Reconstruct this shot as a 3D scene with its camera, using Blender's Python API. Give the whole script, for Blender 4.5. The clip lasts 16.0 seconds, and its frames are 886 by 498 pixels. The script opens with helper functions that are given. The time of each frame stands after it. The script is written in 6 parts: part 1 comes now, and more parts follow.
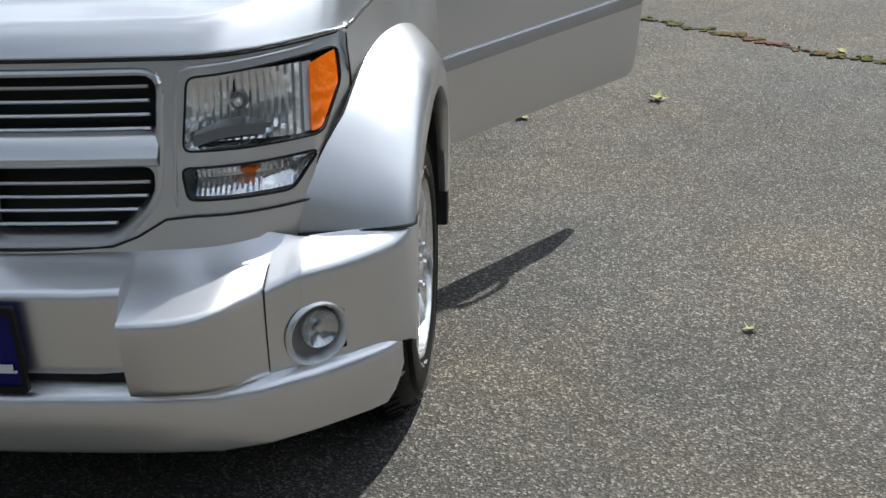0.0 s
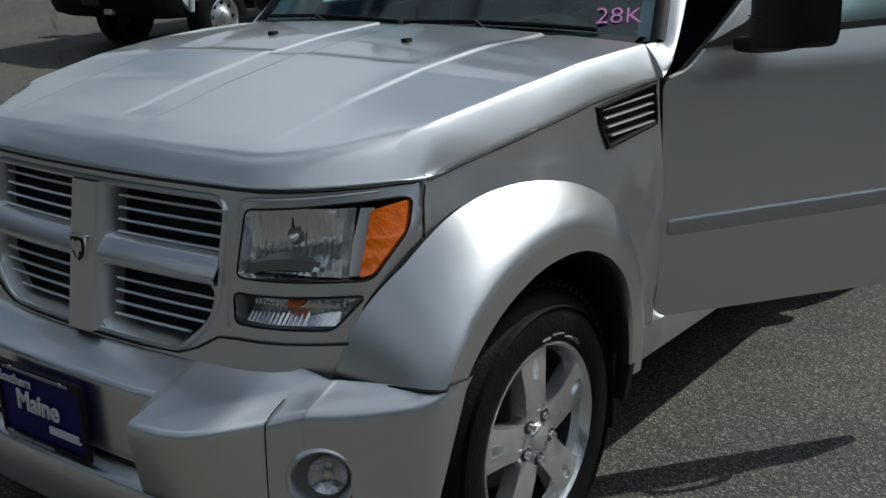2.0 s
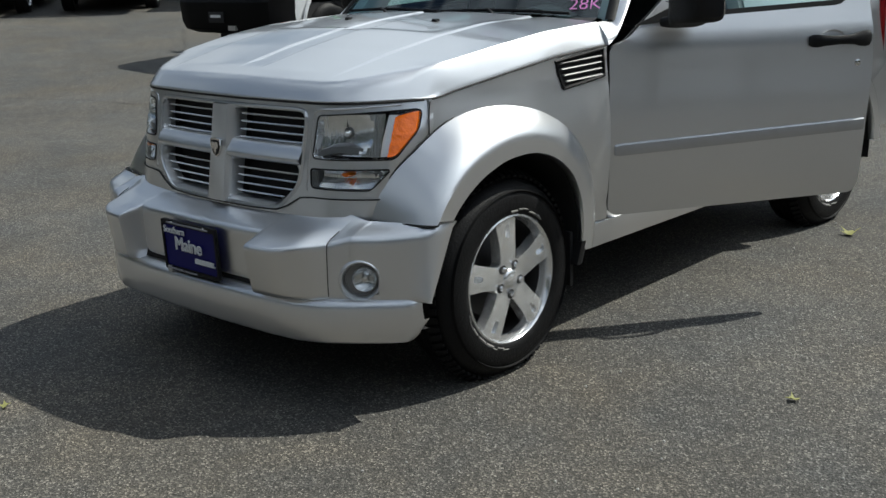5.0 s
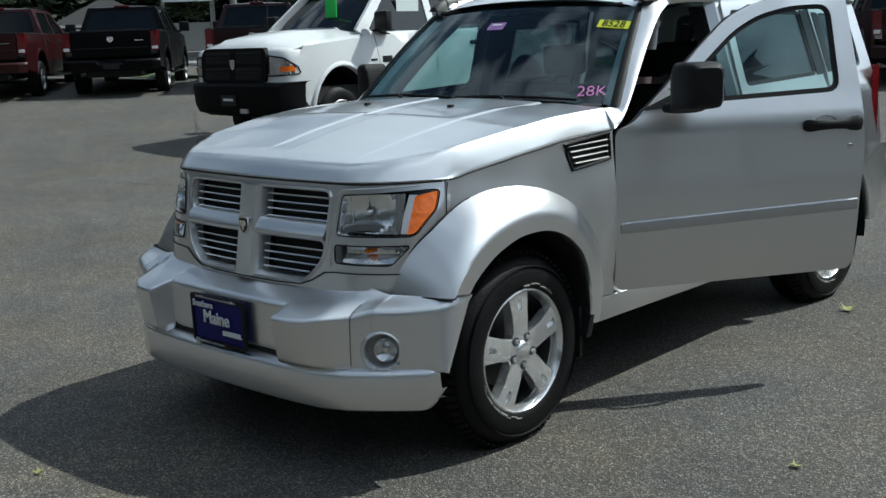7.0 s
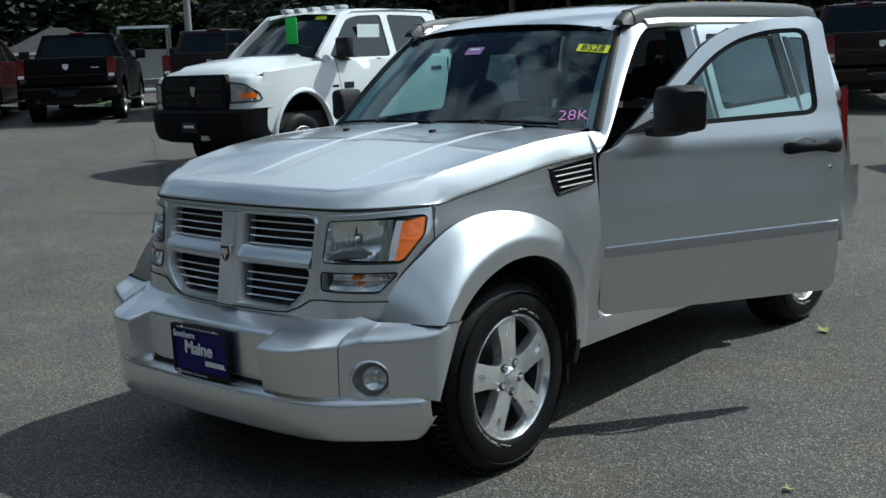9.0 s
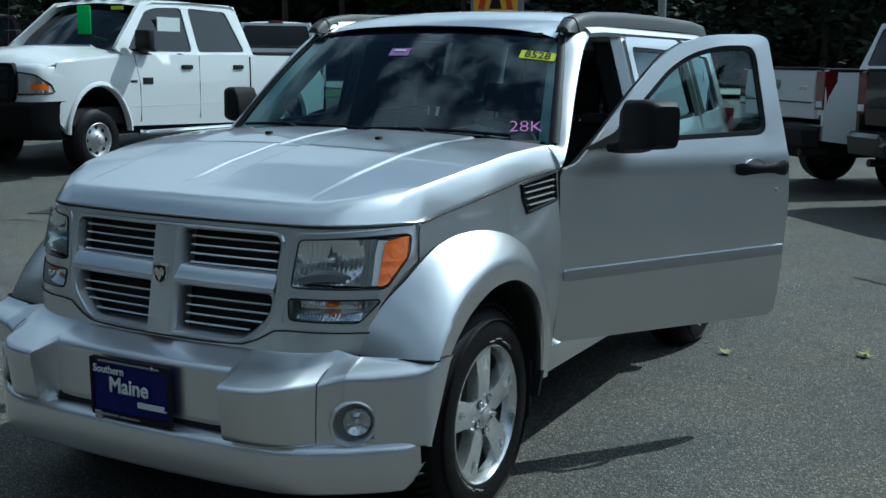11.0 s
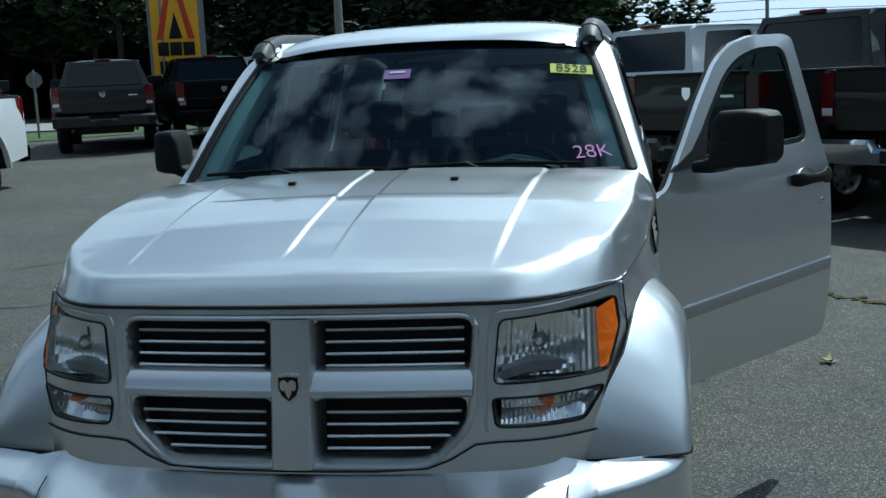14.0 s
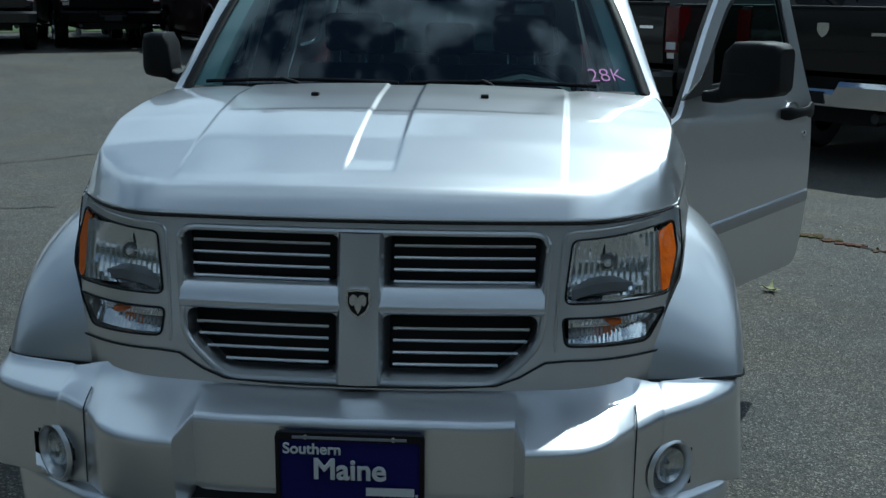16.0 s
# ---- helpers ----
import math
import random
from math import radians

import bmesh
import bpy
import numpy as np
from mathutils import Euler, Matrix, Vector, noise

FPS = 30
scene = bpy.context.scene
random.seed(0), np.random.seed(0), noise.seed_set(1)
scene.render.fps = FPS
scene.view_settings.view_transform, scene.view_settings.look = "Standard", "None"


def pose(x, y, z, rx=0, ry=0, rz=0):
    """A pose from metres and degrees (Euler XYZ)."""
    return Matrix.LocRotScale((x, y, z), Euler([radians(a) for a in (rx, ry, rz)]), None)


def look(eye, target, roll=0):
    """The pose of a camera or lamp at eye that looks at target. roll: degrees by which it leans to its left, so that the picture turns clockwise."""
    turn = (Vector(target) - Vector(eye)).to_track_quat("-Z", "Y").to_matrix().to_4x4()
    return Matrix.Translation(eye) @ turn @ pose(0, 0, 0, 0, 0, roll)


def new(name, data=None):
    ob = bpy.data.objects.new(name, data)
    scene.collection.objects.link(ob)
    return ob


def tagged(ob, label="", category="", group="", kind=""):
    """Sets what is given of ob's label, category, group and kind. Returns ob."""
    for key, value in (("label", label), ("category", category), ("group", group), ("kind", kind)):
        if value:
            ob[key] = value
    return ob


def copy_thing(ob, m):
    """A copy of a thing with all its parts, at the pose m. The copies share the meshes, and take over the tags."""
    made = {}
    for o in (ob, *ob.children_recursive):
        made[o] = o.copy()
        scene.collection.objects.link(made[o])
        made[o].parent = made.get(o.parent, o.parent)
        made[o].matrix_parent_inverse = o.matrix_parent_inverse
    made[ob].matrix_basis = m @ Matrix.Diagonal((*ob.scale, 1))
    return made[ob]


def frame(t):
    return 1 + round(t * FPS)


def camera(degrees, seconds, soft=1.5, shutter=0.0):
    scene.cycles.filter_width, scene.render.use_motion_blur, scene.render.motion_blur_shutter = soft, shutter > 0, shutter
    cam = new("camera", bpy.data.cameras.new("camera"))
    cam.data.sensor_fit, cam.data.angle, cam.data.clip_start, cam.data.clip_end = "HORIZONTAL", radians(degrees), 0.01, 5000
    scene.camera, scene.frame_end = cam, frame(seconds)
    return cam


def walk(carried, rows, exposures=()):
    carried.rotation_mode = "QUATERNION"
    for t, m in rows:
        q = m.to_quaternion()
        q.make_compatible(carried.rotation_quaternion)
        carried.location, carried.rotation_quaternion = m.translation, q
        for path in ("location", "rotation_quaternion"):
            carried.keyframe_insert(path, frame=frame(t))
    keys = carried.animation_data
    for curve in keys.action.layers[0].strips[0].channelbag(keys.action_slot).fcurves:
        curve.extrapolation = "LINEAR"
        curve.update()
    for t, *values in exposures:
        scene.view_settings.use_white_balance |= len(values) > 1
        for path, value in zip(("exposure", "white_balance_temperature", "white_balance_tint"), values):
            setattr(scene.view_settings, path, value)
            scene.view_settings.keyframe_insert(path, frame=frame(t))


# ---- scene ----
from mathutils import geometry

cam = camera(43.3, 16.0)

PATH = [
    (0, (1.233, -1.912, 1.54), (1.044, -0.082, 0.757), -1.6),
    (0.5, (1.573, -1.738, 1.537), (1.043, 0.045, 0.803), 0.2),
    (1, (1.834, -1.552, 1.552), (1.084, 0.186, 0.904), 0.3),
    (1.5, (2.059, -1.401, 1.539), (1.078, 0.238, 0.947), -2.9),
    (2, (2.244, -1.335, 1.576), (1.073, 0.183, 1.004), -1.7),
    (2.5, (2.553, -1.495, 1.555), (1.373, 0.071, 1.16), -3.2),
    (3, (2.775, -1.678, 1.535), (1.568, -0.14, 1.112), -2.9),
    (3.5, (3.054, -1.799, 1.498), (1.733, -0.37, 1.035), -2.7),
    (3.7, (3.119, -1.848, 1.517), (1.745, -0.495, 0.986), -3.5),
    (5.8, (3.53, -2.436, 1.537), (2.226, -1.0, 1.051), -1.2),
    (6, (3.534, -2.446, 1.543), (2.22, -1.013, 1.074), -1.2),
    (6.5, (3.55, -2.459, 1.544), (2.225, -1.032, 1.092), -1.7),
    (7, (3.552, -2.464, 1.557), (2.203, -1.037, 1.178), -2.1),
    (7.5, (3.561, -2.477, 1.558), (2.238, -1.013, 1.234), -2.0),
    (8, (3.555, -2.471, 1.556), (2.238, -1.0, 1.234), -2.3),
    (8.5, (3.526, -2.476, 1.555), (2.202, -1.019, 1.2), -2.3),
    (9, (3.43, -2.505, 1.554), (2.136, -1.018, 1.217), -2.3),
    (9.5, (3.231, -2.626, 1.558), (1.991, -1.089, 1.239), -4.0),
    (9.7, (3.161, -2.635, 1.561), (1.965, -1.067, 1.234), -2.8),
    (11.8, (2.076, -2.489, 1.535), (1.198, -0.721, 1.217), -0.1),
    (12, (1.97, -2.46, 1.534), (1.096, -0.69, 1.218), -0.1),
    (12.5, (1.667, -2.385, 1.535), (0.865, -0.584, 1.195), -1.3),
    (13, (1.383, -2.373, 1.521), (0.754, -0.496, 1.233), -0.9),
    (13.4, (1.129, -2.339, 1.533), (0.635, -0.429, 1.21), -1.3),
    (13.5, (1.095, -2.386, 1.547), (0.61, -0.473, 1.221), -0.9),
    (14, (0.842, -2.309, 1.55), (0.484, -0.364, 1.252), -2.7),
    (14.5, (0.644, -2.283, 1.55), (0.319, -0.339, 1.207), -1.5),
    (15, (0.459, -2.338, 1.548), (0.282, -0.395, 1.107), -1.0),
    (15.5, (0.38, -2.357, 1.566), (0.234, -0.401, 1.172), 0.2),
    (16, (0.354, -2.344, 1.547), (0.232, -0.397, 1.105), 0.6),
]
walk(cam, [(t, look(eye, target, roll)) for t, eye, target, roll in PATH], ((0, 0.40, 6350, 8), (0.5, 0.15, 6300, 8), (1.2, -0.25, 6200, 6), (2.5, -0.70, 6250, 4), (3.5, -0.65, 6350, 5), (6, 0.27, 6200, 3), (7, -0.05, 6000, 1), (8, 0.07, 5950, 1), (9, -0.10, 5800, -2), (9.5, -0.50, 5450, -6), (12.0, -0.30, 5230, -8), (15.0, -0.36, 5330, -6), (16, -0.58, 5340, -6)))

# ---- world, sun ----
SUN_SHIFT = (-0.41, -0.71)          # ground shadow per metre of height
sun_vec = Vector((-SUN_SHIFT[0], -SUN_SHIFT[1], 1.0)).normalized()
sun = new("sun", bpy.data.lights.new("sun", "SUN"))
sun.data.energy, sun.data.angle, sun.data.color = 4.6, radians(0.6), (1.0, 0.955, 0.88)
sun.matrix_world = look((20 * sun_vec.x, 20 * sun_vec.y, 20 * sun_vec.z), (0, 0, 0))


def make_world():
    w = bpy.data.worlds.new("sky")
    scene.world = w
    w.use_nodes = True
    nt = w.node_tree
    nt.nodes.clear()
    out = nt.nodes.new("ShaderNodeOutputWorld")
    bg = nt.nodes.new("ShaderNodeBackground")
    sky = nt.nodes.new("ShaderNodeTexSky")
    sky.sky_type, sky.sun_disc = "NISHITA", False
    sky.sun_elevation = math.asin(sun_vec.z)
    sky.sun_rotation = math.atan2(sun_vec.x, sun_vec.y)
    # broken white cloud over the whole dome
    tc = nt.nodes.new("ShaderNodeTexCoord")
    mp = nt.nodes.new("ShaderNodeMapping")
    mp.inputs["Scale"].default_value = (1.0, 1.0, 2.2)
    nz = nt.nodes.new("ShaderNodeTexNoise")
    nz.inputs["Scale"].default_value, nz.inputs["Detail"].default_value = 3.1, 7.0
    nz.inputs["Roughness"].default_value = 0.56
    ramp = nt.nodes.new("ShaderNodeValToRGB")
    ramp.color_ramp.elements[0].position, ramp.color_ramp.elements[1].position = 0.475, 0.575
    mix = nt.nodes.new("ShaderNodeMixRGB")
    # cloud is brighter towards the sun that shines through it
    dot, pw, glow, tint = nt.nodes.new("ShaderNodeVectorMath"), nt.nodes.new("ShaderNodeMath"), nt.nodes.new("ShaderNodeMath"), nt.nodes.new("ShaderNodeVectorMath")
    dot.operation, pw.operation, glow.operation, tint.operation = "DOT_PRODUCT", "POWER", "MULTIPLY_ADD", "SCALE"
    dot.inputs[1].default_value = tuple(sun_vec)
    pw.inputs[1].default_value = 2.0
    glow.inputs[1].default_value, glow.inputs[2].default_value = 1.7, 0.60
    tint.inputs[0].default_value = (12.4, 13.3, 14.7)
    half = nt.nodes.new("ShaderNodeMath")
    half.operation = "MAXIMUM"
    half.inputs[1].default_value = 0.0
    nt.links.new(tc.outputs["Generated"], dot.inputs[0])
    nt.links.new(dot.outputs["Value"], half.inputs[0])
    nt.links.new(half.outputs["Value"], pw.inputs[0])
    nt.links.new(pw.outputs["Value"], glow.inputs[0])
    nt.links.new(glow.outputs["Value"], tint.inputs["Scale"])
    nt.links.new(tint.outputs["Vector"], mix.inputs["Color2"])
    nt.links.new(tc.outputs["Generated"], mp.inputs["Vector"])
    nt.links.new(mp.outputs["Vector"], nz.inputs["Vector"])
    sep, inv, cube, add = nt.nodes.new("ShaderNodeSeparateXYZ"), nt.nodes.new("ShaderNodeMath"), nt.nodes.new("ShaderNodeMath"), nt.nodes.new("ShaderNodeMath")
    inv.operation, cube.operation, add.operation = "SUBTRACT", "POWER", "MULTIPLY_ADD"
    inv.inputs[0].default_value, cube.inputs[1].default_value, add.inputs[1].default_value = 1.0, 3.0, 0.24
    nt.links.new(tc.outputs["Generated"], sep.inputs["Vector"])
    nt.links.new(sep.outputs["Z"], inv.inputs[1])
    nt.links.new(inv.outputs["Value"], cube.inputs[0])
    nt.links.new(cube.outputs["Value"], add.inputs[0])
    nt.links.new(nz.outputs["Fac"], add.inputs[2])
    nt.links.new(add.outputs["Value"], ramp.inputs["Fac"])
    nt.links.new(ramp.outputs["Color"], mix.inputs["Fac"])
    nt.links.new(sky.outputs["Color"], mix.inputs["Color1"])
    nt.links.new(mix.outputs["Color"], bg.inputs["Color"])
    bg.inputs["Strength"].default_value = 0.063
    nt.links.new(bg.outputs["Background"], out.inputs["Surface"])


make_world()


# ---- materials ----
def mat(name, color, rough=0.5, metal=0.0, var=0.0, scale=20.0, bump=0.0, bscale=80.0, coat=0.0, rvar=0.0, spec=0.5):
    m = bpy.data.materials.new(name)
    m.use_nodes = True
    nt = m.node_tree
    b = nt.nodes["Principled BSDF"]
    b.inputs["Base Color"].default_value = (*color, 1)
    b.inputs["Roughness"].default_value, b.inputs["Metallic"].default_value = rough, metal
    b.inputs["Coat Weight"].default_value, b.inputs["Specular IOR Level"].default_value = coat, spec
    b.inputs["Coat Roughness"].default_value = 0.04
    tc = nt.nodes.new("ShaderNodeTexCoord")
    if var or rvar:
        nz = nt.nodes.new("ShaderNodeTexNoise")
        nz.inputs["Scale"].default_value, nz.inputs["Detail"].default_value = scale, 5
        nt.links.new(tc.outputs["Object"], nz.inputs["Vector"])
        if var:
            hsv = nt.nodes.new("ShaderNodeMixRGB")
            hsv.inputs["Color1"].default_value = (*[c * (1 - var) for c in color], 1)
            hsv.inputs["Color2"].default_value = (*[min(1, c * (1 + var)) for c in color], 1)
            nt.links.new(nz.outputs["Fac"], hsv.inputs["Fac"])
            nt.links.new(hsv.outputs["Color"], b.inputs["Base Color"])
        if rvar:
            mr = nt.nodes.new("ShaderNodeMapRange")
            mr.inputs["To Min"].default_value, mr.inputs["To Max"].default_value = max(0, rough - rvar), min(1, rough + rvar)
            nt.links.new(nz.outputs["Fac"], mr.inputs["Value"])
            nt.links.new(mr.outputs["Result"], b.inputs["Roughness"])
    if bump:
        n2 = nt.nodes.new("ShaderNodeTexNoise")
        n2.inputs["Scale"].default_value, n2.inputs["Detail"].default_value = bscale, 4
        bp = nt.nodes.new("ShaderNodeBump")
        bp.inputs["Strength"].default_value, bp.inputs["Distance"].default_value = bump, 0.01
        nt.links.new(tc.outputs["Object"], n2.inputs["Vector"])
        nt.links.new(n2.outputs["Fac"], bp.inputs["Height"])
        nt.links.new(bp.outputs["Normal"], b.inputs["Normal"])
    return m


def glass(name, tint, rough=0.0, gloss=0.07):
    """Thin clear pane: a straight view through it, tinted, with its own mirror gloss."""
    m = bpy.data.materials.new(name)
    m.use_nodes = True
    nt = m.node_tree
    nt.nodes.clear()
    out, mx = nt.nodes.new("ShaderNodeOutputMaterial"), nt.nodes.new("ShaderNodeMixShader")
    tr, gl, lw = nt.nodes.new("ShaderNodeBsdfTransparent"), nt.nodes.new("ShaderNodeBsdfGlossy"), nt.nodes.new("ShaderNodeLayerWeight")
    pw, ml = nt.nodes.new("ShaderNodeMath"), nt.nodes.new("ShaderNodeMath")
    tr.inputs["Color"].default_value = (*tint, 1)
    gl.inputs["Roughness"].default_value = rough
    gl.inputs["Color"].default_value = (0.86, 0.95, 1.0, 1)
    lw.inputs["Blend"].default_value = 0.5
    pw.operation, ml.operation = "POWER", "MULTIPLY_ADD"
    pw.inputs[1].default_value = 4.6
    ml.inputs[1].default_value, ml.inputs[2].default_value = 0.9, gloss
    nt.links.new(lw.outputs["Facing"], pw.inputs[0])
    nt.links.new(pw.outputs["Value"], ml.inputs[0])
    nt.links.new(ml.outputs["Value"], mx.inputs["Fac"])
    nt.links.new(tr.outputs["BSDF"], mx.inputs[1])
    nt.links.new(gl.outputs["BSDF"], mx.inputs[2])
    nt.links.new(mx.outputs["Shader"], out.inputs["Surface"])
    return m


def silver_paint(name, color):
    """Metallic lacquer: fine flake, clear coat, a film of dust and soft stains."""
    m = mat(name, color, 0.36, 1.0, coat=1.0)
    nt = m.node_tree
    b = nt.nodes["Principled BSDF"]
    tc = [n for n in nt.nodes if n.type == "TEX_COORD"][0]
    big, fine = nt.nodes.new("ShaderNodeTexNoise"), nt.nodes.new("ShaderNodeTexNoise")
    big.inputs["Scale"].default_value, big.inputs["Detail"].default_value = 3.0, 6
    fine.inputs["Scale"].default_value, fine.inputs["Detail"].default_value = 900, 2
    mx = nt.nodes.new("ShaderNodeMixRGB")
    mx.inputs["Color1"].default_value = (*[c * 0.93 for c in color], 1)
    mx.inputs["Color2"].default_value = (*[c * 1.06 for c in color], 1)
    ad = nt.nodes.new("ShaderNodeMath")
    ad.operation = "MULTIPLY_ADD"
    ad.inputs[1].default_value = 0.5
    nt.links.new(tc.outputs["Object"], big.inputs["Vector"])
    nt.links.new(tc.outputs["Object"], fine.inputs["Vector"])
    hf = nt.nodes.new("ShaderNodeMath")
    hf.operation = "MULTIPLY"
    hf.inputs[1].default_value = 0.5
    nt.links.new(fine.outputs["Fac"], hf.inputs[0])
    nt.links.new(big.outputs["Fac"], ad.inputs[0])
    nt.links.new(hf.outputs["Value"], ad.inputs[2])
    nt.links.new(ad.outputs["Value"], mx.inputs["Fac"])
    nt.links.new(mx.outputs["Color"], b.inputs["Base Color"])
    mr = nt.nodes.new("ShaderNodeMapRange")
    mr.inputs["To Min"].default_value, mr.inputs["To Max"].default_value = 0.33, 0.41
    nt.links.new(big.outputs["Fac"], mr.inputs["Value"])
    nt.links.new(mr.outputs["Result"], b.inputs["Roughness"])
    b.inputs["Coat Roughness"].default_value, b.inputs["Coat IOR"].default_value = 0.05, 1.5
    return m


M_SILVER = silver_paint("silver_paint", (0.79, 0.80, 0.815))
M_MOULD = mat("rubbing_strip", (0.52, 0.525, 0.54), 0.42, 0.7, var=0.05)
M_PILLAR = mat("pale_grey_trim", (0.58, 0.60, 0.57), 0.8, var=0.08, bump=0.1, bscale=200)
M_GAP = mat("panel_gap", (0.012, 0.012, 0.013), 0.7)
M_BLACK = mat("black_plastic", (0.008, 0.008, 0.009), 0.55, var=0.2, bump=0.15, bscale=300, spec=0.28)
M_GREYPL = mat("grey_plastic", (0.042, 0.042, 0.044), 0.5, var=0.15, bump=0.15, bscale=300)
M_DARK = mat("dark_liner", (0.010, 0.010, 0.011), 0.8)
M_RUBBER = mat("tyre_rubber", (0.008, 0.008, 0.0085), 0.5, var=0.35, scale=14, bump=0.25, bscale=120, rvar=0.10, spec=0.16)
M_SCUFF = mat("kerb_scuff", (0.24, 0.235, 0.22), 0.9, var=0.6, scale=120)
M_ALLOY = mat("alloy", (0.84, 0.85, 0.86), 0.19, 0.78, var=0.06, scale=12, coat=0.3)
M_CHROME = mat("chrome", (0.78, 0.78, 0.79), 0.10, 1.0, var=0.04)
M_SLAT = mat("bright_slat", (0.92, 0.93, 0.94), 0.22, 0.5, var=0.05)
M_DISC = mat("brake_iron", (0.07, 0.07, 0.07), 0.5, 0.6, var=0.2)
M_STEEL = mat("painted_steel", (0.55, 0.55, 0.56), 0.35, 0.7, var=0.1)
M_WIND = glass("windscreen_glass", (0.50, 0.66, 0.68))
M_SIDEGL = glass("side_glass", (0.50, 0.66, 0.63), gloss=0.05)
M_REARGL = glass("privacy_glass", (0.08, 0.10, 0.105), gloss=0.05)
M_LENS = glass("lamp_lens", (0.94, 0.95, 0.95), 0.02, gloss=0.03)
M_AMBER = mat("amber_lens", (1.0, 0.165, 0.0), 0.25, 0.0, var=0.25, scale=30, coat=0.8, bump=0.35, bscale=45)
M_REDL = mat("red_lens", (0.12, 0.003, 0.005), 0.22, 0.0, var=0.25, scale=20, coat=0.35)
M_REFL = mat("lamp_reflector", (0.95, 0.96, 0.97), 0.10, 0.76, bump=0.10, bscale=30)
M_LAMPGREY = mat("lamp_bezel_grey", (0.22, 0.22, 0.225), 0.35, 0.3)
M_FOGREF = mat("fog_reflector", (0.66, 0.67, 0.68), 0.14, 0.85, bump=0.35, bscale=40)
M_SEAT = mat("seat_cloth", (0.022, 0.022, 0.024), 0.9, var=0.2, scale=60, bump=0.3, bscale=200)
M_TRIM = mat("interior_trim", (0.020, 0.020, 0.022), 0.7, var=0.15)
M_LINING = mat("roof_lining", (0.035, 0.035, 0.033), 0.9, var=0.08)
M_BLUE = mat("plate_blue", (0.010, 0.010, 0.13), 0.5, var=0.1, spec=0.2)
M_WHITE = mat("white_print", (0.78, 0.79, 0.80), 0.5)
M_DIMPRINT = mat("grey_print", (0.30, 0.30, 0.33), 0.5, var=0.3, scale=300)
M_YELLOW = mat("yellow_sticker", (0.62, 0.70, 0.03), 0.6, var=0.06)
M_PINK = mat("pink_marker", (0.80, 0.30, 0.72), 0.6)
M_PURPLE = mat("purple_sticker", (0.30, 0.16, 0.42), 0.6)


# ---- mesh tools ----
def finish(ob, material, smooth=40):
    me = ob.data
    if material:
        me.materials.clear()
        me.materials.append(material)
    me.polygons.foreach_set("use_smooth", [True] * len(me.polygons))
    me.set_sharp_from_angle(angle=radians(smooth))
    return ob


def part(name, bm, material, parent=None, label="", smooth=40):
    """Link a bmesh as one mesh object, under a thing or a part if given."""
    me = bpy.data.meshes.new(name)
    slivers = [f for f in bm.faces if f.calc_area() < 3e-8]
    if slivers:
        bmesh.ops.delete(bm, geom=slivers, context="FACES_ONLY")
    bm.normal_update()
    bm.to_mesh(me)
    bm.free()
    ob = new(name, me)
    if parent is not None:
        ob.parent = parent
    if label:
        ob["label"] = label
    return finish(ob, material, smooth)


def empty(name, m=None, **tags):
    ob = new(name)
    ob.empty_display_size = 0.1
    if m is not None:
        ob.matrix_world = m
    return tagged(ob, **tags)


def lerp_table(table, v):
    """Piecewise-linear value of v in rows of (key, value)."""
    if v <= table[0][0]:
        return table[0][1]
    for (a, fa), (b, fb) in zip(table, table[1:]):
        if v <= b:
            return fa + (fb - fa) * (v - a) / (b - a)
    return table[-1][1]


def inside(p, poly):
    x, y, hit = p[0], p[1], False
    for (x0, y0), (x1, y1) in zip(poly, poly[1:] + poly[:1]):
        if (y0 > y) != (y1 > y) and x < (x1 - x0) * (y - y0) / (y1 - y0) + x0:
            hit = not hit
    return hit


def rounded(poly, r, n=4):
    """Polygon with its corners rounded by up to r."""
    out = []
    k = len(poly)
    for i in range(k):
        p, a, b = Vector(poly[i]), Vector(poly[i - 1]), Vector(poly[(i + 1) % k])
        ra = min(r, (a - p).length * 0.45, (b - p).length * 0.45)
        s, e = p + (a - p).normalized() * ra, p + (b - p).normalized() * ra
        for j in range(n + 1):
            t = j / n
            q = (1 - t) ** 2 * s + 2 * t * (1 - t) * p + t * t * e
            out.append((q.x, q.y))
    return out


def inset(poly, d):
    """Polygon moved inwards by d."""
    area = sum(a[0] * b[1] - b[0] * a[1] for a, b in zip(poly, poly[1:] + poly[:1]))
    sg, out, k = (1 if area > 0 else -1), [], len(poly)
    for i in range(k):
        t = (Vector(poly[(i + 1) % k]) - Vector(poly[i - 1])).normalized()
        out.append((poly[i][0] - sg * t.y * d, poly[i][1] + sg * t.x * d))
    return out


def dense(poly, step):
    out = []
    for a, b in zip(poly, poly[1:] + poly[:1]):
        n = max(1, int(math.dist(a, b) / step))
        out += [(a[0] + (b[0] - a[0]) * i / n, a[1] + (b[1] - a[1]) * i / n) for i in range(n)]
    return out


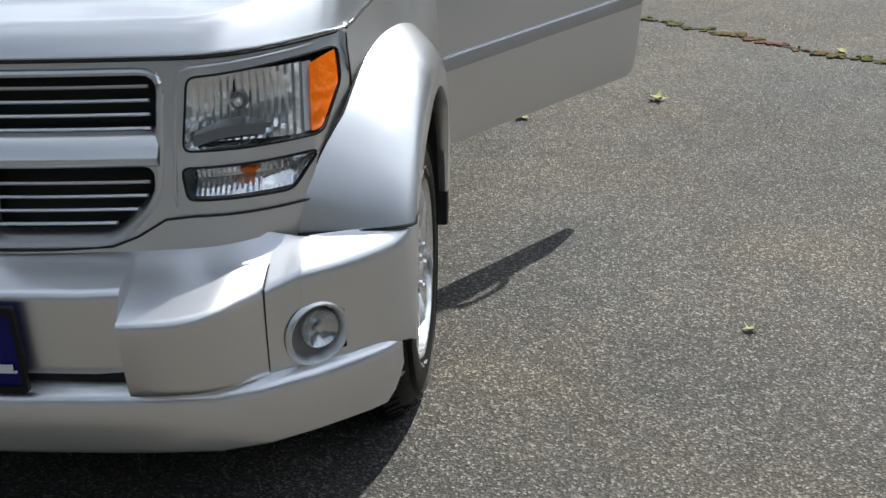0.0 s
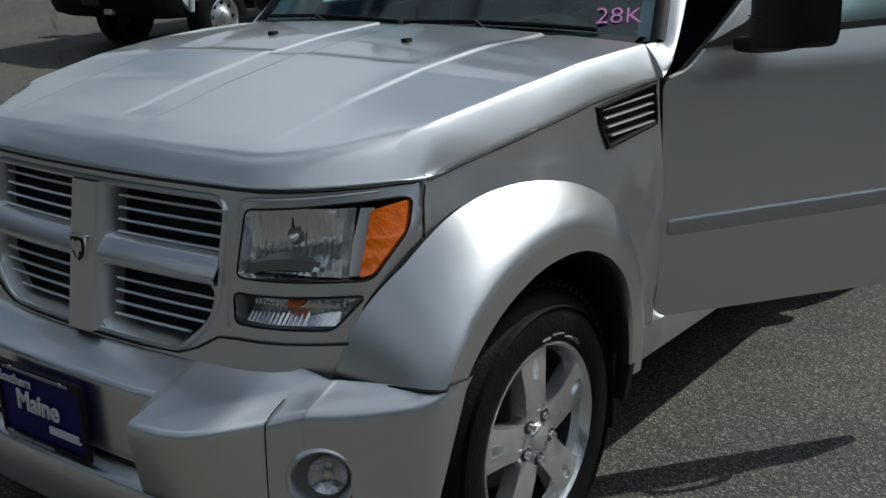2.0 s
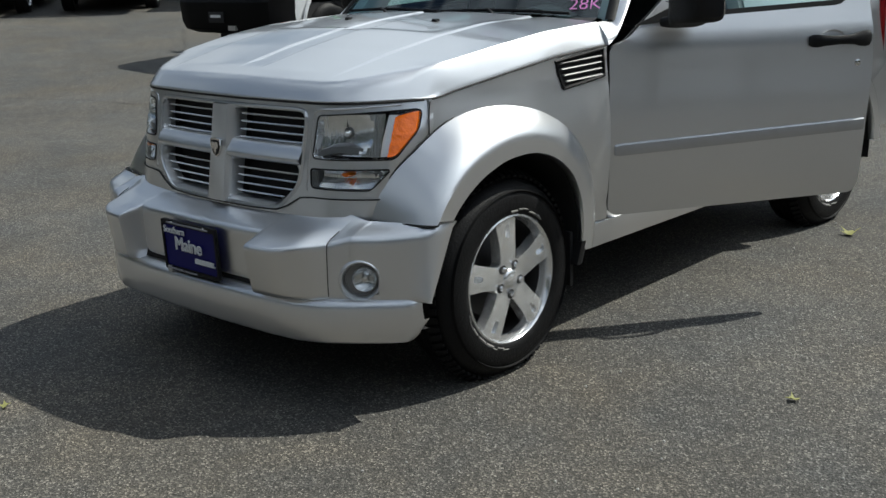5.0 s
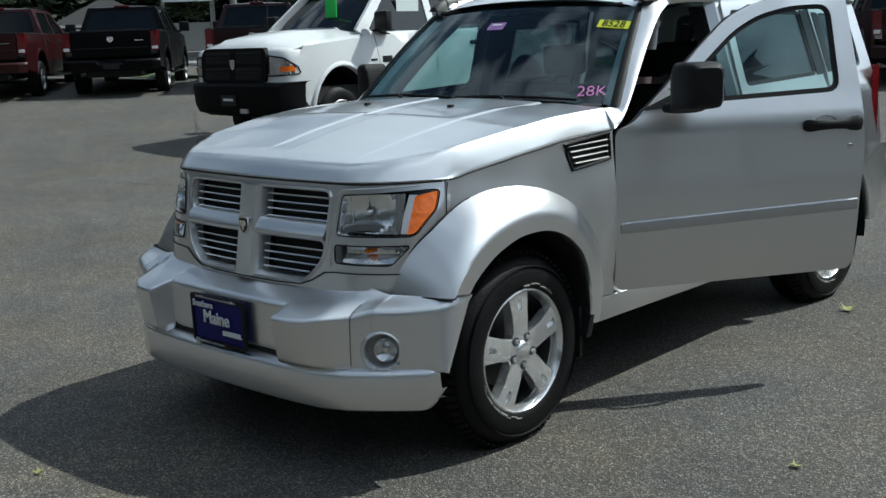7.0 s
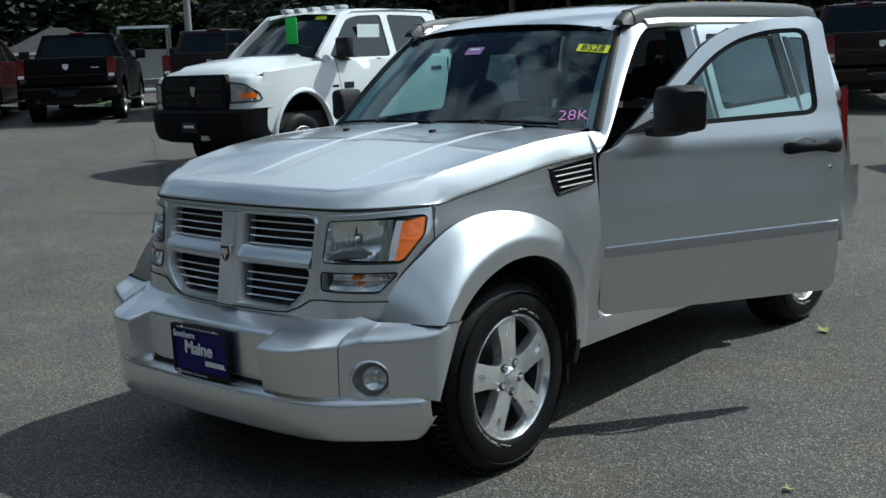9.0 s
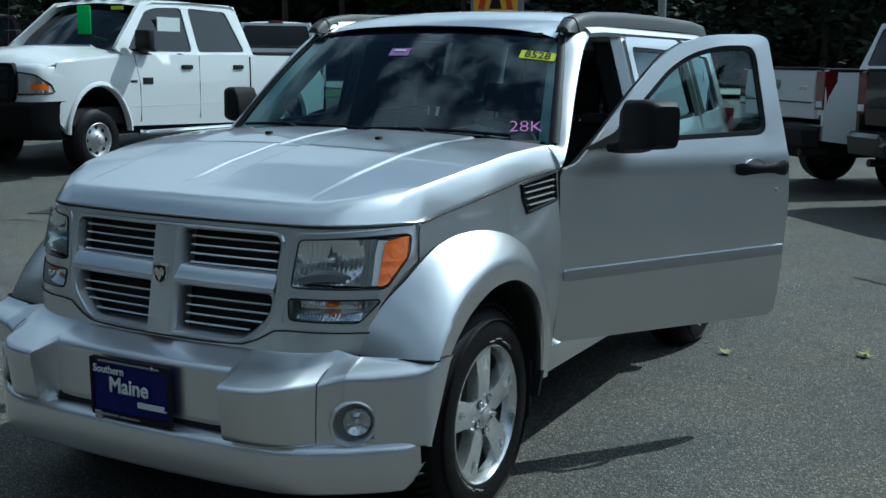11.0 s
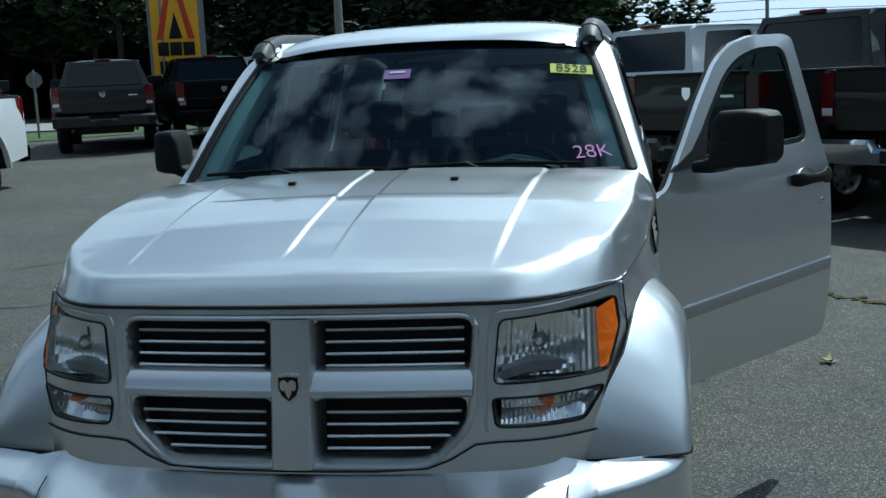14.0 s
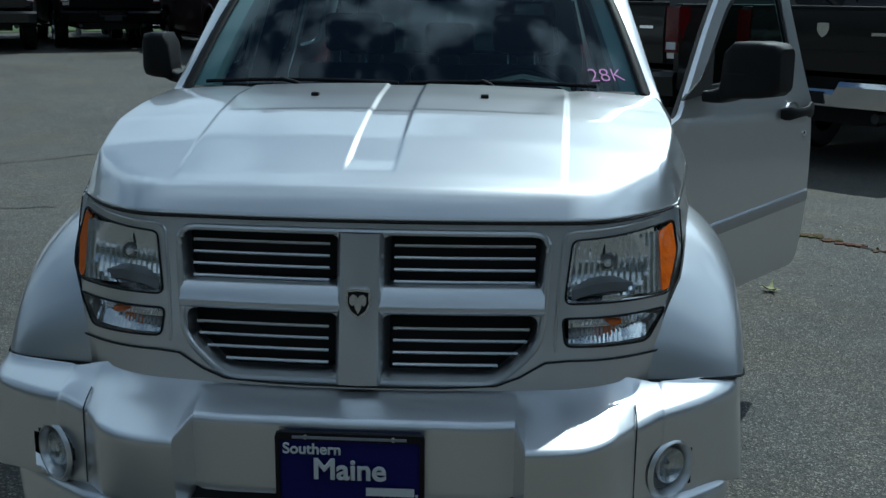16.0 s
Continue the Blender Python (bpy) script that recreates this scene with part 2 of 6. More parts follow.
def sheet(outline, holes, place, thick, step=0.05, depth=None):
    """A curved panel with openings: a flat outline laid into space by place(u, v), made thick along thick (a vector or a function)."""
    outline, holes = dense(outline, step), [dense(h, step) for h in holes]
    pts = [Vector(p) for p in outline]
    loops = [list(range(len(outline)))]
    for h in holes:
        loops.append(list(range(len(pts), len(pts) + len(h))))
        pts += [Vector(p) for p in h]
    edges = [(l[i], l[(i + 1) % len(l)]) for l in loops for i in range(len(l))]
    us, vs = [p[0] for p in outline], [p[1] for p in outline]
    u = min(us) + step / 2
    while u < max(us):
        v = min(vs) + step / 2
        while v < max(vs):
            if inside((u, v), outline) and not any(inside((u, v), h) for h in holes):
                if min((Vector((u, v)) - q).length for q in pts[:sum(len(l) for l in loops)]) > step * 0.45:
                    pts.append(Vector((u, v)))
            v += step
        u += step
    vo, eo, fo, *_ = geometry.delaunay_2d_cdt(pts, edges, [], 0, 1e-5)
    bm = bmesh.new()
    top = [bm.verts.new(place(p.x, p.y)) for p in vo]
    faces = []
    for f in fo:
        c = (sum(vo[i].x for i in f) / 3, sum(vo[i].y for i in f) / 3)
        if inside(c, outline) and not any(inside(c, h) for h in holes):
            faces.append(bm.faces.new([top[i] for i in f]))
    bm.normal_update()
    if thick is not None:
        off = [Vector(thick(p.x, p.y)) if callable(thick) else Vector(thick) for p in vo]
        low = [bm.verts.new(t.co + o) for t, o in zip(top, off)]
        ix = {v: i for i, v in enumerate(top)}
        rim = [e for e in bm.edges if len(e.link_faces) == 1]
        quads = []
        for e in rim:
            a, b = e.link_loops[0].vert, e.link_loops[0].link_loop_next.vert
            quads.append((b, a, low[ix[a]], low[ix[b]]))
        for f in faces:
            quads.append([low[ix[v]] for v in reversed(f.verts)])
        for q in quads:
            bm.faces.new(q)
    loose = [v for v in bm.verts if not v.link_faces]
    bmesh.ops.delete(bm, geom=loose, context="VERTS")
    bmesh.ops.recalc_face_normals(bm, faces=bm.faces)
    return bm


def loft(rows, closed=False, caps=False):
    """Quads between rows of points; closed joins each row's ends."""
    bm = bmesh.new()
    vs = [[bm.verts.new(p) for p in r] for r in rows]
    n = len(rows[0])
    for a, b in zip(vs, vs[1:]):
        for i in range(n if closed else n - 1):
            j = (i + 1) % n
            bm.faces.new((a[i], a[j], b[j], b[i]))
    if caps:
        bm.faces.new(list(reversed(vs[0])))
        bm.faces.new(vs[-1])
    bmesh.ops.recalc_face_normals(bm, faces=bm.faces)
    return bm


def tube(points, r, n=6, closed=False):
    """A round bar along points."""
    rows, k = [], len(points)
    pts = [Vector(p) for p in points]
    for i, p in enumerate(pts):
        a, b = (pts[i - 1] if i or closed else p), (pts[(i + 1) % k] if i < k - 1 or closed else p)
        d = (b - a).normalized()
        side = d.cross(Vector((0, 0, 1)))
        side = side.normalized() if side.length > 1e-3 else Vector((1, 0, 0))
        up = side.cross(d).normalized()
        rr = r[i] if isinstance(r, (list, tuple)) else r
        rows.append([p + rr * (math.cos(2 * math.pi * j / n) * side + math.sin(2 * math.pi * j / n) * up) for j in range(n)])
    if closed:
        rows.append(rows[0])
    return loft(rows, True, not closed)


def revolve(profile, n=32, axis="x", start=0.0, end=360.0):
    """Profile of (radius, along) turned about the axis."""
    rows = []
    full = abs(end - start) >= 359.9
    for k in range(n + (0 if full else 1)):
        a = radians(start + (end - start) * k / n)
        if axis == "x":
            rows.append([(h, r * math.cos(a), r * math.sin(a)) for r, h in profile])
        elif axis == "y":
            rows.append([(r * math.cos(a), h, r * math.sin(a)) for r, h in profile])
        else:
            rows.append([(r * math.cos(a), r * math.sin(a), h) for r, h in profile])
    if full:
        rows.append(rows[0])
    bm = loft(rows)
    bmesh.ops.remove_doubles(bm, verts=bm.verts, dist=1e-5)
    bmesh.ops.recalc_face_normals(bm, faces=bm.faces)
    return bm


def box(x0, x1, y0, y1, z0, z1, bevel=0.0, seg=2):
    bm = bmesh.new()
    bmesh.ops.create_cube(bm, size=1, matrix=Matrix.Translation(((x0 + x1) / 2, (y0 + y1) / 2, (z0 + z1) / 2)) @ Matrix.Diagonal((x1 - x0, y1 - y0, z1 - z0, 1)))
    if bevel:
        bmesh.ops.bevel(bm, geom=bm.edges, offset=bevel, segments=seg, affect="EDGES", profile=0.6)
    return bm


def arc(c, r, a0, a1, n=16, ry=None):
    return [(c[0] + r * math.cos(radians(a0 + (a1 - a0) * i / n)), c[1] + (ry or r) * math.sin(radians(a0 + (a1 - a0) * i / n))) for i in range(n + 1)]


def lettering(body, size, material, m, parent, name="lettering", bold=0.0):
    """Words in the built-in font, as a thin mesh."""
    cu = bpy.data.curves.new(name, "FONT")
    cu.body, cu.size, cu.extrude, cu.offset = body, size, 0.0008, min(0.0, bold)
    cu.bevel_depth, cu.bevel_resolution = max(0.0, bold), 0
    cu.align_x, cu.align_y = "CENTER", "CENTER"
    tmp = bpy.data.objects.new(name, cu)
    me = bpy.data.meshes.new_from_object(tmp)
    bpy.data.objects.remove(tmp)
    ob = new(name, me)
    me.materials.clear()
    me.materials.append(material)
    ob.parent = parent
    ob.matrix_world = m
    return ob

# ---- the silver suv ----
suv = empty("suv", label="silver four-door SUV parked on asphalt with its driver's door open", category="car")
HUB_F, HUB_R, HUB_Z, TYRE_R = 0.785, 3.535, 0.334, 0.362
SIDE = [(0.28, 0.835), (0.43, 0.859), (0.55, 0.880), (0.72, 0.894), (0.86, 0.892), (1.0, 0.882), (1.145, 0.874), (1.19, 0.858), (1.24, 0.842), (1.66, 0.722), (1.72, 0.68)]


def side_x(y, z):
    """Half-width of the body at y, z."""
    t = max(0.0, 1.0 - y)
    x = lerp_table(SIDE, z) - 0.022 * min(1.0, max(0.0, (z - 0.88) / 0.16)) * min(1.0, max(0.0, (1.36 - y) / 0.3)) * min(1.0, max(0.0, (y - 0.45) / 0.3)) - 0.375 * t * t - 0.09 * max(0.0, y - 3.5) ** 2
    if y < 1.433 and z > 0.94:
        # the wing leans in to meet the hood's edge
        k = min(1.0, (z - 0.94) / (hood_seam_z(y) - 0.94))
        x += (min(x, lerp_table(HOOD_W, y) + 0.002) - x) * k * k * (3 - 2 * k)
    return x


def nose_y(x, z):
    """How far back the front face lies at x, z."""
    x = abs(x)
    k = max(1.76, 1.76 + 7 * (z - 0.845))
    return 0.185 + 0.17 * (z - 0.83) + 0.03 * (x / 0.5) ** 2 + k * max(0.0, x - 0.5) ** 2


def seam(name, pts, parent, r=0.003, material=None):
    return part(name, tube(pts, r, 5), material or M_GAP, parent)


# hood: a flat crown with a narrow sunken middle strip and two outer creases; its rim turns down to the seam
HOOD_MID = [(0.2, 1.084), (0.27, 1.102), (0.35, 1.124), (0.6, 1.176), (0.85, 1.219), (1.1, 1.249), (1.3, 1.262), (1.45, 1.268)]
HOOD_W = [(0.2, 0.775), (0.5, 0.776), (0.55, 0.785), (0.6, 0.796), (0.7, 0.817), (0.78, 0.832), (0.85, 0.843), (0.92, 0.849), (1.0, 0.852), (1.12, 0.855), (1.25, 0.862), (1.41, 0.868), (1.6, 0.868)]
def hood_out(y):
    """Half-distance of the two outer creases."""
    return 0.470 + 0.058 * min(1.0, y / 1.3)


def hood_seam_z(y):
    """Height of the gap between hood and wing."""
    k = min(1.0, max(0.0, (y - 0.46) / 0.14))
    return 1.036 * (1 - k) + (lerp_table(HOOD_MID, y) - 0.126) * k


def hood_z(x, y):
    ax, w, out = abs(x), lerp_table(HOOD_W, y), hood_out(y)
    z = lerp_table(HOOD_MID, y) - lerp_table([(0.5, 0.030), (1.4, 0.045)], y) * (ax / w) ** 2
    fade = min(1.0, max(0.0, (y - 0.35) / 0.10))
    z -= fade * 0.006 * (1 - min(1.0, max(0.0, (ax - 0.056) / 0.009)))
    fade = min(1.0, max(0.0, (y - 0.30) / 0.30))
    z += fade * 0.006 * (1 - min(1.0, max(0.0, (ax - out + 0.012) / 0.012)))
    if y > 0.88:
        reach = 0.41 + 0.27 * (y - 0.88)
        z -= 0.006 * min(1.0, (y - 0.88) / 0.02) * (1 - min(1.0, max(0.0, (ax - reach) / 0.03)))
    # the crown rolls over to the seam along its front and sides
    front = nose_y(ax, 1.028) - 0.010
    lean = (nose_y(ax + 0.01, 1.028) - nose_y(max(0.0, ax - 0.01), 1.028)) / (0.02 if ax > 0.01 else 0.01 + ax)
    tf = max(0.0, 1 - (y - front) / math.hypot(1.0, lean) / 0.058)
    ts = max(0.0, 1 - (w - ax) / lerp_table([(0.4, 0.036), (0.8, 0.045), (1.3, 0.048)], y))
    t = min(1.0, (tf ** 7 + ts ** 7) ** (1 / 7))
    return z - (z - hood_seam_z(y)) * t ** (1.7 - 0.4 * ts / (ts + tf + 1e-6))


def hood_front(s):
    """Front edge of the hood: it follows the nose round to the wing."""
    x = 0.775 * s
    return x, nose_y(x, 1.028) - 0.010


def hood_knots(y):
    """Half-widths of the hood's long lines at y, from the middle to the rim."""
    out, w = hood_out(y), lerp_table(HOOD_W, y)
    inner = [0.071 + (out - 0.018 - 0.071) * k / 10 for k in range(1, 10)]
    outer = [out + 0.006 + (w - 0.060 - out) * k / 5 for k in range(1, 5)] + [w - 0.054 * (1 - k / 14) for k in range(15)]
    return [0.0, 0.03, 0.050, 0.056, 0.0605, 0.065, 0.071] + inner + [out - 0.018, out - 0.012, out - 0.006, out, out + 0.006] + outer


def hood():
    n = len(hood_knots(0.5))
    fixed = [0.575, 0.60, 0.65, 0.70, 0.76, 0.82, 0.86, 0.88, 0.89, 0.90, 0.93, 0.98, 1.02, 1.07, 1.12, 1.17, 1.22, 1.27, 1.31, 1.345]
    half = []
    for k in range(n):
        at = lambda y: hood_knots(y)[k]
        s = min(1.0, at(0.3) / 0.775)
        y0 = hood_front(s)[1]
        y1 = 1.362 + 0.078 * s ** 2
        ys = [y0 + (0.575 - y0) * (i / 20) ** 1.4 for i in range(20)] + fixed + [y1]
        half.append([(at(y), y, hood_z(at(y), y)) for y in ys])
    rows = [[(-x, y, z) for x, y, z in r] for r in reversed(half[1:])] + half
    bm = loft(rows)
    rim = [r[0] for r in half] + half[-1][1:]
    rim = [(-x, y, z) for x, y, z in reversed(rim[1:])] + rim
    cols = []
    for i, (x, y, z) in enumerate(rim):
        p, q = rim[max(0, i - 1)], rim[min(len(rim) - 1, i + 1)]
        nx, ny = q[1] - p[1], -(q[0] - p[0])
        ln = math.hypot(nx, ny)
        nx, ny = nx / ln, ny / ln
        cols.append([(x + nx * o, y + ny * o, z + g) for o, g in ((0.0, 0.0), (0.0003, -0.002), (-0.002, -0.005), (-0.012, -0.006))])
    lip = loft(cols)
    tmp = bpy.data.meshes.new("tmp")
    lip.to_mesh(tmp)
    lip.free()
    bm.from_mesh(tmp)
    bpy.data.meshes.remove(tmp)
    bmesh.ops.remove_doubles(bm, verts=bm.verts, dist=0.0004)
    bmesh.ops.recalc_face_normals(bm, faces=bm.faces)
    part("hood", bm, M_SILVER, suv, smooth=55)


hood()

# front face with the grille openings and lamp recesses
GR_UP = rounded([(0.050, 0.997), (0.440, 0.997), (0.429, 0.866), (0.050, 0.866)], 0.028)
GR_LO = rounded([(0.050, 0.812), (0.424, 0.812), (0.418, 0.742), (0.325, 0.660), (0.050, 0.660)], 0.028)
HL = rounded([(0.499, 0.988), (0.765, 1.001), (0.775, 0.930), (0.750, 0.846), (0.736, 0.838), (0.483, 0.840)], 0.018)
SIG = rounded([(0.478, 0.806), (0.740, 0.806), (0.690, 0.735), (0.487, 0.740)], 0.016)
mir = lambda poly: [(-x, z) for x, z in reversed(poly)]
FASCIA = [(0.0, 0.60), (0.70, 0.60), (0.765, 0.66), (0.785, 0.74), (0.802, 0.84), (0.800, 0.93), (0.784, 0.99), (0.772, 1.024), (0.72, 1.026), (0.0, 1.027)]
FASCIA = FASCIA + [(-x, z) for x, z in reversed(FASCIA[1:-1])]


def wrap_nose(x, z):
    """Point of the front face; at its ends it turns round on to the wing."""
    y = nose_y(x, z)
    lim = side_x(y, z) + 0.003
    return (max(-lim, min(lim, x)), y, z)


part("front_fascia", sheet(FASCIA, [GR_UP, GR_LO, HL, SIG, mir(GR_UP), mir(GR_LO), mir(HL), mir(SIG)],
     wrap_nose, (0, 0.035, 0), 0.02), M_SILVER, suv, smooth=50)
# rounded lips round the grille and round each pair of lamps, and the crosshair
GR_OUT = rounded([(-0.447, 1.003), (0.447, 1.003), (0.428, 0.740), (0.330, 0.652), (-0.330, 0.652), (-0.428, 0.740)], 0.045)
part("grille_lip", tube([(x, nose_y(x, z) + 0.001, z) for x, z in dense(GR_OUT, 0.02)], 0.0085, 8, True), M_SILVER, suv)
LAMP_EDGE = [(0.72, 1.017), (0.60, 1.012), (0.505, 1.008), (0.486, 1.002), (0.478, 0.988), (0.467, 0.86), (0.462, 0.745), (0.466, 0.727)]
LAMP_RUN = dense(LAMP_EDGE, 0.015)
LAMP_RUN = LAMP_RUN[:LAMP_RUN.index(LAMP_EDGE[-1]) + 1]
for s in (-1, 1):
    part("lamp_surround", tube([Vector(wrap_nose(s * x, z)) + Vector((0, 0.0005, 0)) for x, z in LAMP_RUN], 0.0045, 8), M_SILVER, suv)
    seam("wing_seam", [(s * (side_x(y, z) + 0.0035), y, z) for y, z in ((0.503, 1.022), (0.494, 0.99), (0.487, 0.95), (0.483, 0.91), (0.481, 0.88))], suv, 0.0022)
bar_z = ((0.804, 0.045), (0.808, 0.004), (0.814, -0.012), (0.822, -0.021), (0.829, -0.023), (0.836, -0.020), (0.872, 0.004), (0.877, 0.012), (0.878, 0.045))
for s in (-1, 1):
    rows = [[(s * x, nose_y(x, 0.84) + d, z) for z, d in bar_z] for x in (0.040, 0.056, 0.12, 0.2, 0.3, 0.4, 0.436)]
    part("grille_crossbar", loft(rows), M_SILVER, suv)
post = [(-0.066, 0.055), (-0.058, 0.010), (-0.050, -0.016), (-0.045, -0.022), (0.0, -0.025), (0.045, -0.022), (0.050, -0.016), (0.058, 0.010), (0.066, 0.055)]
part("grille_post", loft([[(x, nose_y(x, z) + d, z) for x, d in post] for z in (0.650, 0.72, 0.80, 0.86, 0.92, 1.003)]), M_SILVER, suv)


def grille_inserts():
    for s in (-1, 1):
        for upper in (True, False):
            poly = GR_UP if upper else GR_LO
            poly = poly if s > 0 else mir(poly)
            part("grille_backing", sheet([(x * 1.0, z) for x, z in poly], [], lambda x, z: (x, nose_y(x, z) + 0.085, z), (0, 0.01, 0), 0.06), M_DARK, suv)
            deep = inset(poly, 0.011)
            rim = [[(p[0], nose_y(*p) + 0.001, p[1]), ((p[0] * 2 + q[0]) / 3, nose_y(*p) + 0.010, (p[1] * 2 + q[1]) / 3), (q[0], nose_y(*q) + 0.050, q[1])] for p, q in zip(poly + poly[:1], deep + deep[:1])]
            part("grille_reveal", loft(rim), M_SILVER, suv)
            part("grille_shroud", loft([[(x, nose_y(x, z) + d, z) for d in (0.050, 0.088)] for x, z in deep + deep[:1]]), M_DARK, suv)
            for i in range(4):
                z = (0.968 - 0.0282 * i) if upper else (0.773 - 0.0283 * i)
                x1 = 0.412 if upper else (0.402, 0.396, 0.375, 0.328)[i]
                xs = [0.078 + (x1 - 0.078) * k / 6 for k in range(7)]
                prof = [(0.0, -0.0045), (-0.006, -0.0035), (-0.009, 0.0), (-0.006, 0.0035), (-0.001, 0.003), (0.003, 0.001), (0.003, -0.002)]
                part("grille_slat", loft([[(s * x, nose_y(x, z) + 0.028 + dy, z + dz) for dy, dz in prof] for x in xs], True, True), M_SLAT, suv, "thin bright grille slat")


grille_inserts()
# badge: a plain shield
sh = [(-0.029, 0.034), (0.0, 0.037), (0.029, 0.034), (0.030, 0.002), (0.020, -0.021), (0.0, -0.036), (-0.020, -0.021), (-0.030, 0.002)]
badge = part("badge", sheet(rounded(sh, 0.004), [], lambda x, z: (x, 0.154, z + 0.843), (0, 0.02, 0), 0.02), M_CHROME, suv, "bright shield badge")
sh2 = [(x * 0.82, z * 0.82) for x, z in sh]
part("badge_field", sheet(sh2, [], lambda x, z: (x, 0.1525, z + 0.843), (0, 0.003, 0), 0.02), M_BLACK, badge)
hornl = [(0.0, -0.024), (0.007, -0.012), (0.009, -0.002), (0.014, -0.006), (0.020, 0.002), (0.020, 0.016), (0.012, 0.023), (0.004, 0.020), (0.0, 0.014)]
part("badge_relief", sheet(hornl + [(-x, z) for x, z in reversed(hornl[1:-1])], [], lambda x, z: (x, 0.150, z + 0.844), (0, 0.004, 0), 0.02), M_CHROME, badge)


def lamps(s):
    """Head lamp and the long lamp under it, on the side s."""
    lab = "clear head lamp with an amber outer end"
    hl = HL if s > 0 else mir(HL)
    sg = SIG if s > 0 else mir(SIG)
    lamp = part("headlight", loft([[(x + (s * 0.62 - x) * k, nose_y(x, z) * (1 - k) + nose_y(0.62, 0.92) * k + d, z + (0.92 - z) * k) for d, k in ((-0.002, 0.0), (0.012, 0.02), (0.085, 0.10))] for x, z in hl + hl[:1]]), M_REFL, suv, lab)
    shape = lambda x, z: (x, nose_y(x, z) - 0.002, z)
    part("headlight_lens", sheet(hl, [], shape, None, 0.03), M_LENS, lamp)
    part("headlight_gasket", tube([(x, nose_y(x, z) - 0.002, z) for x, z in dense(hl, 0.02)], 0.0025, 6, True), M_BLACK, lamp)
    # deep bowl with upright flutes, each a flat strip
    cx = s * 0.586
    rows = []
    for i in range(31):
        f = i / 30
        row = []
        for j in range(15):
            g = j / 14
            x = (0.489 + 0.013 * g) + ((0.716 - 0.004 * g) - (0.489 + 0.013 * g)) * f
            z = 0.849 + (0.985 + 0.008 * f - 0.849) * g
            q = min(1.0, ((x - 0.586) / 0.105) ** 2 + ((z - 0.925) / 0.085) ** 2)
            row.append((s * x, nose_y(x, z) * 0.6 + nose_y(0.586, 0.925) * 0.4 + 0.014 + 0.026 * (1 - q) + 0.0046 * (i % 2), z))
        rows.append(row)
    part("reflector_bowl", loft(rows), M_REFL, lamp, smooth=8)
    hole = revolve([(0.0, 0.0), (0.014, -0.002), (0.018, -0.006), (0.020, 0.006)], 18, "y")
    bmesh.ops.translate(hole, verts=hole.verts, vec=(cx, nose_y(0.586, 0.925) + 0.040, 0.927))
    part("bulb_socket", hole, M_LAMPGREY, lamp)
    b = revolve([(0.0, -0.010), (0.006, -0.009), (0.009, -0.004), (0.010, 0.006), (0.015, 0.012)], 14, "y")
    bmesh.ops.translate(b, verts=b.verts, vec=(cx, nose_y(0.59, 0.92) + 0.026, 0.925))
    part("bulb_shield", b, M_REFL, lamp)
    lowb = [[(s * x, nose_y(x, 0.86) + d, z + 0.022 * (1 - ((x - 0.59) / 0.1) ** 2)) for z, d in ((0.840, 0.012), (0.862, 0.018), (0.872, 0.05), (0.870, 0.09))] for x in (0.50, 0.55, 0.6, 0.65, 0.69)]
    part("lamp_bezel", loft(lowb), M_LAMPGREY, lamp)
    div = [[(s * x, nose_y(x, z) + d, z) for x, d in ((0.694, 0.03), (0.699, 0.007), (0.711 - (z - 0.85) * 0.03, 0.004), (0.727 - (z - 0.85) * 0.06, 0.005))] for z in (0.848, 0.89, 0.93, 0.984)]
    part("lamp_divider", loft(div), M_SLAT, lamp)
    am = [(0.727, 0.846), (0.746, 0.851), (0.770, 0.928), (0.760, 0.994), (0.718, 0.979)]
    am = rounded([(s * a, b) for a, b in am], 0.006, 3)
    part("amber_reflector", sheet(am if s > 0 else list(reversed(am)), [], lambda x, z: (x, nose_y(x, z) - 0.0055 + 0.0022 * max(0.0, math.sin(z * 190)), z), (0, 0.02, 0), 0.012), M_AMBER, lamp, "ribbed amber side lens", smooth=25)
    # lower lamp
    low = part("turn_signal", loft([[(x, nose_y(x, z) + d, z) for d in (-0.004, 0.03, 0.06)] for x, z in sg + sg[:1]]), M_LAMPGREY, suv, "clear turn signal with an amber bulb")
    part("signal_lens", sheet(sg, [], shape, None, 0.03), M_LENS, low)
    part("signal_gasket", tube([(x, nose_y(x, z) - 0.002, z) for x, z in dense(sg, 0.02)], 0.0028, 6, True), M_BLACK, low)
    rows = []
    for i in range(46):
        x = 0.496 + 0.235 * i / 45
        ztop, zbot = 0.804, 0.738
        zz = [zbot + (ztop - zbot) * j / 6 for j in range(7)]
        lim = min(1.0, (0.735 - x) / 0.05)
        rows.append([(s * x, nose_y(x, z) + 0.05 - 0.03 * abs((z - 0.775) / 0.04) + 0.0018 * (i % 2), ztop - (ztop - z) * max(0.05, lim)) for z in zz])
    part("signal_reflector", loft(rows), M_REFL, low, smooth=25)
    bb = revolve([(0.0, -0.02), (0.012, -0.016), (0.016, 0.0), (0.012, 0.02)], 12, "y")
    bmesh.ops.scale(bb, vec=(1.4, 1, 0.6), verts=bb.verts)
    bmesh.ops.translate(bb, verts=bb.verts, vec=(s * 0.605, nose_y(0.6, 0.78) + 0.03, 0.788))
    part("amber_bulb", bb, M_AMBER, low)


lamps(1), lamps(-1)
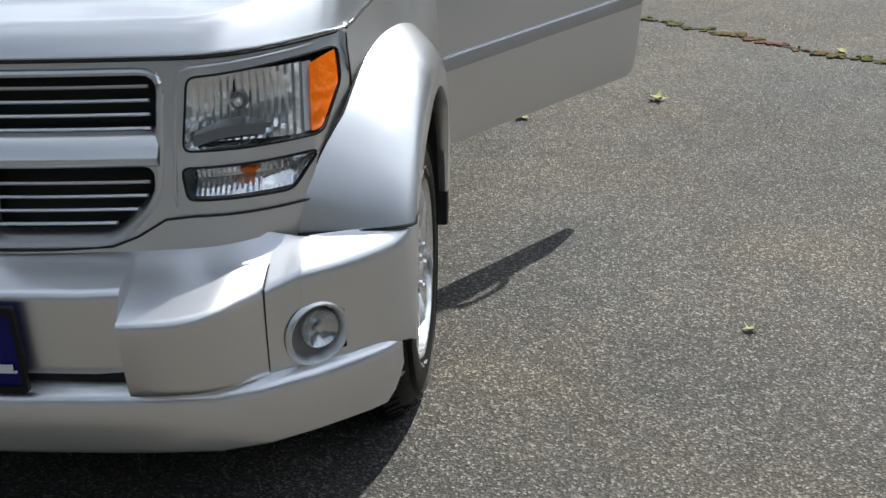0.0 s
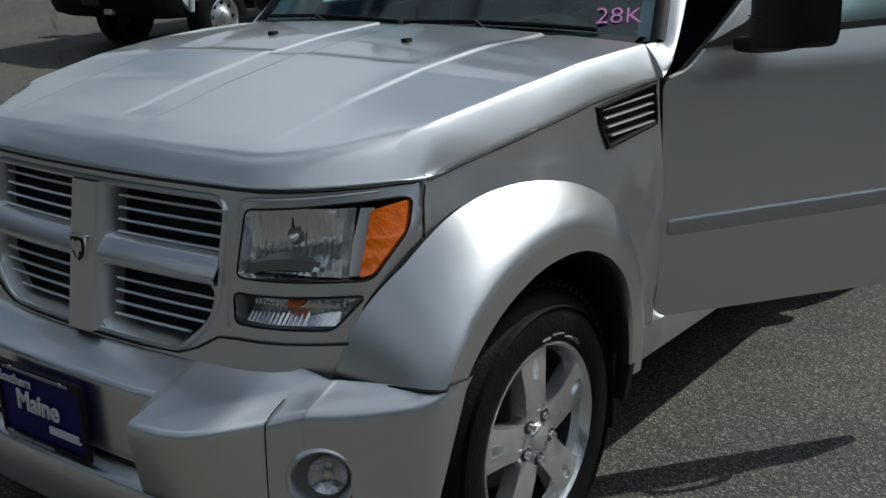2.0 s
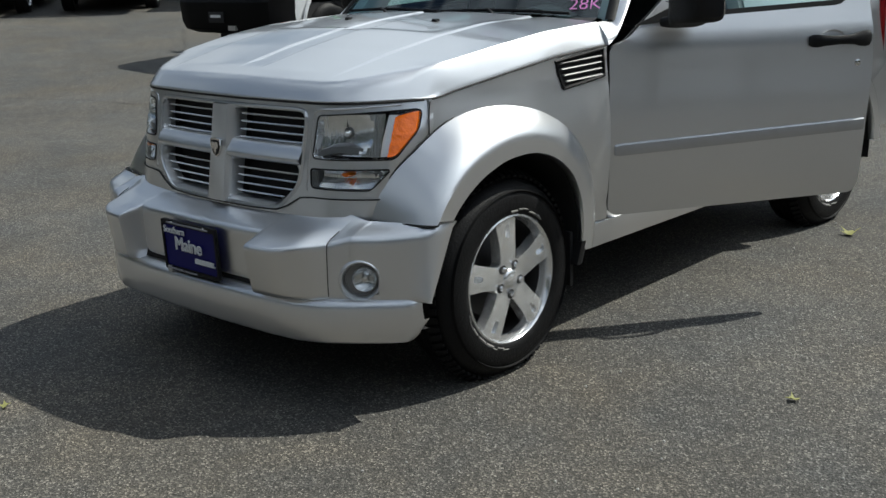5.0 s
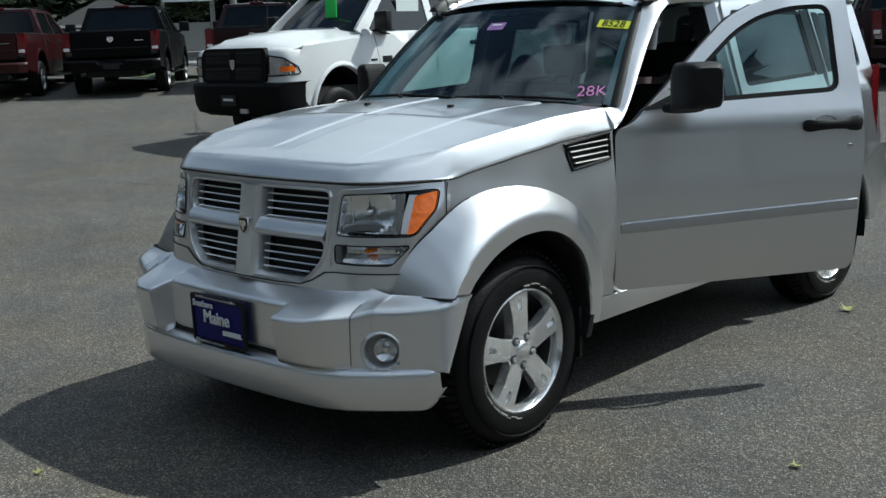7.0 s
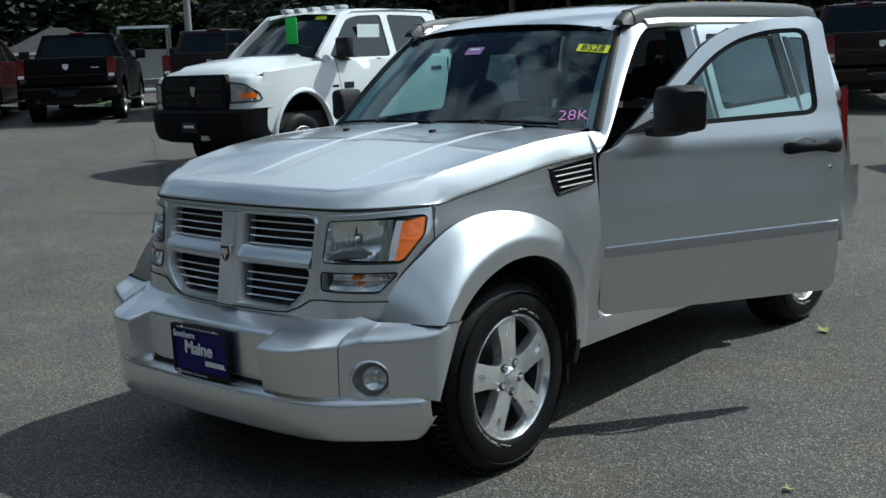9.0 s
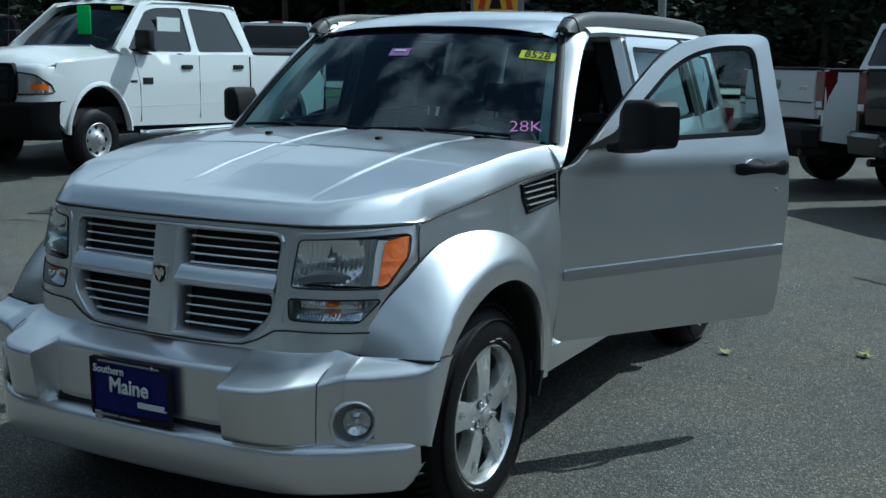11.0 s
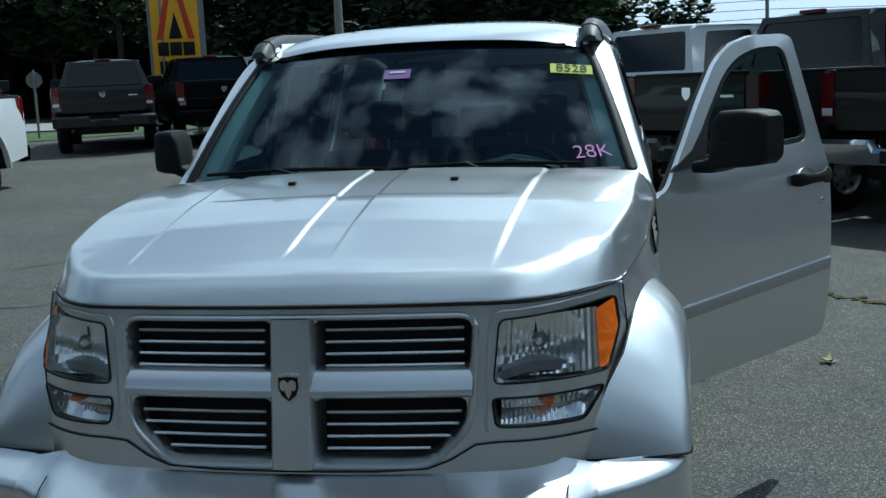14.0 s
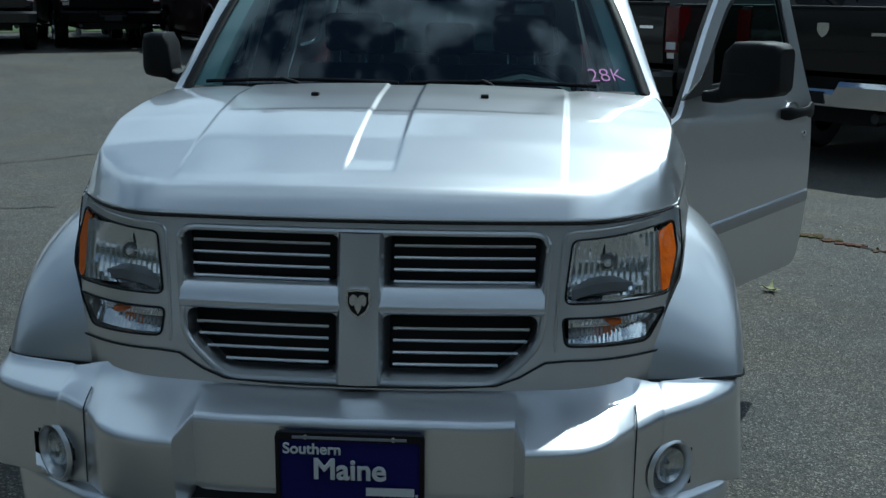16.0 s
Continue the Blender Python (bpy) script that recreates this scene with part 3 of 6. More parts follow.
# seam under the grille and round the hood
low_seam = [(0.0, 0.641), (0.2, 0.642), (0.325, 0.648), (0.38, 0.668), (0.44, 0.702), (0.5, 0.707), (0.6, 0.706), (0.740, 0.7045)]
low_seam = [(-x, z) for x, z in reversed(low_seam[1:])] + low_seam
run = dense(low_seam, 0.02)
seam("fascia_seam", [(x, nose_y(x, z) - 0.0035, z) for x, z in run[:run.index(low_seam[-1]) + 1]], suv, 0.0028)
hs = []
for i in range(41):
    sv = 0.985 * (-1 + i / 20)
    x0, y0 = hood_front(sv)
    hs.append((x0, y0 + 0.004, 1.0290))
seam("hood_seam", hs, suv, 0.005)
for s in (-1, 1):
    seam("hood_side_seam", [(s * (lerp_table(HOOD_W, y) + 0.001), y, hood_seam_z(y) - 0.005) for y in [0.515 + 0.0445 * i for i in range(20)] + [1.425]], suv, 0.004)


# bumper: stations from the middle outwards, each a profile from the top ledge to the underside
def bumper():
    # stations from the middle outwards: back of the ledge, front edge, foot of the face
    middle = [(0.0, .190, .645, .026, .598, .032, .41), (0.30, .200, .646, .032, .598, .038, .41), (0.372, .205, .647, .044, .598, .050, .41)]
    step = [(0.372, .205, .647, .044, .598, .050, .41), (0.395, .206, .647, -.052, .570, -.024, .395)]
    block = [(0.395, .206, .647, -.052, .570, -.024, .395), (0.46, .209, .647, -.046, .571, -.018, .394), (0.53, .213, .648, -.028, .572, .000, .392), (0.585, .220, .648, .008, .578, .034, .388), (0.625, .227, .647, .062, .577, .074, .386), (0.653, .232, .645, .104, .577, .100, .385)]
    wing = [(0.653, .232, .645, .104, .577, .100, .385), (0.685, .238, .641, .127, .588, .122, .384), (0.716, .244, .637, .147, .599, .142, .383), (0.732, .258, .636, .154, .600, .150, .382), (0.80, .290, .634, .207, .600, .198, .380), (0.87, .321, .633, .268, .602, .256, .378), (0.918, .355, .633, .322, .605, .280, .378), (0.940, .405, .633, .380, .609, .296, .376), (0.940, .446, .632, .424, .612, .308, .374)]
    # the passenger-side end stands a little proud of its mounts
    loose = lambda x, s: min(1.0, max(0.0, (x - 0.66) / 0.24)) if s < 0 else 0.0

    def profile(st, s, r=0.020):
        x, yr, zr, ye, ze, yf, zf = st
        away = loose(x, s)
        yr, ye, yf = yr - 0.040 * away, ye - 0.075 * away, yf - 0.060 * away
        back, edge, foot = Vector((yr, zr)), Vector((ye, ze)), Vector((yf, zf))
        p0, p1 = edge + (back - edge).normalized() * r, edge + (foot - edge).normalized() * r
        tuck = lerp_table([(0.60, 0.012), (0.70, 0.004), (0.92, 0.004), (0.94, 0.001)], x) + 0.006 * away
        pts = [back + Vector((tuck, tuck)), back, back.lerp(p0, 0.5)]
        for k in range(7):
            f = k / 6
            pts.append(p0 * (1 - f) ** 2 + edge * 2 * f * (1 - f) + p1 * f * f)
        q0, under = foot + (edge - foot).normalized() * 0.014, Vector((yf + (0.05 if x < 0.93 else 0.006), zf - (0.016 if x < 0.93 else 0.002)))
        pts += [p1.lerp(q0, k / 16) for k in range(1, 16)] + [q0, foot * 0.5 + q0 * 0.25 + (foot.lerp(under, 0.25)) * 0.25, foot.lerp(under, 0.3), under]
        return [(s * (x + 0.010 * away), p.x, p.y) for p in pts]

    body = bmesh.new()
    for s in (-1, 1):
        eye = Vector((s * 0.752, 0.160 - 0.060 * loose(0.752, s), 0.452))
        for piece in (middle, step, block, wing):
            tmp = bpy.data.meshes.new("tmp")
            if len(piece) > 3:
                ends = [piece[0]] + piece + [piece[-1]]
                piece = [tuple(0.5 * (2 * b + (c - a) * f + (2 * a - 5 * b + 4 * c - d) * f * f + (3 * b - a - 3 * c + d) * f ** 3) for a, b, c, d in zip(*ends[i:i + 4]))
                         for i in range(len(piece) - 1) for f in (0.0, 0.2, 0.4, 0.6, 0.8)] + [piece[-1]]
            b2 = loft([profile(st, s, lerp_table([(0.60, 0.020), (0.70, 0.022), (0.80, 0.026), (0.92, 0.020), (0.94, 0.008)], st[0])) for st in piece])
            out = [f for f in b2.faces if (f.calc_center_median() - eye).length < 0.067]
            bmesh.ops.delete(b2, geom=out, context="FACES")
            b2.to_mesh(tmp)
            b2.free()
            body.from_mesh(tmp)
            bpy.data.meshes.remove(tmp)
    part("front_bumper", body, M_SILVER, suv, smooth=40)
    for s in (-1, 1):
        seam("bumper_seam", [(s * 0.6545, 0.165, 0.613), (s * 0.6545, 0.128, 0.596), (s * 0.6545, 0.106, 0.580), (s * 0.654, 0.103, 0.55), (s * 0.653, 0.101, 0.46), (s * 0.653, 0.100, 0.395)], suv, 0.0016)
    # dark slot behind the plate and the lower valance
    part("intake_slot", box(-0.40, 0.40, 0.05, 0.15, 0.365, 0.42), M_DARK, suv)
    va = [(0.0, -0.008, 0.0), (0.15, -0.006, 0.0), (0.3, 0.0, 0), (0.41, 0.006, 0), (0.55, 0.022, 0), (0.65, 0.060, 0), (0.74, 0.122, 0), (0.80, 0.170, 0), (0.84, 0.204, 0), (0.875, 0.236, 0), (0.890, 0.254, 0), (0.900, 0.268, 0), (0.908, 0.295, 0)]
    va = [(-x, y, 0) for x, y, _ in reversed(va[1:])] + va
    prof = [(0.075, 0.386), (0.02, 0.376), (0.006, 0.366), (0.0, 0.350), (0.004, 0.30), (0.010, 0.244), (0.018, 0.234), (0.06, 0.232)]
    rows = []
    for x, y, _ in va:
        e = min(1.0, abs(x) / 0.9)
        rows.append([(x * (1 - 0.10 * max(0, dy - 0.02)), y + dy * (1 - 0.35 * e), z + 0.006 * (z > 0.3) + max(0.0, 0.372 - z) * 0.55 * max(0.0, (abs(x) - 0.868) / 0.040) ** 2) for dy, z in prof])
    v = part("lower_valance", loft(rows), M_SILVER, suv, smooth=35)
    mod = v.modifiers.new("round", "BEVEL")
    mod.width, mod.segments, mod.limit_method, mod.angle_limit = 0.005, 2, "ANGLE", radians(28)
    under = [[(x, y + 0.03, 0.275), (x * 0.7, y * 0.3 + 0.30, 0.25), (x * 0.6, 1.0, 0.24)] for x, y, _ in va]
    part("undertray", loft(under), M_DARK, suv)
    # fog lamps, each in a round recess
    for s in (-1, 1):
        eye = Vector((s * 0.752, 0.160 - 0.060 * loose(0.752, s), 0.452))
        turn = Matrix.Translation(eye) @ Euler((0, 0, radians(s * 39))).to_matrix().to_4x4()
        def put(bm):
            bmesh.ops.transform(bm, matrix=turn, verts=bm.verts)
            return bm
        ring = put(revolve([(0.050, 0.062), (0.058, 0.024), (0.063, 0.007), (0.066, 0.002), (0.069, 0.001), (0.072, 0.003), (0.077, 0.010)], 40, "y"))
        fog = part("fog_lamp", ring, M_SILVER, suv, "round clear fog lamp in a silver recess")
        # silver recess floor, its shade put into the colour as grey
        part("fog_recess", put(revolve([(0.062, 0.034), (0.0, 0.036)], 32, "y")), M_LAMPGREY, fog)
        turn = turn @ Matrix.Translation((s * 0.012, 0.024, 0.002)) @ Matrix.Scale(0.90, 4)
        part("fog_reflector", put(revolve([(0.0, 0.016), (0.020, 0.010), (0.036, 0.000), (0.046, -0.008), (0.049, -0.004), (0.050, 0.016)], 28, "y")), M_FOGREF, fog)
        part("fog_lens", put(revolve([(0.0, -0.014), (0.025, -0.0125), (0.040, -0.010), (0.0475, -0.007)], 28, "y")), M_LENS, fog)
        bulb = revolve([(0.0, -0.006), (0.010, -0.004), (0.012, 0.010)], 10, "y")
        part("fog_bulb", put(bulb), M_CHROME, fog)


bumper()

# blue dealer plate in the bumper's recess
plate = part("dealer_plate", sheet(rounded([(-0.165, 0.392), (0.165, 0.392), (0.165, 0.578), (-0.165, 0.578)], 0.008, 2), [], lambda x, z: (x, 0.004 - (z - 0.4) * 0.02, z), (0, 0.010, 0), 0.06), M_BLUE, suv, "dark blue dealer plate with white words")
fr = rounded([(-0.170, 0.386), (0.170, 0.386), (0.170, 0.583), (-0.170, 0.583)], 0.010, 2)
part("plate_frame", sheet(fr, [rounded([(-0.160, 0.402), (0.160, 0.402), (0.160, 0.565), (-0.160, 0.565)], 0.006, 2)], lambda x, z: (x, -0.002 - (z - 0.4) * 0.02, z), (0, 0.014, 0), 0.05), M_BLACK, plate, "black plate frame")
face = lambda x, z, y=-0.0075: Matrix.Translation((x, y, z)) @ Euler((radians(90), 0, 0)).to_matrix().to_4x4()
lettering("Southern", 0.036, M_WHITE, face(-0.085, 0.545), plate, "plate_word", 0.0009)
lettering("Maine", 0.070, M_WHITE, face(0.0, 0.496), plate, "plate_word", 0.002)
for x0, x1, z0, z1 in ((0.038, 0.148, 0.437, 0.455), (0.150, 0.156, 0.437, 0.441), (-0.13, 0.13, 0.570, 0.576), (-0.15, -0.05, 0.391, 0.397), (-0.04, 0.04, 0.391, 0.396)):
    part("plate_bar", box(x0, x1, -0.0085, -0.003, z0, z1), M_WHITE if 0.43 < z0 < 0.46 else M_DIMPRINT, plate)
for x in (-0.10, 0.10):
    b = revolve([(0.0, -0.006), (0.006, -0.006), (0.008, 0.0)], 10, "y")
    bmesh.ops.translate(b, verts=b.verts, vec=(x, -0.002, 0.574))
    part("plate_screw", b, M_CHROME, plate)
part("tow_bracket", box(-0.155, -0.125, -0.005, 0.06, 0.372, 0.402, 0.006), M_STEEL, suv)


# wheels
def make_wheel():
    """A five-spoke alloy wheel whose outer face looks along +x; the hub's outer face is at x = 0."""
    w = empty("wheel")
    w.parent = suv
    w["label"] = "silver five-spoke alloy wheel with a worn black tyre"
    R = TYRE_R
    prof = [(0.232, 0.006), (0.240, 0.016), (0.262, 0.022), (0.300, 0.020), (0.330, 0.008), (0.348, -0.008), (0.360, -0.026), (R, -0.05),
            (R, -0.08), (R - 0.004, -0.082), (R - 0.004, -0.090), (R, -0.092), (R, -0.125), (R - 0.004, -0.127), (R - 0.004, -0.135), (R, -0.137),
            (R, -0.17), (0.355, -0.20), (0.32, -0.228), (0.26, -0.232), (0.232, -0.222)]
    ty = part("tyre", revolve(prof, 72), M_RUBBER, w, "black tyre with scuffed sidewall")
    for k in range(72):
        a = 2 * math.pi * k / 72
        bm = box(-0.064, -0.022, -0.0092, 0.0092, -0.006, 0.0045)
        bmesh.ops.transform(bm, matrix=Matrix.Rotation(a, 4, "X") @ Matrix.Translation((0, 0, R - 0.002)) @ Matrix.Rotation(0.45, 4, "Y"), verts=bm.verts)
        if k == 0:
            blocks = bm
        else:
            tmp = bpy.data.meshes.new("t")
            bm.to_mesh(tmp)
            bm.free()
            blocks.from_mesh(tmp)
            bpy.data.meshes.remove(tmp)
    tagged(part("tread", blocks, M_RUBBER, ty), kind="stuff")
    for r in (0.322, 0.272):
        part("sidewall_rib", revolve([(r - 0.003, 0.012), (r, 0.0215), (r + 0.003, 0.012)], 72), M_RUBBER, ty)
    part("rim", revolve([(0.236, 0.004), (0.240, 0.012), (0.232, 0.016), (0.226, 0.010), (0.222, -0.02), (0.217, -0.035)], 64), M_ALLOY, w)
    part("rim_barrel", revolve([(0.217, -0.035), (0.212, -0.06), (0.212, -0.18), (0.236, -0.21)], 48), M_DARK, w)
    rs = random.Random(4)
    for a0, a1 in ((50, 92), (196, 256)):
        a = a0
        while a < a1:
            da, r, wd = rs.uniform(3, 9), rs.uniform(0.249, 0.259), rs.uniform(0.002, 0.006)
            part("scuff", revolve([(r - wd, 0.0185), (r, 0.0225), (r + wd, 0.0205)], 6, "x", a, a + da), M_SCUFF, ty, "pale kerb scuff")
            a += da * rs.uniform(0.7, 1.4)
    part("brake_disc", revolve([(0.0, -0.105), (0.150, -0.105), (0.152, -0.118), (0.0, -0.118)], 40), M_DISC, w)
    part("wheel_back", revolve([(0.0, -0.16), (0.212, -0.16)], 40), M_DARK, w)
    for k in range(5):
        # spoke: wide, slightly dished, with a pocket near the rim
        outl = rounded([(-0.040, 0.050), (0.040, 0.050), (0.043, 0.14), (0.056, 0.228), (-0.056, 0.228), (-0.043, 0.14)], 0.012, 3)
        pocket = rounded([(-0.010, 0.158), (0.010, 0.158), (0.014, 0.206), (-0.014, 0.206)], 0.009, 3)
        bm = sheet(outl, [pocket], lambda u, v: (0.008 - 0.10 * max(0, 0.14 - v) ** 2 * 10 + 0.014 * (v > 0.2) * 0 - 1.6 * u * u, u, v), (-0.045, 0, 0), 0.02)
        bmesh.ops.transform(bm, matrix=Matrix.Rotation(2 * math.pi * k / 5 + 0.09, 4, "X"), verts=bm.verts)
        sp = part("spoke", bm, M_ALLOY, w)
        bm = sheet(pocket, [], lambda u, v: (-0.014 + 0.25 * (v - 0.158), u, v), (-0.004, 0, 0), 0.02)
        bmesh.ops.transform(bm, matrix=Matrix.Rotation(2 * math.pi * k / 5 + 0.09, 4, "X"), verts=bm.verts)
        part("spoke_pocket", bm, M_ALLOY, sp)
        nut = revolve([(0.0, 0.020), (0.008, 0.018), (0.011, 0.008), (0.012, -0.02)], 10)
        a = 2 * math.pi * (k + 0.5) / 5 + 0.09
        bmesh.ops.translate(nut, verts=nut.verts, vec=(0.0, -0.057 * math.sin(a), 0.057 * math.cos(a)))
        part("lug_nut", nut, M_CHROME, w)
        well = revolve([(0.011, 0.001), (0.0165, 0.004), (0.018, 0.001)], 14)
        bmesh.ops.translate(well, verts=well.verts, vec=(0.0, -0.057 * math.sin(a), 0.057 * math.cos(a)))
        part("nut_well", well, M_GREYPL, w)
    part("hub_cap", revolve([(0.0, 0.016), (0.028, 0.014), (0.036, 0.008), (0.040, 0.002), (0.078, 0.0), (0.082, -0.012), (0.082, -0.04)], 40), M_ALLOY, w)
    return w


wheel = make_wheel()
wheel.location = (0.885, HUB_F, HUB_Z)
wheel.scale = (1.0, 1.035, 1.035)
for x, y, turn in ((0.882, HUB_R, 0), (-0.882, HUB_F, 180), (-0.882, HUB_R, 180)):
    copy_thing(wheel, pose(x, y, HUB_Z + (0.033 if y > 2.0 else 0.0), 20, 0, turn) @ Matrix.Diagonal((1.0, 1.035, 1.035, 1.0)))


def screen_at(u, v):
    """u across -1..1, v up 0..1, from the cowl to the header."""
    xb, xt = 0.792, 0.634
    x = u * (xb + (xt - xb) * v)
    y = 1.425 + 0.125 * u * u + v * (0.50 - 0.055 * u * u)
    return Vector((x, y, 1.232 - 0.012 * u * u + v * (0.452 - 0.018 * u * u) + 0.02 * math.sin(v * math.pi)))


# side panels, drawn in y and z and bent to the body
def side_panel(name, outline, holes, s=1, proud=0.0, step=0.05, material=None, parent=None, thick=0.03, label=""):
    bm = sheet(outline, holes, lambda y, z: (s * (side_x(y, z) + proud), y, z), (-s * thick, 0, 0), step)
    return part(name, bm, material or M_SILVER, parent or suv, label)


ARCH_F, ARCH_R = (0.79, 0.38), (3.54, 0.38)
FLARE_IN = [(0, 0.395), (12, 0.405), (27, 0.422), (43, 0.435), (58, 0.436), (72, 0.432), (90, 0.424), (110, 0.425), (130, 0.432), (143, 0.440), (160, 0.442)]
FLARE_EDGE = [(0, 0.442), (17, 0.456), (36, 0.470), (51, 0.480), (66, 0.482), (80, 0.481), (95, 0.480), (108, 0.486), (123, 0.496), (140, 0.505), (160, 0.508)]
FLARE_OUT = [(0, 0.560), (30, 0.585), (45, 0.591), (63, 0.592), (80, 0.595), (92, 0.602), (104, 0.611), (115, 0.614), (127, 0.608), (136, 0.603), (146, 0.590), (156, 0.565)]
FLARE_X = [(110, 0.825), (120, 0.800), (127, 0.786), (136, 0.745), (146, 0.705), (156, 0.685)]
fender = [(1.446, 0.428), (1.438, 0.475), (1.424, 0.50), (1.430, 1.139), (1.36, hood_seam_z(1.36) - 0.002)] + [(y, hood_seam_z(y) - 0.002) for y in (1.3, 1.2, 1.1, 1.0, 0.92, 0.85, 0.78, 0.7, 0.64, 0.58, 0.53)] + [(0.503, 1.026), (0.485, 0.93), (0.420, 0.84), (0.370, 0.74), (0.330, 0.66), (0.335, 0.60)] + arc(ARCH_F, 0.47, 152, 8, 14)
VENT = [(1.110, 1.103), (1.404, 1.128), (1.402, 1.022), (1.150, 0.998)]
DOOR = rounded([(1.432, 0.462), (1.462, 0.44), (2.50, 0.468), (2.525, 0.50), (2.535, 0.77), (2.56, 1.0), (2.555, 1.25), (2.53, 1.655), (2.48, 1.672), (2.26, 1.668), (2.10, 1.635), (1.98, 1.578), (1.81, 1.43), (1.64, 1.265), (1.51, 1.150), (1.436, 1.130)], 0.05)
WIN = rounded([(1.66, 1.222), (2.462, 1.250), (2.455, 1.625), (2.27, 1.622), (2.12, 1.588), (2.00, 1.525), (1.84, 1.385)], 0.06)
RDOOR = [(2.575, 0.47), (3.10, 0.48), (3.14, 0.60), (3.30, 0.84), (3.52, 0.93), (3.54, 1.10), (3.50, 1.30), (3.44, 1.655), (3.40, 1.668), (2.60, 1.672), (2.575, 1.65)]
RWIN = rounded([(2.64, 1.245), (3.44, 1.262), (3.40, 1.61), (2.64, 1.622)], 0.04)
QUARTER = [(3.56, 0.94), (3.56, 1.30), (3.50, 1.672), (4.20, 1.67), (4.32, 1.20), (4.36, 0.80), (4.36, 0.62)] + arc(ARCH_R, 0.45, 25, 75, 6)
QWIN = rounded([(3.64, 1.275), (4.10, 1.285), (4.06, 1.58), (3.60, 1.595)], 0.05)
for s in (1, -1):
    f = side_panel("front_fender", fender, [VENT], s)
    v = side_panel("fender_vent", [(y, z) for y, z in VENT], [], s, -0.012, material=M_DARK, thick=0.02, label="black fender vent with bright slats")
    for i in range(4):
        z0 = 1.094 - 0.024 * i
        y0 = 1.138 + 0.013 * i
        bm = loft([[(s * (side_x(y, z0) + dx), y, z0 + 0.028 * (y - 1.2) + dz) for dx, dz in ((-0.012, -0.003), (0.0, -0.003), (0.003, 0.0), (0.0, 0.003), (-0.012, 0.004))] for y in (y0, y0 + 0.08, 1.32, 1.394)], True, True)
        part("vent_slat", bm, M_LAMPGREY, v)
    part("vent_frame", tube([(s * (side_x(y, z) + 0.001), y, z) for y, z in dense(VENT, 0.03)], 0.007, 6, True), M_BLACK, v)
    # wide wheel-arch flares, front and rear
    for c, front in ((ARCH_F, True), (ARCH_R, False)):
        rows, n = [], 48
        for i in range(n + 1):
            row = []
            for k in range(14):
                # a convex face out to a crease, a flat band beside the wheel, a turned-in lip
                t = min(1.0, k / 8)
                last = 178
                if front:
                    for _ in range(4):
                        ro, re, ri = lerp_table(FLARE_OUT, last), lerp_table(FLARE_EDGE, last), lerp_table(FLARE_IN, last)
                        last = 180 - math.degrees(math.asin(0.256 / (ro + (re - ro) * t if k < 9 else re + (ri - re) * min(1.0, (k - 8) / 3))))
                back = -2 + (last + 2) * i / n
                a = radians(back if front else 180 - back)
                ro, re, ri = (lerp_table(tb, back) if front else r0 for tb, r0 in ((FLARE_OUT, 0.56), (FLARE_EDGE, 0.48), (FLARE_IN, 0.42)))
                xe = 0.950 - 0.018 * max(0.0, (45 - back) / 45) - 0.010 * max(0.0, (back - 110) / 45) if front else 0.945
                ao = c[0] + ro * math.cos(a), c[1] + ro * math.sin(a)
                xb = side_x(*ao) - 0.004
                if front:
                    f = min(1.0, max(0.0, (back - 106) / 16))
                    f = f * f * (3 - 2 * f)
                    xb = xb * (1 - f) + (lerp_table(FLARE_X, back) - 0.004) * f
                if k <= 8:
                    r, x = ro + (re - ro) * t, xb + (xe - xb) * (1 - (1 - t) ** 1.6)
                elif k <= 11:
                    r, x = re + (ri - re) * (0.03, 0.5, 1.0)[k - 9], xe - (0.0, 0.001, 0.003)[k - 9]
                else:
                    r, x = ri - 0.004 * (13 - k), (0.925, 0.905)[k - 12]
                row.append((s * x, c[0] + r * math.cos(a), c[1] + r * math.sin(a)))
            rows.append(row)
        part("wheel_arch_flare", loft(rows), M_SILVER, suv, "wide silver wheel-arch flare", smooth=28)
        if front:
            seam("flare_bumper_seam", [(x, y - 0.001, z - 0.003) for x, y, z in rows[-1][:12]], suv, 0.0035)
        part("arch_liner", loft([[r[-1], (s * 0.86, r[-1][1], r[-1][2]), (s * 0.60, r[-1][1], r[-1][2])] for r in rows]), M_DARK, suv)
        seam("flare_seam", [r[0] for r in rows[2:]], suv, 0.003)
        well = [[(s * x, c[0] + 0.455 * math.cos(radians(a)), c[1] + 0.455 * math.sin(radians(a))) for x in (0.90, 0.60)] for a in range(-12, 193, 8)]
        part("wheel_well", loft(well), M_DARK, suv)
        part("wheel_well", sheet(arc(c, 0.46, 0, 360, 24), [], lambda y, z: (s * 0.60, y, max(z, 0.2)), None, 0.2), M_DARK, suv)
    # mud guard behind the front wheel
    mg = [[(s * x, y, z) for x, y, z in ((0.88, 1.29 - (0.40 - zz) * 0.5, zz), (0.922, 1.228 - (0.40 - zz) * 0.42, zz), (0.934, 1.198 - (0.40 - zz) * 0.40, zz), (0.930, 1.180 - (0.40 - zz) * 0.38, zz), (0.80, 1.17 - (0.40 - zz) * 0.35, zz))] for zz in (0.40, 0.37, 0.34, 0.31)]
    part("mud_guard", loft(mg), M_BLACK, suv)
    part("mud_flap", box(min(s * 0.66, s * 0.90), max(s * 0.66, s * 0.90), 1.14, 1.16, 0.22, 0.44, 0.004), M_BLACK, suv)
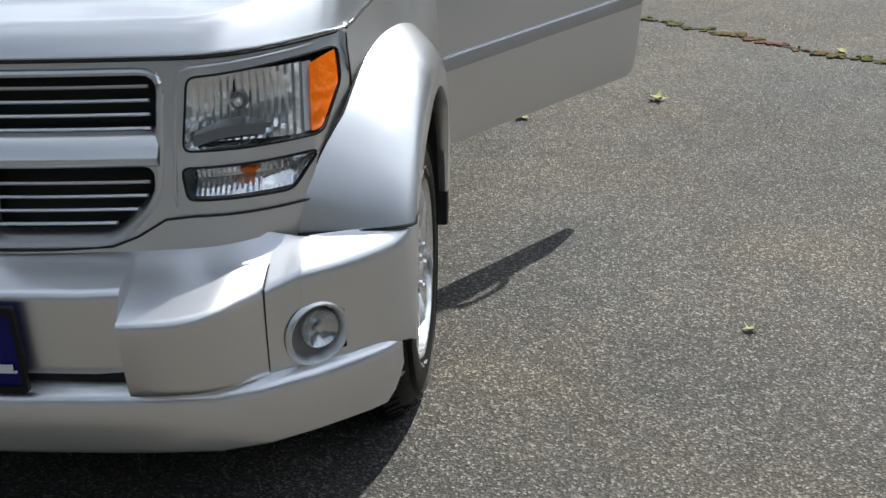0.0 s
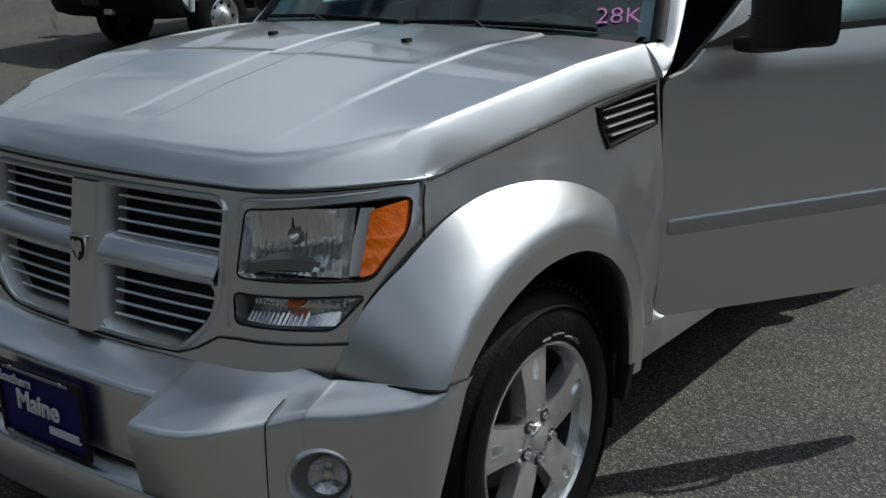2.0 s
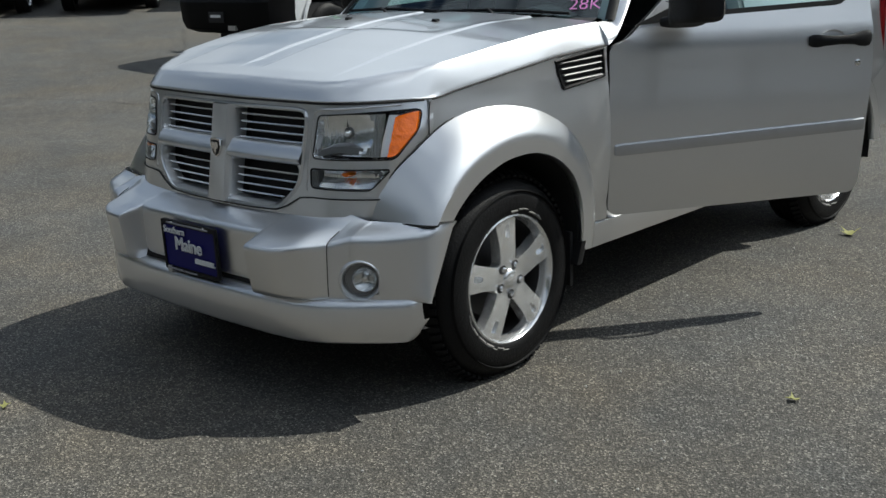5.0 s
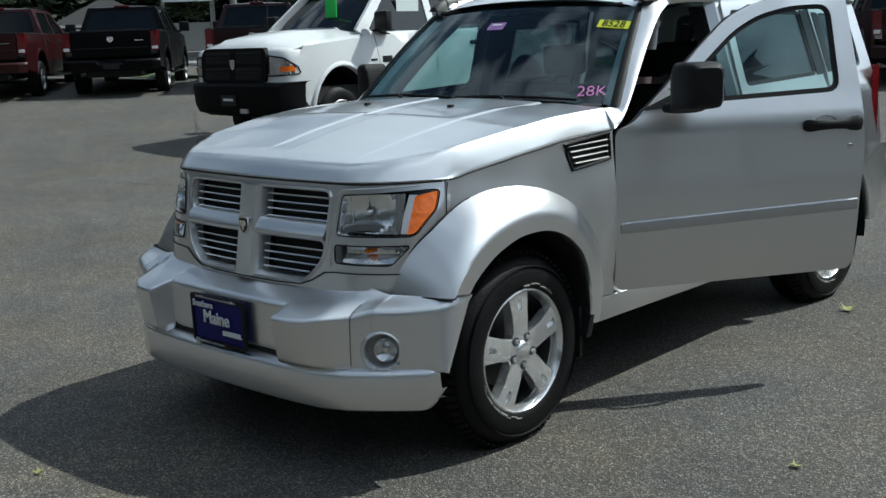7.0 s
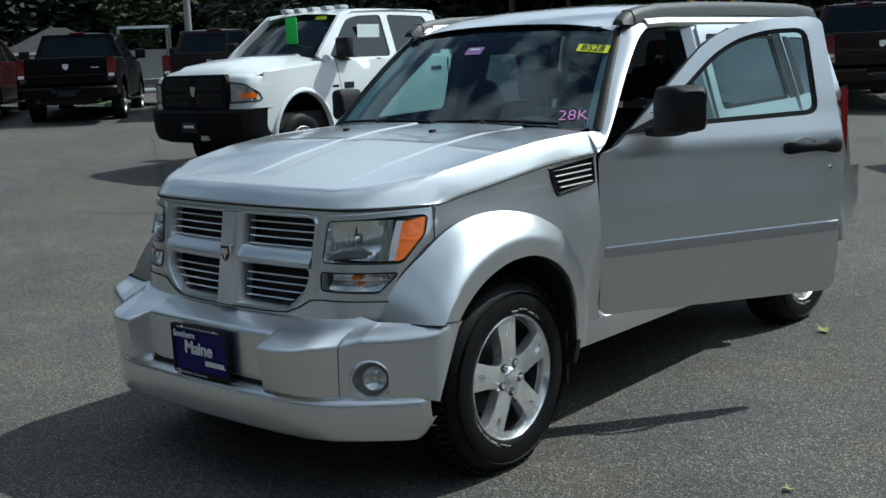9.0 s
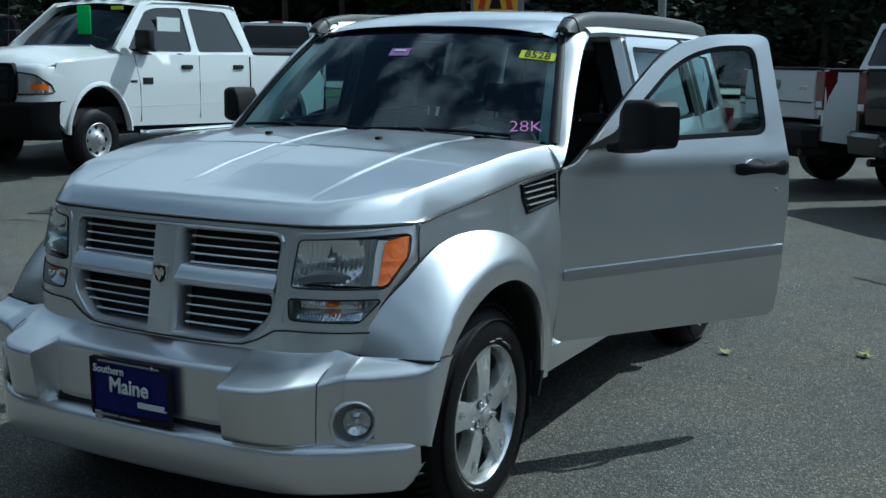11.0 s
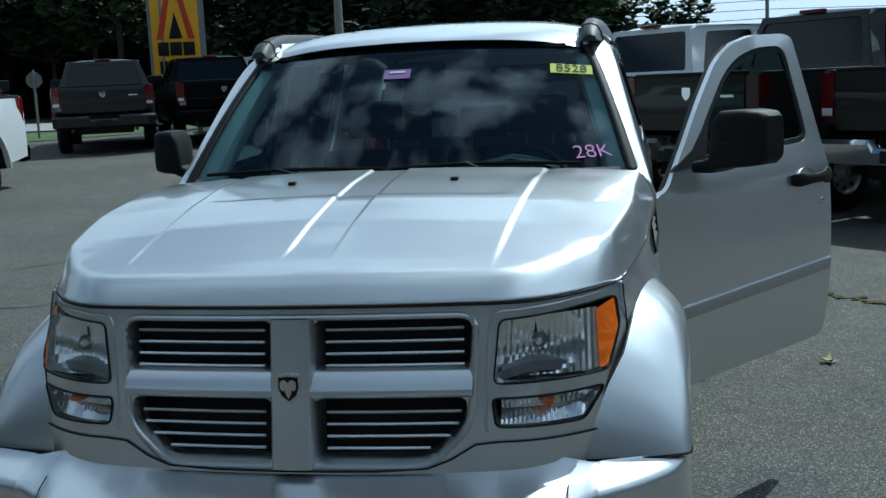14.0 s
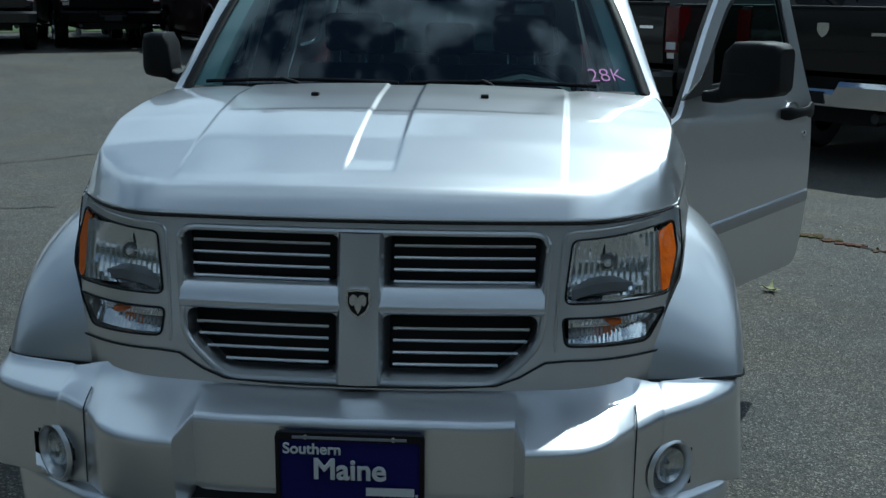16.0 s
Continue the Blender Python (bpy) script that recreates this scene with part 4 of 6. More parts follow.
    # rocker, pillars, rear sides
    rk = [[(s * (side_x(2, 0.43) + dx), y, z) for dx, z in ((-0.10, 0.445), (-0.02, 0.44), (0.004, 0.425), (0.008, 0.38), (-0.004, 0.325), (-0.06, 0.30), (-0.2, 0.29))] for y in (1.22, 1.6, 2.2, 2.8, 3.15)]
    part("rocker_panel", loft(rk), M_SILVER, suv)
    side_panel("rear_quarter", QUARTER, [QWIN], s)
    part("quarter_glass", sheet(QWIN, [], lambda y, z: (s * (side_x(y, z) - 0.012), y, z), None, 0.08), M_REARGL, suv)
    rd = side_panel("rear_door", RDOOR, [RWIN], s, label="closed silver rear door with dark glass")
    part("rear_door_glass", sheet(RWIN, [], lambda y, z: (s * (side_x(y, z) - 0.012), y, z), None, 0.08), M_REARGL, rd)
    side_panel("window_gasket", [(y, z) for y, z in RWIN], [inset(RWIN, 0.018)], s, -0.006, material=M_BLACK, thick=0.01, parent=rd)
    side_panel("pillar_cover", [(3.435, 1.262), (3.515, 1.266), (3.475, 1.612), (3.395, 1.612)], [], s, 0.003, material=M_BLACK, thick=0.012, parent=rd, label="black cover on the door pillar")
    side_panel("pillar_cover", [(3.575, 1.270), (3.645, 1.276), (3.605, 1.596), (3.535, 1.600)], [], s, 0.003, material=M_BLACK, thick=0.012)
    md = [[(s * (side_x(y, 0.75) + dx), y, z + (y - 1.46) * 0.044) for dx, z in ((0.0, 0.693), (0.012, 0.698), (0.016, 0.715), (0.012, 0.732), (0.0, 0.737))] for y in (2.60, 2.9, 3.17)]
    part("door_moulding", loft(md, False), M_SILVER, rd)
    # a-pillar with the black strip beside the windscreen
    edge = [(1.434, 1.138), (1.475, 1.155), (1.53, 1.186), (1.64, 1.279), (1.81, 1.444), (1.98, 1.592), (2.10, 1.650), (2.22, 1.678)]
    glass = [Vector((0.821, 1.434, 1.224)), Vector((0.815, 1.50, 1.222)), screen_at(1.022, 0.0), screen_at(1.030, 0.12), screen_at(1.033, 0.48), screen_at(1.033, 0.86), Vector((0.615, 2.04, 1.700)), Vector((0.60, 2.20, 1.712))]
    outer = [Vector((side_x(y, z) + (0.003 if i < 6 else -0.004 if i == 6 else -0.02), y, z)) for i, (y, z) in enumerate(edge)]
    pill = []
    for i, (o, g) in enumerate(zip(outer, glass)):
        tang = (outer[min(i + 1, 7)] - outer[max(i - 1, 0)]).normalized()
        n = tang.cross(g - o).normalized()
        n = n if n.x > 0 else -n
        mid, d = (o + g) / 2, (o - g).length
        ring = [g - n * 0.015, g + n * 0.03 * d, g.lerp(o, 0.2) + n * 0.07 * d, mid + n * 0.10 * d, g.lerp(o, 0.8) + n * 0.09 * d, g.lerp(o, 0.95) + n * 0.05 * d, o, o - Vector((0.03, 0.0, 0.006)), mid - n * 0.03]
        pill.append([(s * q.x, q.y, q.z) for q in ring])
    fine = []
    for i in range(len(pill) - 1):
        for f in (0.0, 0.34, 0.67):
            p0, p1, p2, p3 = (pill[max(0, min(len(pill) - 1, i + k))] for k in (-1, 0, 1, 2))
            fine.append([tuple(0.5 * (2 * b1 + (c1 - a1) * f + (2 * a1 - 5 * b1 + 4 * c1 - d1) * f * f + (3 * b1 - a1 - 3 * c1 + d1) * f ** 3) for a1, b1, c1, d1 in zip(a0, b0, c0, d0)) for a0, b0, c0, d0 in zip(p0, p1, p2, p3)])
    fine.append(pill[-1])
    part("a_pillar", loft(fine, True, True), M_SILVER, suv, smooth=50)
    strip = [[screen_at(s * u, v) + Vector((0, -d, d)) for u, d in ((0.985, 0.003), (0.993, 0.007), (1.008, 0.009), (1.030, 0.007), (1.042, -0.002))] for v in [k / 8 for k in range(9)]]
    part("windscreen_strip", loft(strip), M_BLACK, suv, "dark plastic moulding beside the windscreen")
    inner = [[screen_at(s * u, v) + Vector((0, d, -0.3 * d)) for u, d in ((0.992, 0.010), (0.960, 0.014), (0.915, 0.035), (0.900, 0.090), (0.93, 0.16))] for v in [k / 8 for k in range(9)]]
    part("pillar_trim", loft(inner), M_PILLAR, suv, "pale grey trim inside the pillar")
    # inner door opening: b-pillar, roof side, seal
    bp = [[(s * (side_x(2.55, z) + dx), y, z) for dx, y in ((-0.012, 2.54), (-0.012, 2.58), (-0.13, 2.62), (-0.13, 2.52), (-0.05, 2.50))] for z in (0.42, 0.8, 1.15, 1.4, 1.66)]
    part("b_pillar", loft(bp, True, True), M_SILVER, suv)
    bt = [[(s * (side_x(2.55, z) + dx), y, z) for dx, y in ((-0.135, 2.63), (-0.150, 2.60), (-0.150, 2.52), (-0.135, 2.49), (-0.06, 2.488))] for z in (0.50, 0.8, 1.15, 1.4, 1.64)]
    part("pillar_trim", loft(bt), M_TRIM, suv, "dark trim on the door pillar")
    rs = [[(s * x, y, z) for x, z in ((0.60, 1.735), (0.655, 1.722), (0.705, 1.700), (0.722, 1.680), (0.712, 1.662), (0.66, 1.655), (0.60, 1.69))] for y in (2.12, 2.3, 2.8, 3.4, 3.9, 4.18)]
    rs = [[(x - s * 0.012 * (y > 4), y, z - (0.008 if y < 2.2 else 0) - 0.02 * (y > 4)) for x, y, z in r] for r in rs]
    part("roof_side", loft(rs, True, True), M_SILVER, suv)
    # roof rail
    rr = [(1.972, 1.696, 0.056), (1.995, 1.716, 0.064), (2.05, 1.738, 0.071), (2.14, 1.756, 0.073), (2.30, 1.772, 0.07), (2.7, 1.785, 0.065), (3.3, 1.79, 0.065), (3.9, 1.785, 0.065), (4.1, 1.770, 0.06), (4.17, 1.73, 0.05)]
    rows = [[(s * (0.652 + dx * w / 0.07), y, max(z + dz, 1.672)) for dx, dz in ((-0.045, -0.075), (-0.040, -0.02), (-0.025, -0.003), (0.0, 0.0), (0.022, -0.008), (0.035, -0.03), (0.043, -0.075))] for i, (y, z, w) in enumerate(rr)]
    part("roof_rail", loft(rows, True, True), M_GREYPL, suv, "dark grey plastic roof rail")
    seam("rail_joint", [rows[2][k] for k in range(7)], suv, 0.004)
# floor pan, roof, tail
part("floor_pan", box(-0.80, 0.80, 1.0, 4.2, 0.30, 0.36), M_DARK, suv)
roof = []
for y in (1.985, 2.03, 2.1, 2.25, 2.6, 3.2, 3.8, 4.1, 4.2):
    zc = lerp_table([(1.985, 1.700), (2.03, 1.722), (2.1, 1.746), (2.25, 1.774), (2.6, 1.798), (3.2, 1.802), (3.8, 1.792), (4.1, 1.77), (4.2, 1.74)], y)
    roof.append([(0.64 * t, y - 0.075 * (1 - t * t) * max(0.0, (2.1 - y) / 0.115), zc - 0.030 * t * t - 0.030 * t ** 6) for t in [k / 10 for k in range(-10, 11)]])
part("roof", loft(roof), M_SILVER, suv, smooth=60)
part("roof_lining", loft([[(x * 1.02, y, z - 0.035) for x, y, z in r] for r in roof]), M_LINING, suv)
gate = part("liftgate", sheet([(-0.72, 0.56), (0.72, 0.56), (0.74, 1.2), (0.62, 1.72), (-0.62, 1.72), (-0.74, 1.2)], [rounded([(-0.62, 1.22), (0.62, 1.22), (0.54, 1.62), (-0.54, 1.62)], 0.05)],
     lambda x, z: (x, 4.24 + (1.74 - z) * 0.10 + 0.03 * (1 - (x / 0.75) ** 2), z), (0, -0.04, 0), 0.08), M_SILVER, suv)
part("liftgate_glass", sheet(rounded([(-0.62, 1.22), (0.62, 1.22), (0.54, 1.62), (-0.54, 1.62)], 0.05), [], lambda x, z: (x, 4.225 + (1.74 - z) * 0.10 + 0.03 * (1 - (x / 0.75) ** 2), z), None, 0.1), M_REARGL, gate)
for s in (1, -1):
    tl = [[(s * x, y, z) for x, y in ((0.835, 4.18), (0.838, 4.27), (0.80, 4.335), (0.70, 4.36))] for z in (0.86, 1.0, 1.15, 1.28)]
    part("tail_lamp", loft(tl), M_REDL, suv, "red tail lamp")
rb = [[(x, y + (abs(x) > 0.8) * -0.06, z) for y, z in ((4.36, 0.80), (4.45, 0.79), (4.47, 0.75), (4.465, 0.62), (4.43, 0.52), (4.34, 0.45))] for x in (-0.80, -0.5, 0, 0.5, 0.80)]
for s in (1, -1):
    wrap = [[(s * 0.86, 3.98, z) for z in (0.66, 0.655, 0.64, 0.58, 0.50, 0.45)], [(s * 0.895, 4.20, z) for z in (0.82, 0.815, 0.79, 0.66, 0.52, 0.45)], [(s * 0.885, 4.34, z) for z in (0.81, 0.80, 0.77, 0.64, 0.52, 0.45)], [(s * 0.80, 4.44, z) for z in (0.80, 0.79, 0.75, 0.62, 0.52, 0.45)]]
    part("rear_bumper_corner", loft(wrap), M_SILVER, suv, smooth=75)
part("rear_bumper", loft(rb), M_SILVER, suv)


# windscreen, cowl, wipers
ws = loft([[screen_at(u / 12, v / 10) for u in range(-12, 13)] for v in range(0, 11)])
part("windscreen", ws, M_WIND, suv, "clear windscreen with stickers and marker writing")
band = loft([[screen_at(u / 12, v) + Vector((0, 0.002, -0.002)) for u in range(-12, 13)] for v in (0.93, 0.965, 1.0)])
part("screen_shade_band", band, M_BLACK, suv)
cw = [[(x, y, z) for x, y, z in ((u * 0.80, 1.29 + 0.10 * u * u, 1.225 - 0.02 * u * u), (u * 0.80, 1.38 + 0.12 * u * u, 1.222 - 0.02 * u * u), (u * 0.785, 1.45 + 0.13 * u * u, 1.24 - 0.015 * u * u))] for u in [k / 8 for k in range(-8, 9)]]
part("cowl", loft(cw), M_BLACK, suv)
for u0, u1, piv in ((-0.92, -0.05, -0.42), (-0.02, 0.80, 0.38)):
    pts = [screen_at(u0 + (u1 - u0) * k / 10, 0.035 + 0.015 * math.sin(k / 10 * math.pi)) + Vector((0, -0.012, 0.010)) for k in range(11)]
    wp = part("wiper", tube(pts, 0.007, 6), M_BLACK, suv, "black windscreen wiper")
    a = Vector((piv * 0.8, 1.43, 1.236))
    part("wiper_arm", tube([a, a.lerp(pts[4], 0.5) + Vector((0, -0.004, 0.006)), pts[4] + Vector((0, -0.003, 0.004))], 0.007, 6), M_BLACK, wp)
for x in (-0.262, 0.262):
    part("washer_nozzle", box(x - 0.012, x + 0.012, 1.085, 1.11, hood_z(x, 1.1) - 0.004, hood_z(x, 1.1) + 0.009, 0.004), M_BLACK, suv)


def on_screen(u, v, off=0.004):
    o = screen_at(u, v)
    du, dv = screen_at(u + 0.02, v) - screen_at(u - 0.02, v), screen_at(u, v + 0.02) - screen_at(u, v - 0.02)
    du.normalize()
    n = du.cross(dv).normalized()
    dv = n.cross(du)
    o = o + n * off
    return Matrix((( *[du.x, dv.x, n.x, o.x],), (*[du.y, dv.y, n.y, o.y],), (*[du.z, dv.z, n.z, o.z],), (0, 0, 0, 1)))


def card(name, u, v, w, h, material, label, roll=0.0):
    bm = bmesh.new()
    m = on_screen(u, v) @ Matrix.Rotation(roll, 4, "Z")
    vs = [bm.verts.new(m @ Vector(p)) for p in ((-w / 2, -h / 2, 0), (w / 2, -h / 2, 0), (w / 2, h / 2, 0), (-w / 2, h / 2, 0), (-w / 2, -h / 2, -0.002), (w / 2, -h / 2, -0.002), (w / 2, h / 2, -0.002), (-w / 2, h / 2, -0.002))]
    for q in ((0, 1, 2, 3), (7, 6, 5, 4), (0, 4, 5, 1), (1, 5, 6, 2), (2, 6, 7, 3), (3, 7, 4, 0)):
        bm.faces.new([vs[i] for i in q])
    return part(name, bm, material, suv, label), m


yst, m = card("stock_sticker", 0.868, 0.755, 0.155, 0.052, M_YELLOW, "yellow stock-number sticker", -0.05)
lettering("8528", 0.058, M_BLACK, m @ Matrix.Translation((0, 0, 0.0012)), yst, "sticker_number", 0.0)
pst, m = card("inspection_sticker", -0.08, 0.735, 0.100, 0.052, M_PURPLE, "purple window sticker", 0.0)
bm = box(-0.030, 0.030, 0.004, 0.014, 0.0005, 0.002)
bmesh.ops.transform(bm, matrix=m, verts=bm.verts)
part("sticker_bar", bm, M_WHITE, pst)
mk = lettering("28K", 0.084, M_PINK, on_screen(0.862, 0.12, 0.003) @ Matrix.Rotation(0.16, 4, "Z") @ Matrix.Shear("XY", 4, (0.15, 0.0)), suv, "marker_writing", -0.0014)
mk["label"] = "pink marker writing on the glass"


# front doors, built closed; the driver's one swings on its hinge
def front_door(s, swing):
    piv = Vector((s * 0.885, 1.44, 0.0))
    turn = Matrix.Translation(piv) @ Matrix.Rotation(radians(-s * swing), 4, "Z") @ Matrix.Translation(-piv)
    made = []
    label = "open silver driver's door" if swing else "closed silver door"
    d = side_panel("front_door", DOOR, [WIN], s, label=label, thick=0.028, step=0.045)
    made.append(d)
    add = lambda ob: made.append(ob) or ob
    # inner trim, lower door only
    trim = [(1.47, 0.50), (2.46, 0.52), (2.49, 0.9), (2.50, 1.235), (1.66, 1.215), (1.52, 1.12), (1.46, 1.05)]
    bm = sheet(trim, [], lambda y, z: (s * (side_x(y, z) - 0.028 - 0.05 * (1 - ((z - 0.85) / 0.4) ** 2)), y, z), (s * 0.012, 0, 0), 0.06)
    add(part("door_trim", bm, M_TRIM, d))
    add(part("door_glass", sheet(WIN, [], lambda y, z: (s * (side_x(y, z) - 0.012), y, z), None, 0.06), M_SIDEGL, d, "clear greenish door glass"))
    inner = inset(WIN, 0.020)
    add(part("window_gasket", sheet(WIN, [inner], lambda y, z: (s * (side_x(y, z) - 0.004), y, z), (-s * 0.012, 0, 0), 0.04), M_BLACK, d))
    # corner sail and mirror
    sail = [(1.545, 1.205), (1.76, 1.222), (1.85, 1.385), (1.70, 1.27)]
    add(part("mirror_sail", sheet(sail, [], lambda y, z: (s * (side_x(y, z) + 0.003), y, z), (-s * 0.01, 0, 0), 0.05), M_BLACK, d))
    rows = []
    for x, y0, y1, z0, z1 in ((0.875, 1.63, 1.74, 1.196, 1.236), (0.90, 1.64, 1.76, 1.194, 1.240), (0.925, 1.65, 1.79, 1.194, 1.252), (0.940, 1.640, 1.81, 1.200, 1.375), (0.97, 1.637, 1.815, 1.212, 1.406), (1.05, 1.645, 1.815, 1.218, 1.408), (1.10, 1.66, 1.81, 1.226, 1.402), (1.118, 1.68, 1.80, 1.242, 1.385)):
        ring = rounded([(y0 + 0.012, z0), (y1, z0), (y1, z1), (y0 + 0.012, z1)], 0.028, 4)
        far = 0.875 + (x - 0.875) * (1.06 if s > 0 else 0.60)
        rows.append([(s * far, y + (0.0 if s > 0 else 0.06), z + (0.0 if s > 0 else 0.2 * max(0.0, 1.36 - z))) for y, z in ring])
    mirror = add(part("door_mirror", loft(rows, True, True), M_BLACK, d, "large black door mirror"))
    g = box(min(s * 0.96, s * (1.10 if s > 0 else 0.99)), max(s * 0.96, s * (1.10 if s > 0 else 0.99)), 1.812 + (0.06 if s < 0 else 0), 1.819 + (0.06 if s < 0 else 0), 1.245, 1.385, 0.002)
    add(part("mirror_glass", g, M_CHROME, mirror))
    if s > 0:
        add(part("mirror_seam", tube([(s * x, 1.6355 + 0.11 * max(0, x - 0.98), 1.30) for x in (0.96, 0.99, 1.02, 1.03)], 0.002, 5), M_DARK, mirror))
    # moulding, handle, lock
    mx = side_x(2.0, 0.72)
    md = [[(s * (mx + dx * k), y, 0.717 + dz * (0.4 + 0.6 * k) + (y - 1.46) * 0.044) for dx, dz in ((-0.008, -0.026), (0.004, -0.024), (0.008, -0.016), (0.009, 0.010), (0.008, 0.019), (0.004, 0.0245), (-0.008, 0.026))] for y, k in ((1.450, 0.3), (1.456, 0.8), (1.475, 1.0), (2.524, 1.0))]
    add(part("door_moulding", loft(md, True, True), M_MOULD, d, "smooth grey rubbing strip", smooth=25))
    pull = [(2.275, 0.002, 0.018), (2.285, 0.016, 0.026), (2.30, 0.026, 0.027), (2.33, 0.034, 0.022), (2.40, 0.038, 0.018), (2.455, 0.034, 0.021), (2.48, 0.028, 0.030), (2.51, 0.022, 0.034), (2.535, 0.012, 0.030), (2.545, 0.002, 0.02)]
    rows = [[(s * (side_x(y, 1.118) + dx + 0.012 * math.cos(a)), y, 1.112 + 0.01 * (y - 2.29) + r * math.sin(a)) for a in [2 * math.pi * k / 10 for k in range(10)]] for y, dx, r in pull]
    add(part("door_handle", loft(rows, True, True), M_BLACK, d, "black pull handle"))
    cup = revolve([(0.0, -0.016), (0.03, -0.012), (0.048, 0.0), (0.052, 0.002)], 24)
    bmesh.ops.scale(cup, vec=(1, 1.15, 0.8), verts=cup.verts)
    bmesh.ops.translate(cup, verts=cup.verts, vec=(side_x(2.36, 1.118) + 0.001, 2.375, 1.112))
    if s < 0:
        bmesh.ops.scale(cup, vec=(-1, 1, 1), verts=cup.verts)
        bmesh.ops.reverse_faces(cup, faces=cup.faces)
    add(part("handle_cup", cup, M_SILVER, d))
    lock = revolve([(0.0, 0.005), (0.010, 0.005), (0.013, 0.003), (0.014, -0.002)], 16)
    bmesh.ops.translate(lock, verts=lock.verts, vec=(side_x(2.49, 1.0), 2.49, 1.015))
    if s > 0:
        add(part("door_lock", lock, M_CHROME, d))
    else:
        lock.free()
    # seal round the frame and the dark inner edge
    add(part("door_seal", tube([(s * (side_x(y, z) - 0.03), y, z) for y, z in ((1.44, 1.10), (1.51, 1.145), (1.64, 1.255), (1.81, 1.42), (1.98, 1.568), (2.1, 1.625))], 0.012, 6), M_BLACK, d))
    for ob in made:
        ob.data.transform(turn)
    return d


front_door(1, 38.0)
front_door(-1, 0.0)


# cabin
def seat(x, y, w=0.50, back_h=0.62):
    t = empty("seat")
    t.parent = suv
    t["label"] = "dark cloth seat"
    part("cushion", box(x - w / 2, x + w / 2, y - 0.25, y + 0.25, 0.55, 0.70, 0.05, 3), M_SEAT, t)
    bm = box(x - w / 2, x + w / 2, y + 0.20, y + 0.34, 0.66, 0.66 + back_h, 0.05, 3)
    bmesh.ops.rotate(bm, cent=(x, y + 0.2, 0.66), matrix=Matrix.Rotation(radians(-14), 3, "X"), verts=bm.verts)
    part("backrest", bm, M_SEAT, t)
    bm = box(x - 0.13, x + 0.13, y + 0.37, y + 0.47, 0.66 + back_h + 0.02, 0.66 + back_h + 0.19, 0.04, 3)
    part("headrest", bm, M_SEAT, t)
    for dx in (-0.06, 0.06):
        part("headrest_post", tube([(x + dx, y + 0.40, 0.62 + back_h), (x + dx, y + 0.42, 0.70 + back_h)], 0.006, 6), M_CHROME, t)
    return t


for sx in (-0.38, 0.38):
    seat(sx, 2.35)
for sx in (-0.42, 0.0, 0.42):
    seat(sx, 3.25, 0.40, 0.56)
dash = [[(x, y, z) for y, z in ((1.42, 1.20), (1.52, 1.235), (1.66, 1.225), (1.76, 1.18), (1.80, 1.08), (1.76, 0.85), (1.62, 0.60))] for x in (-0.76, -0.4, 0.0, 0.4, 0.76)]
part("dashboard", loft(dash), M_TRIM, suv, "dark dashboard")
hood_i = [[(0.38 + dx, y, z + 0.045 * math.cos(dx / 0.17 * math.pi / 2)) for y, z in ((1.58, 1.225), (1.68, 1.235), (1.80, 1.19))] for dx in (-0.17, -0.1, 0, 0.1, 0.17)]
part("gauge_hood", loft(hood_i), M_TRIM, suv)
wheel_ring = []
for k in range(28):
    a = 2 * math.pi * k / 28
    wheel_ring.append(Vector((0.38 + 0.185 * math.cos(a), 1.90 + 0.185 * math.sin(a) * 0.42, 1.12 + 0.185 * math.sin(a) * 0.9)))
stw = part("steering_wheel", tube(wheel_ring, 0.015, 8, True), M_BLACK, suv, "black steering wheel")
for k in (0, 14, 21):
    part("wheel_spoke", tube([wheel_ring[k], Vector((0.38, 1.88, 1.12))], 0.016, 6), M_BLACK, stw)
part("steering_column", tube([(0.38, 1.88, 1.12), (0.38, 1.70, 1.06)], 0.045, 8), M_TRIM, suv)
part("mirror_inside", box(-0.11, 0.11, 1.90, 1.93, 1.56, 1.625, 0.015), M_BLACK, suv)
for s in (1, -1):
    sv = box(min(s * 0.10, s * 0.56), max(s * 0.10, s * 0.56), 1.96, 2.14, 1.655, 1.67, 0.006)
    part("sun_visor", sv, M_LINING, suv)
part("front_bulkhead", box(-0.74, 0.74, 1.36, 1.40, 0.40, 1.20), M_DARK, suv)
part("engine_bay_fill", box(-0.58, 0.58, 0.30, 1.36, 0.35, 1.0), M_DARK, suv)

# ---- ground ----
def ground_z(x, y):
    d = math.hypot(x, y)
    f = min(1.0, max(0.0, -x / 6.0))
    dip = 0.035 * max(0.0, min(1.0, (8.5 - d) / 3.0)) * max(0.0, min(1.0, (3.4 - y) / 2.2))
    far = min(1.0, max(0.0, (y - 12.0) / 6.0))
    rise = 0.05 * max(0.0, min(d, 40.0) - 11.0)
    rise += (0.05 * max(0.0, min(d, 18.0) - 11.0) + 0.012 * max(0.0, min(d, 40.0) - 18.0) - rise) * far
    return -dip + rise * f + 0.0006 * math.sin(x * 1.7) * math.sin(y * 1.3)


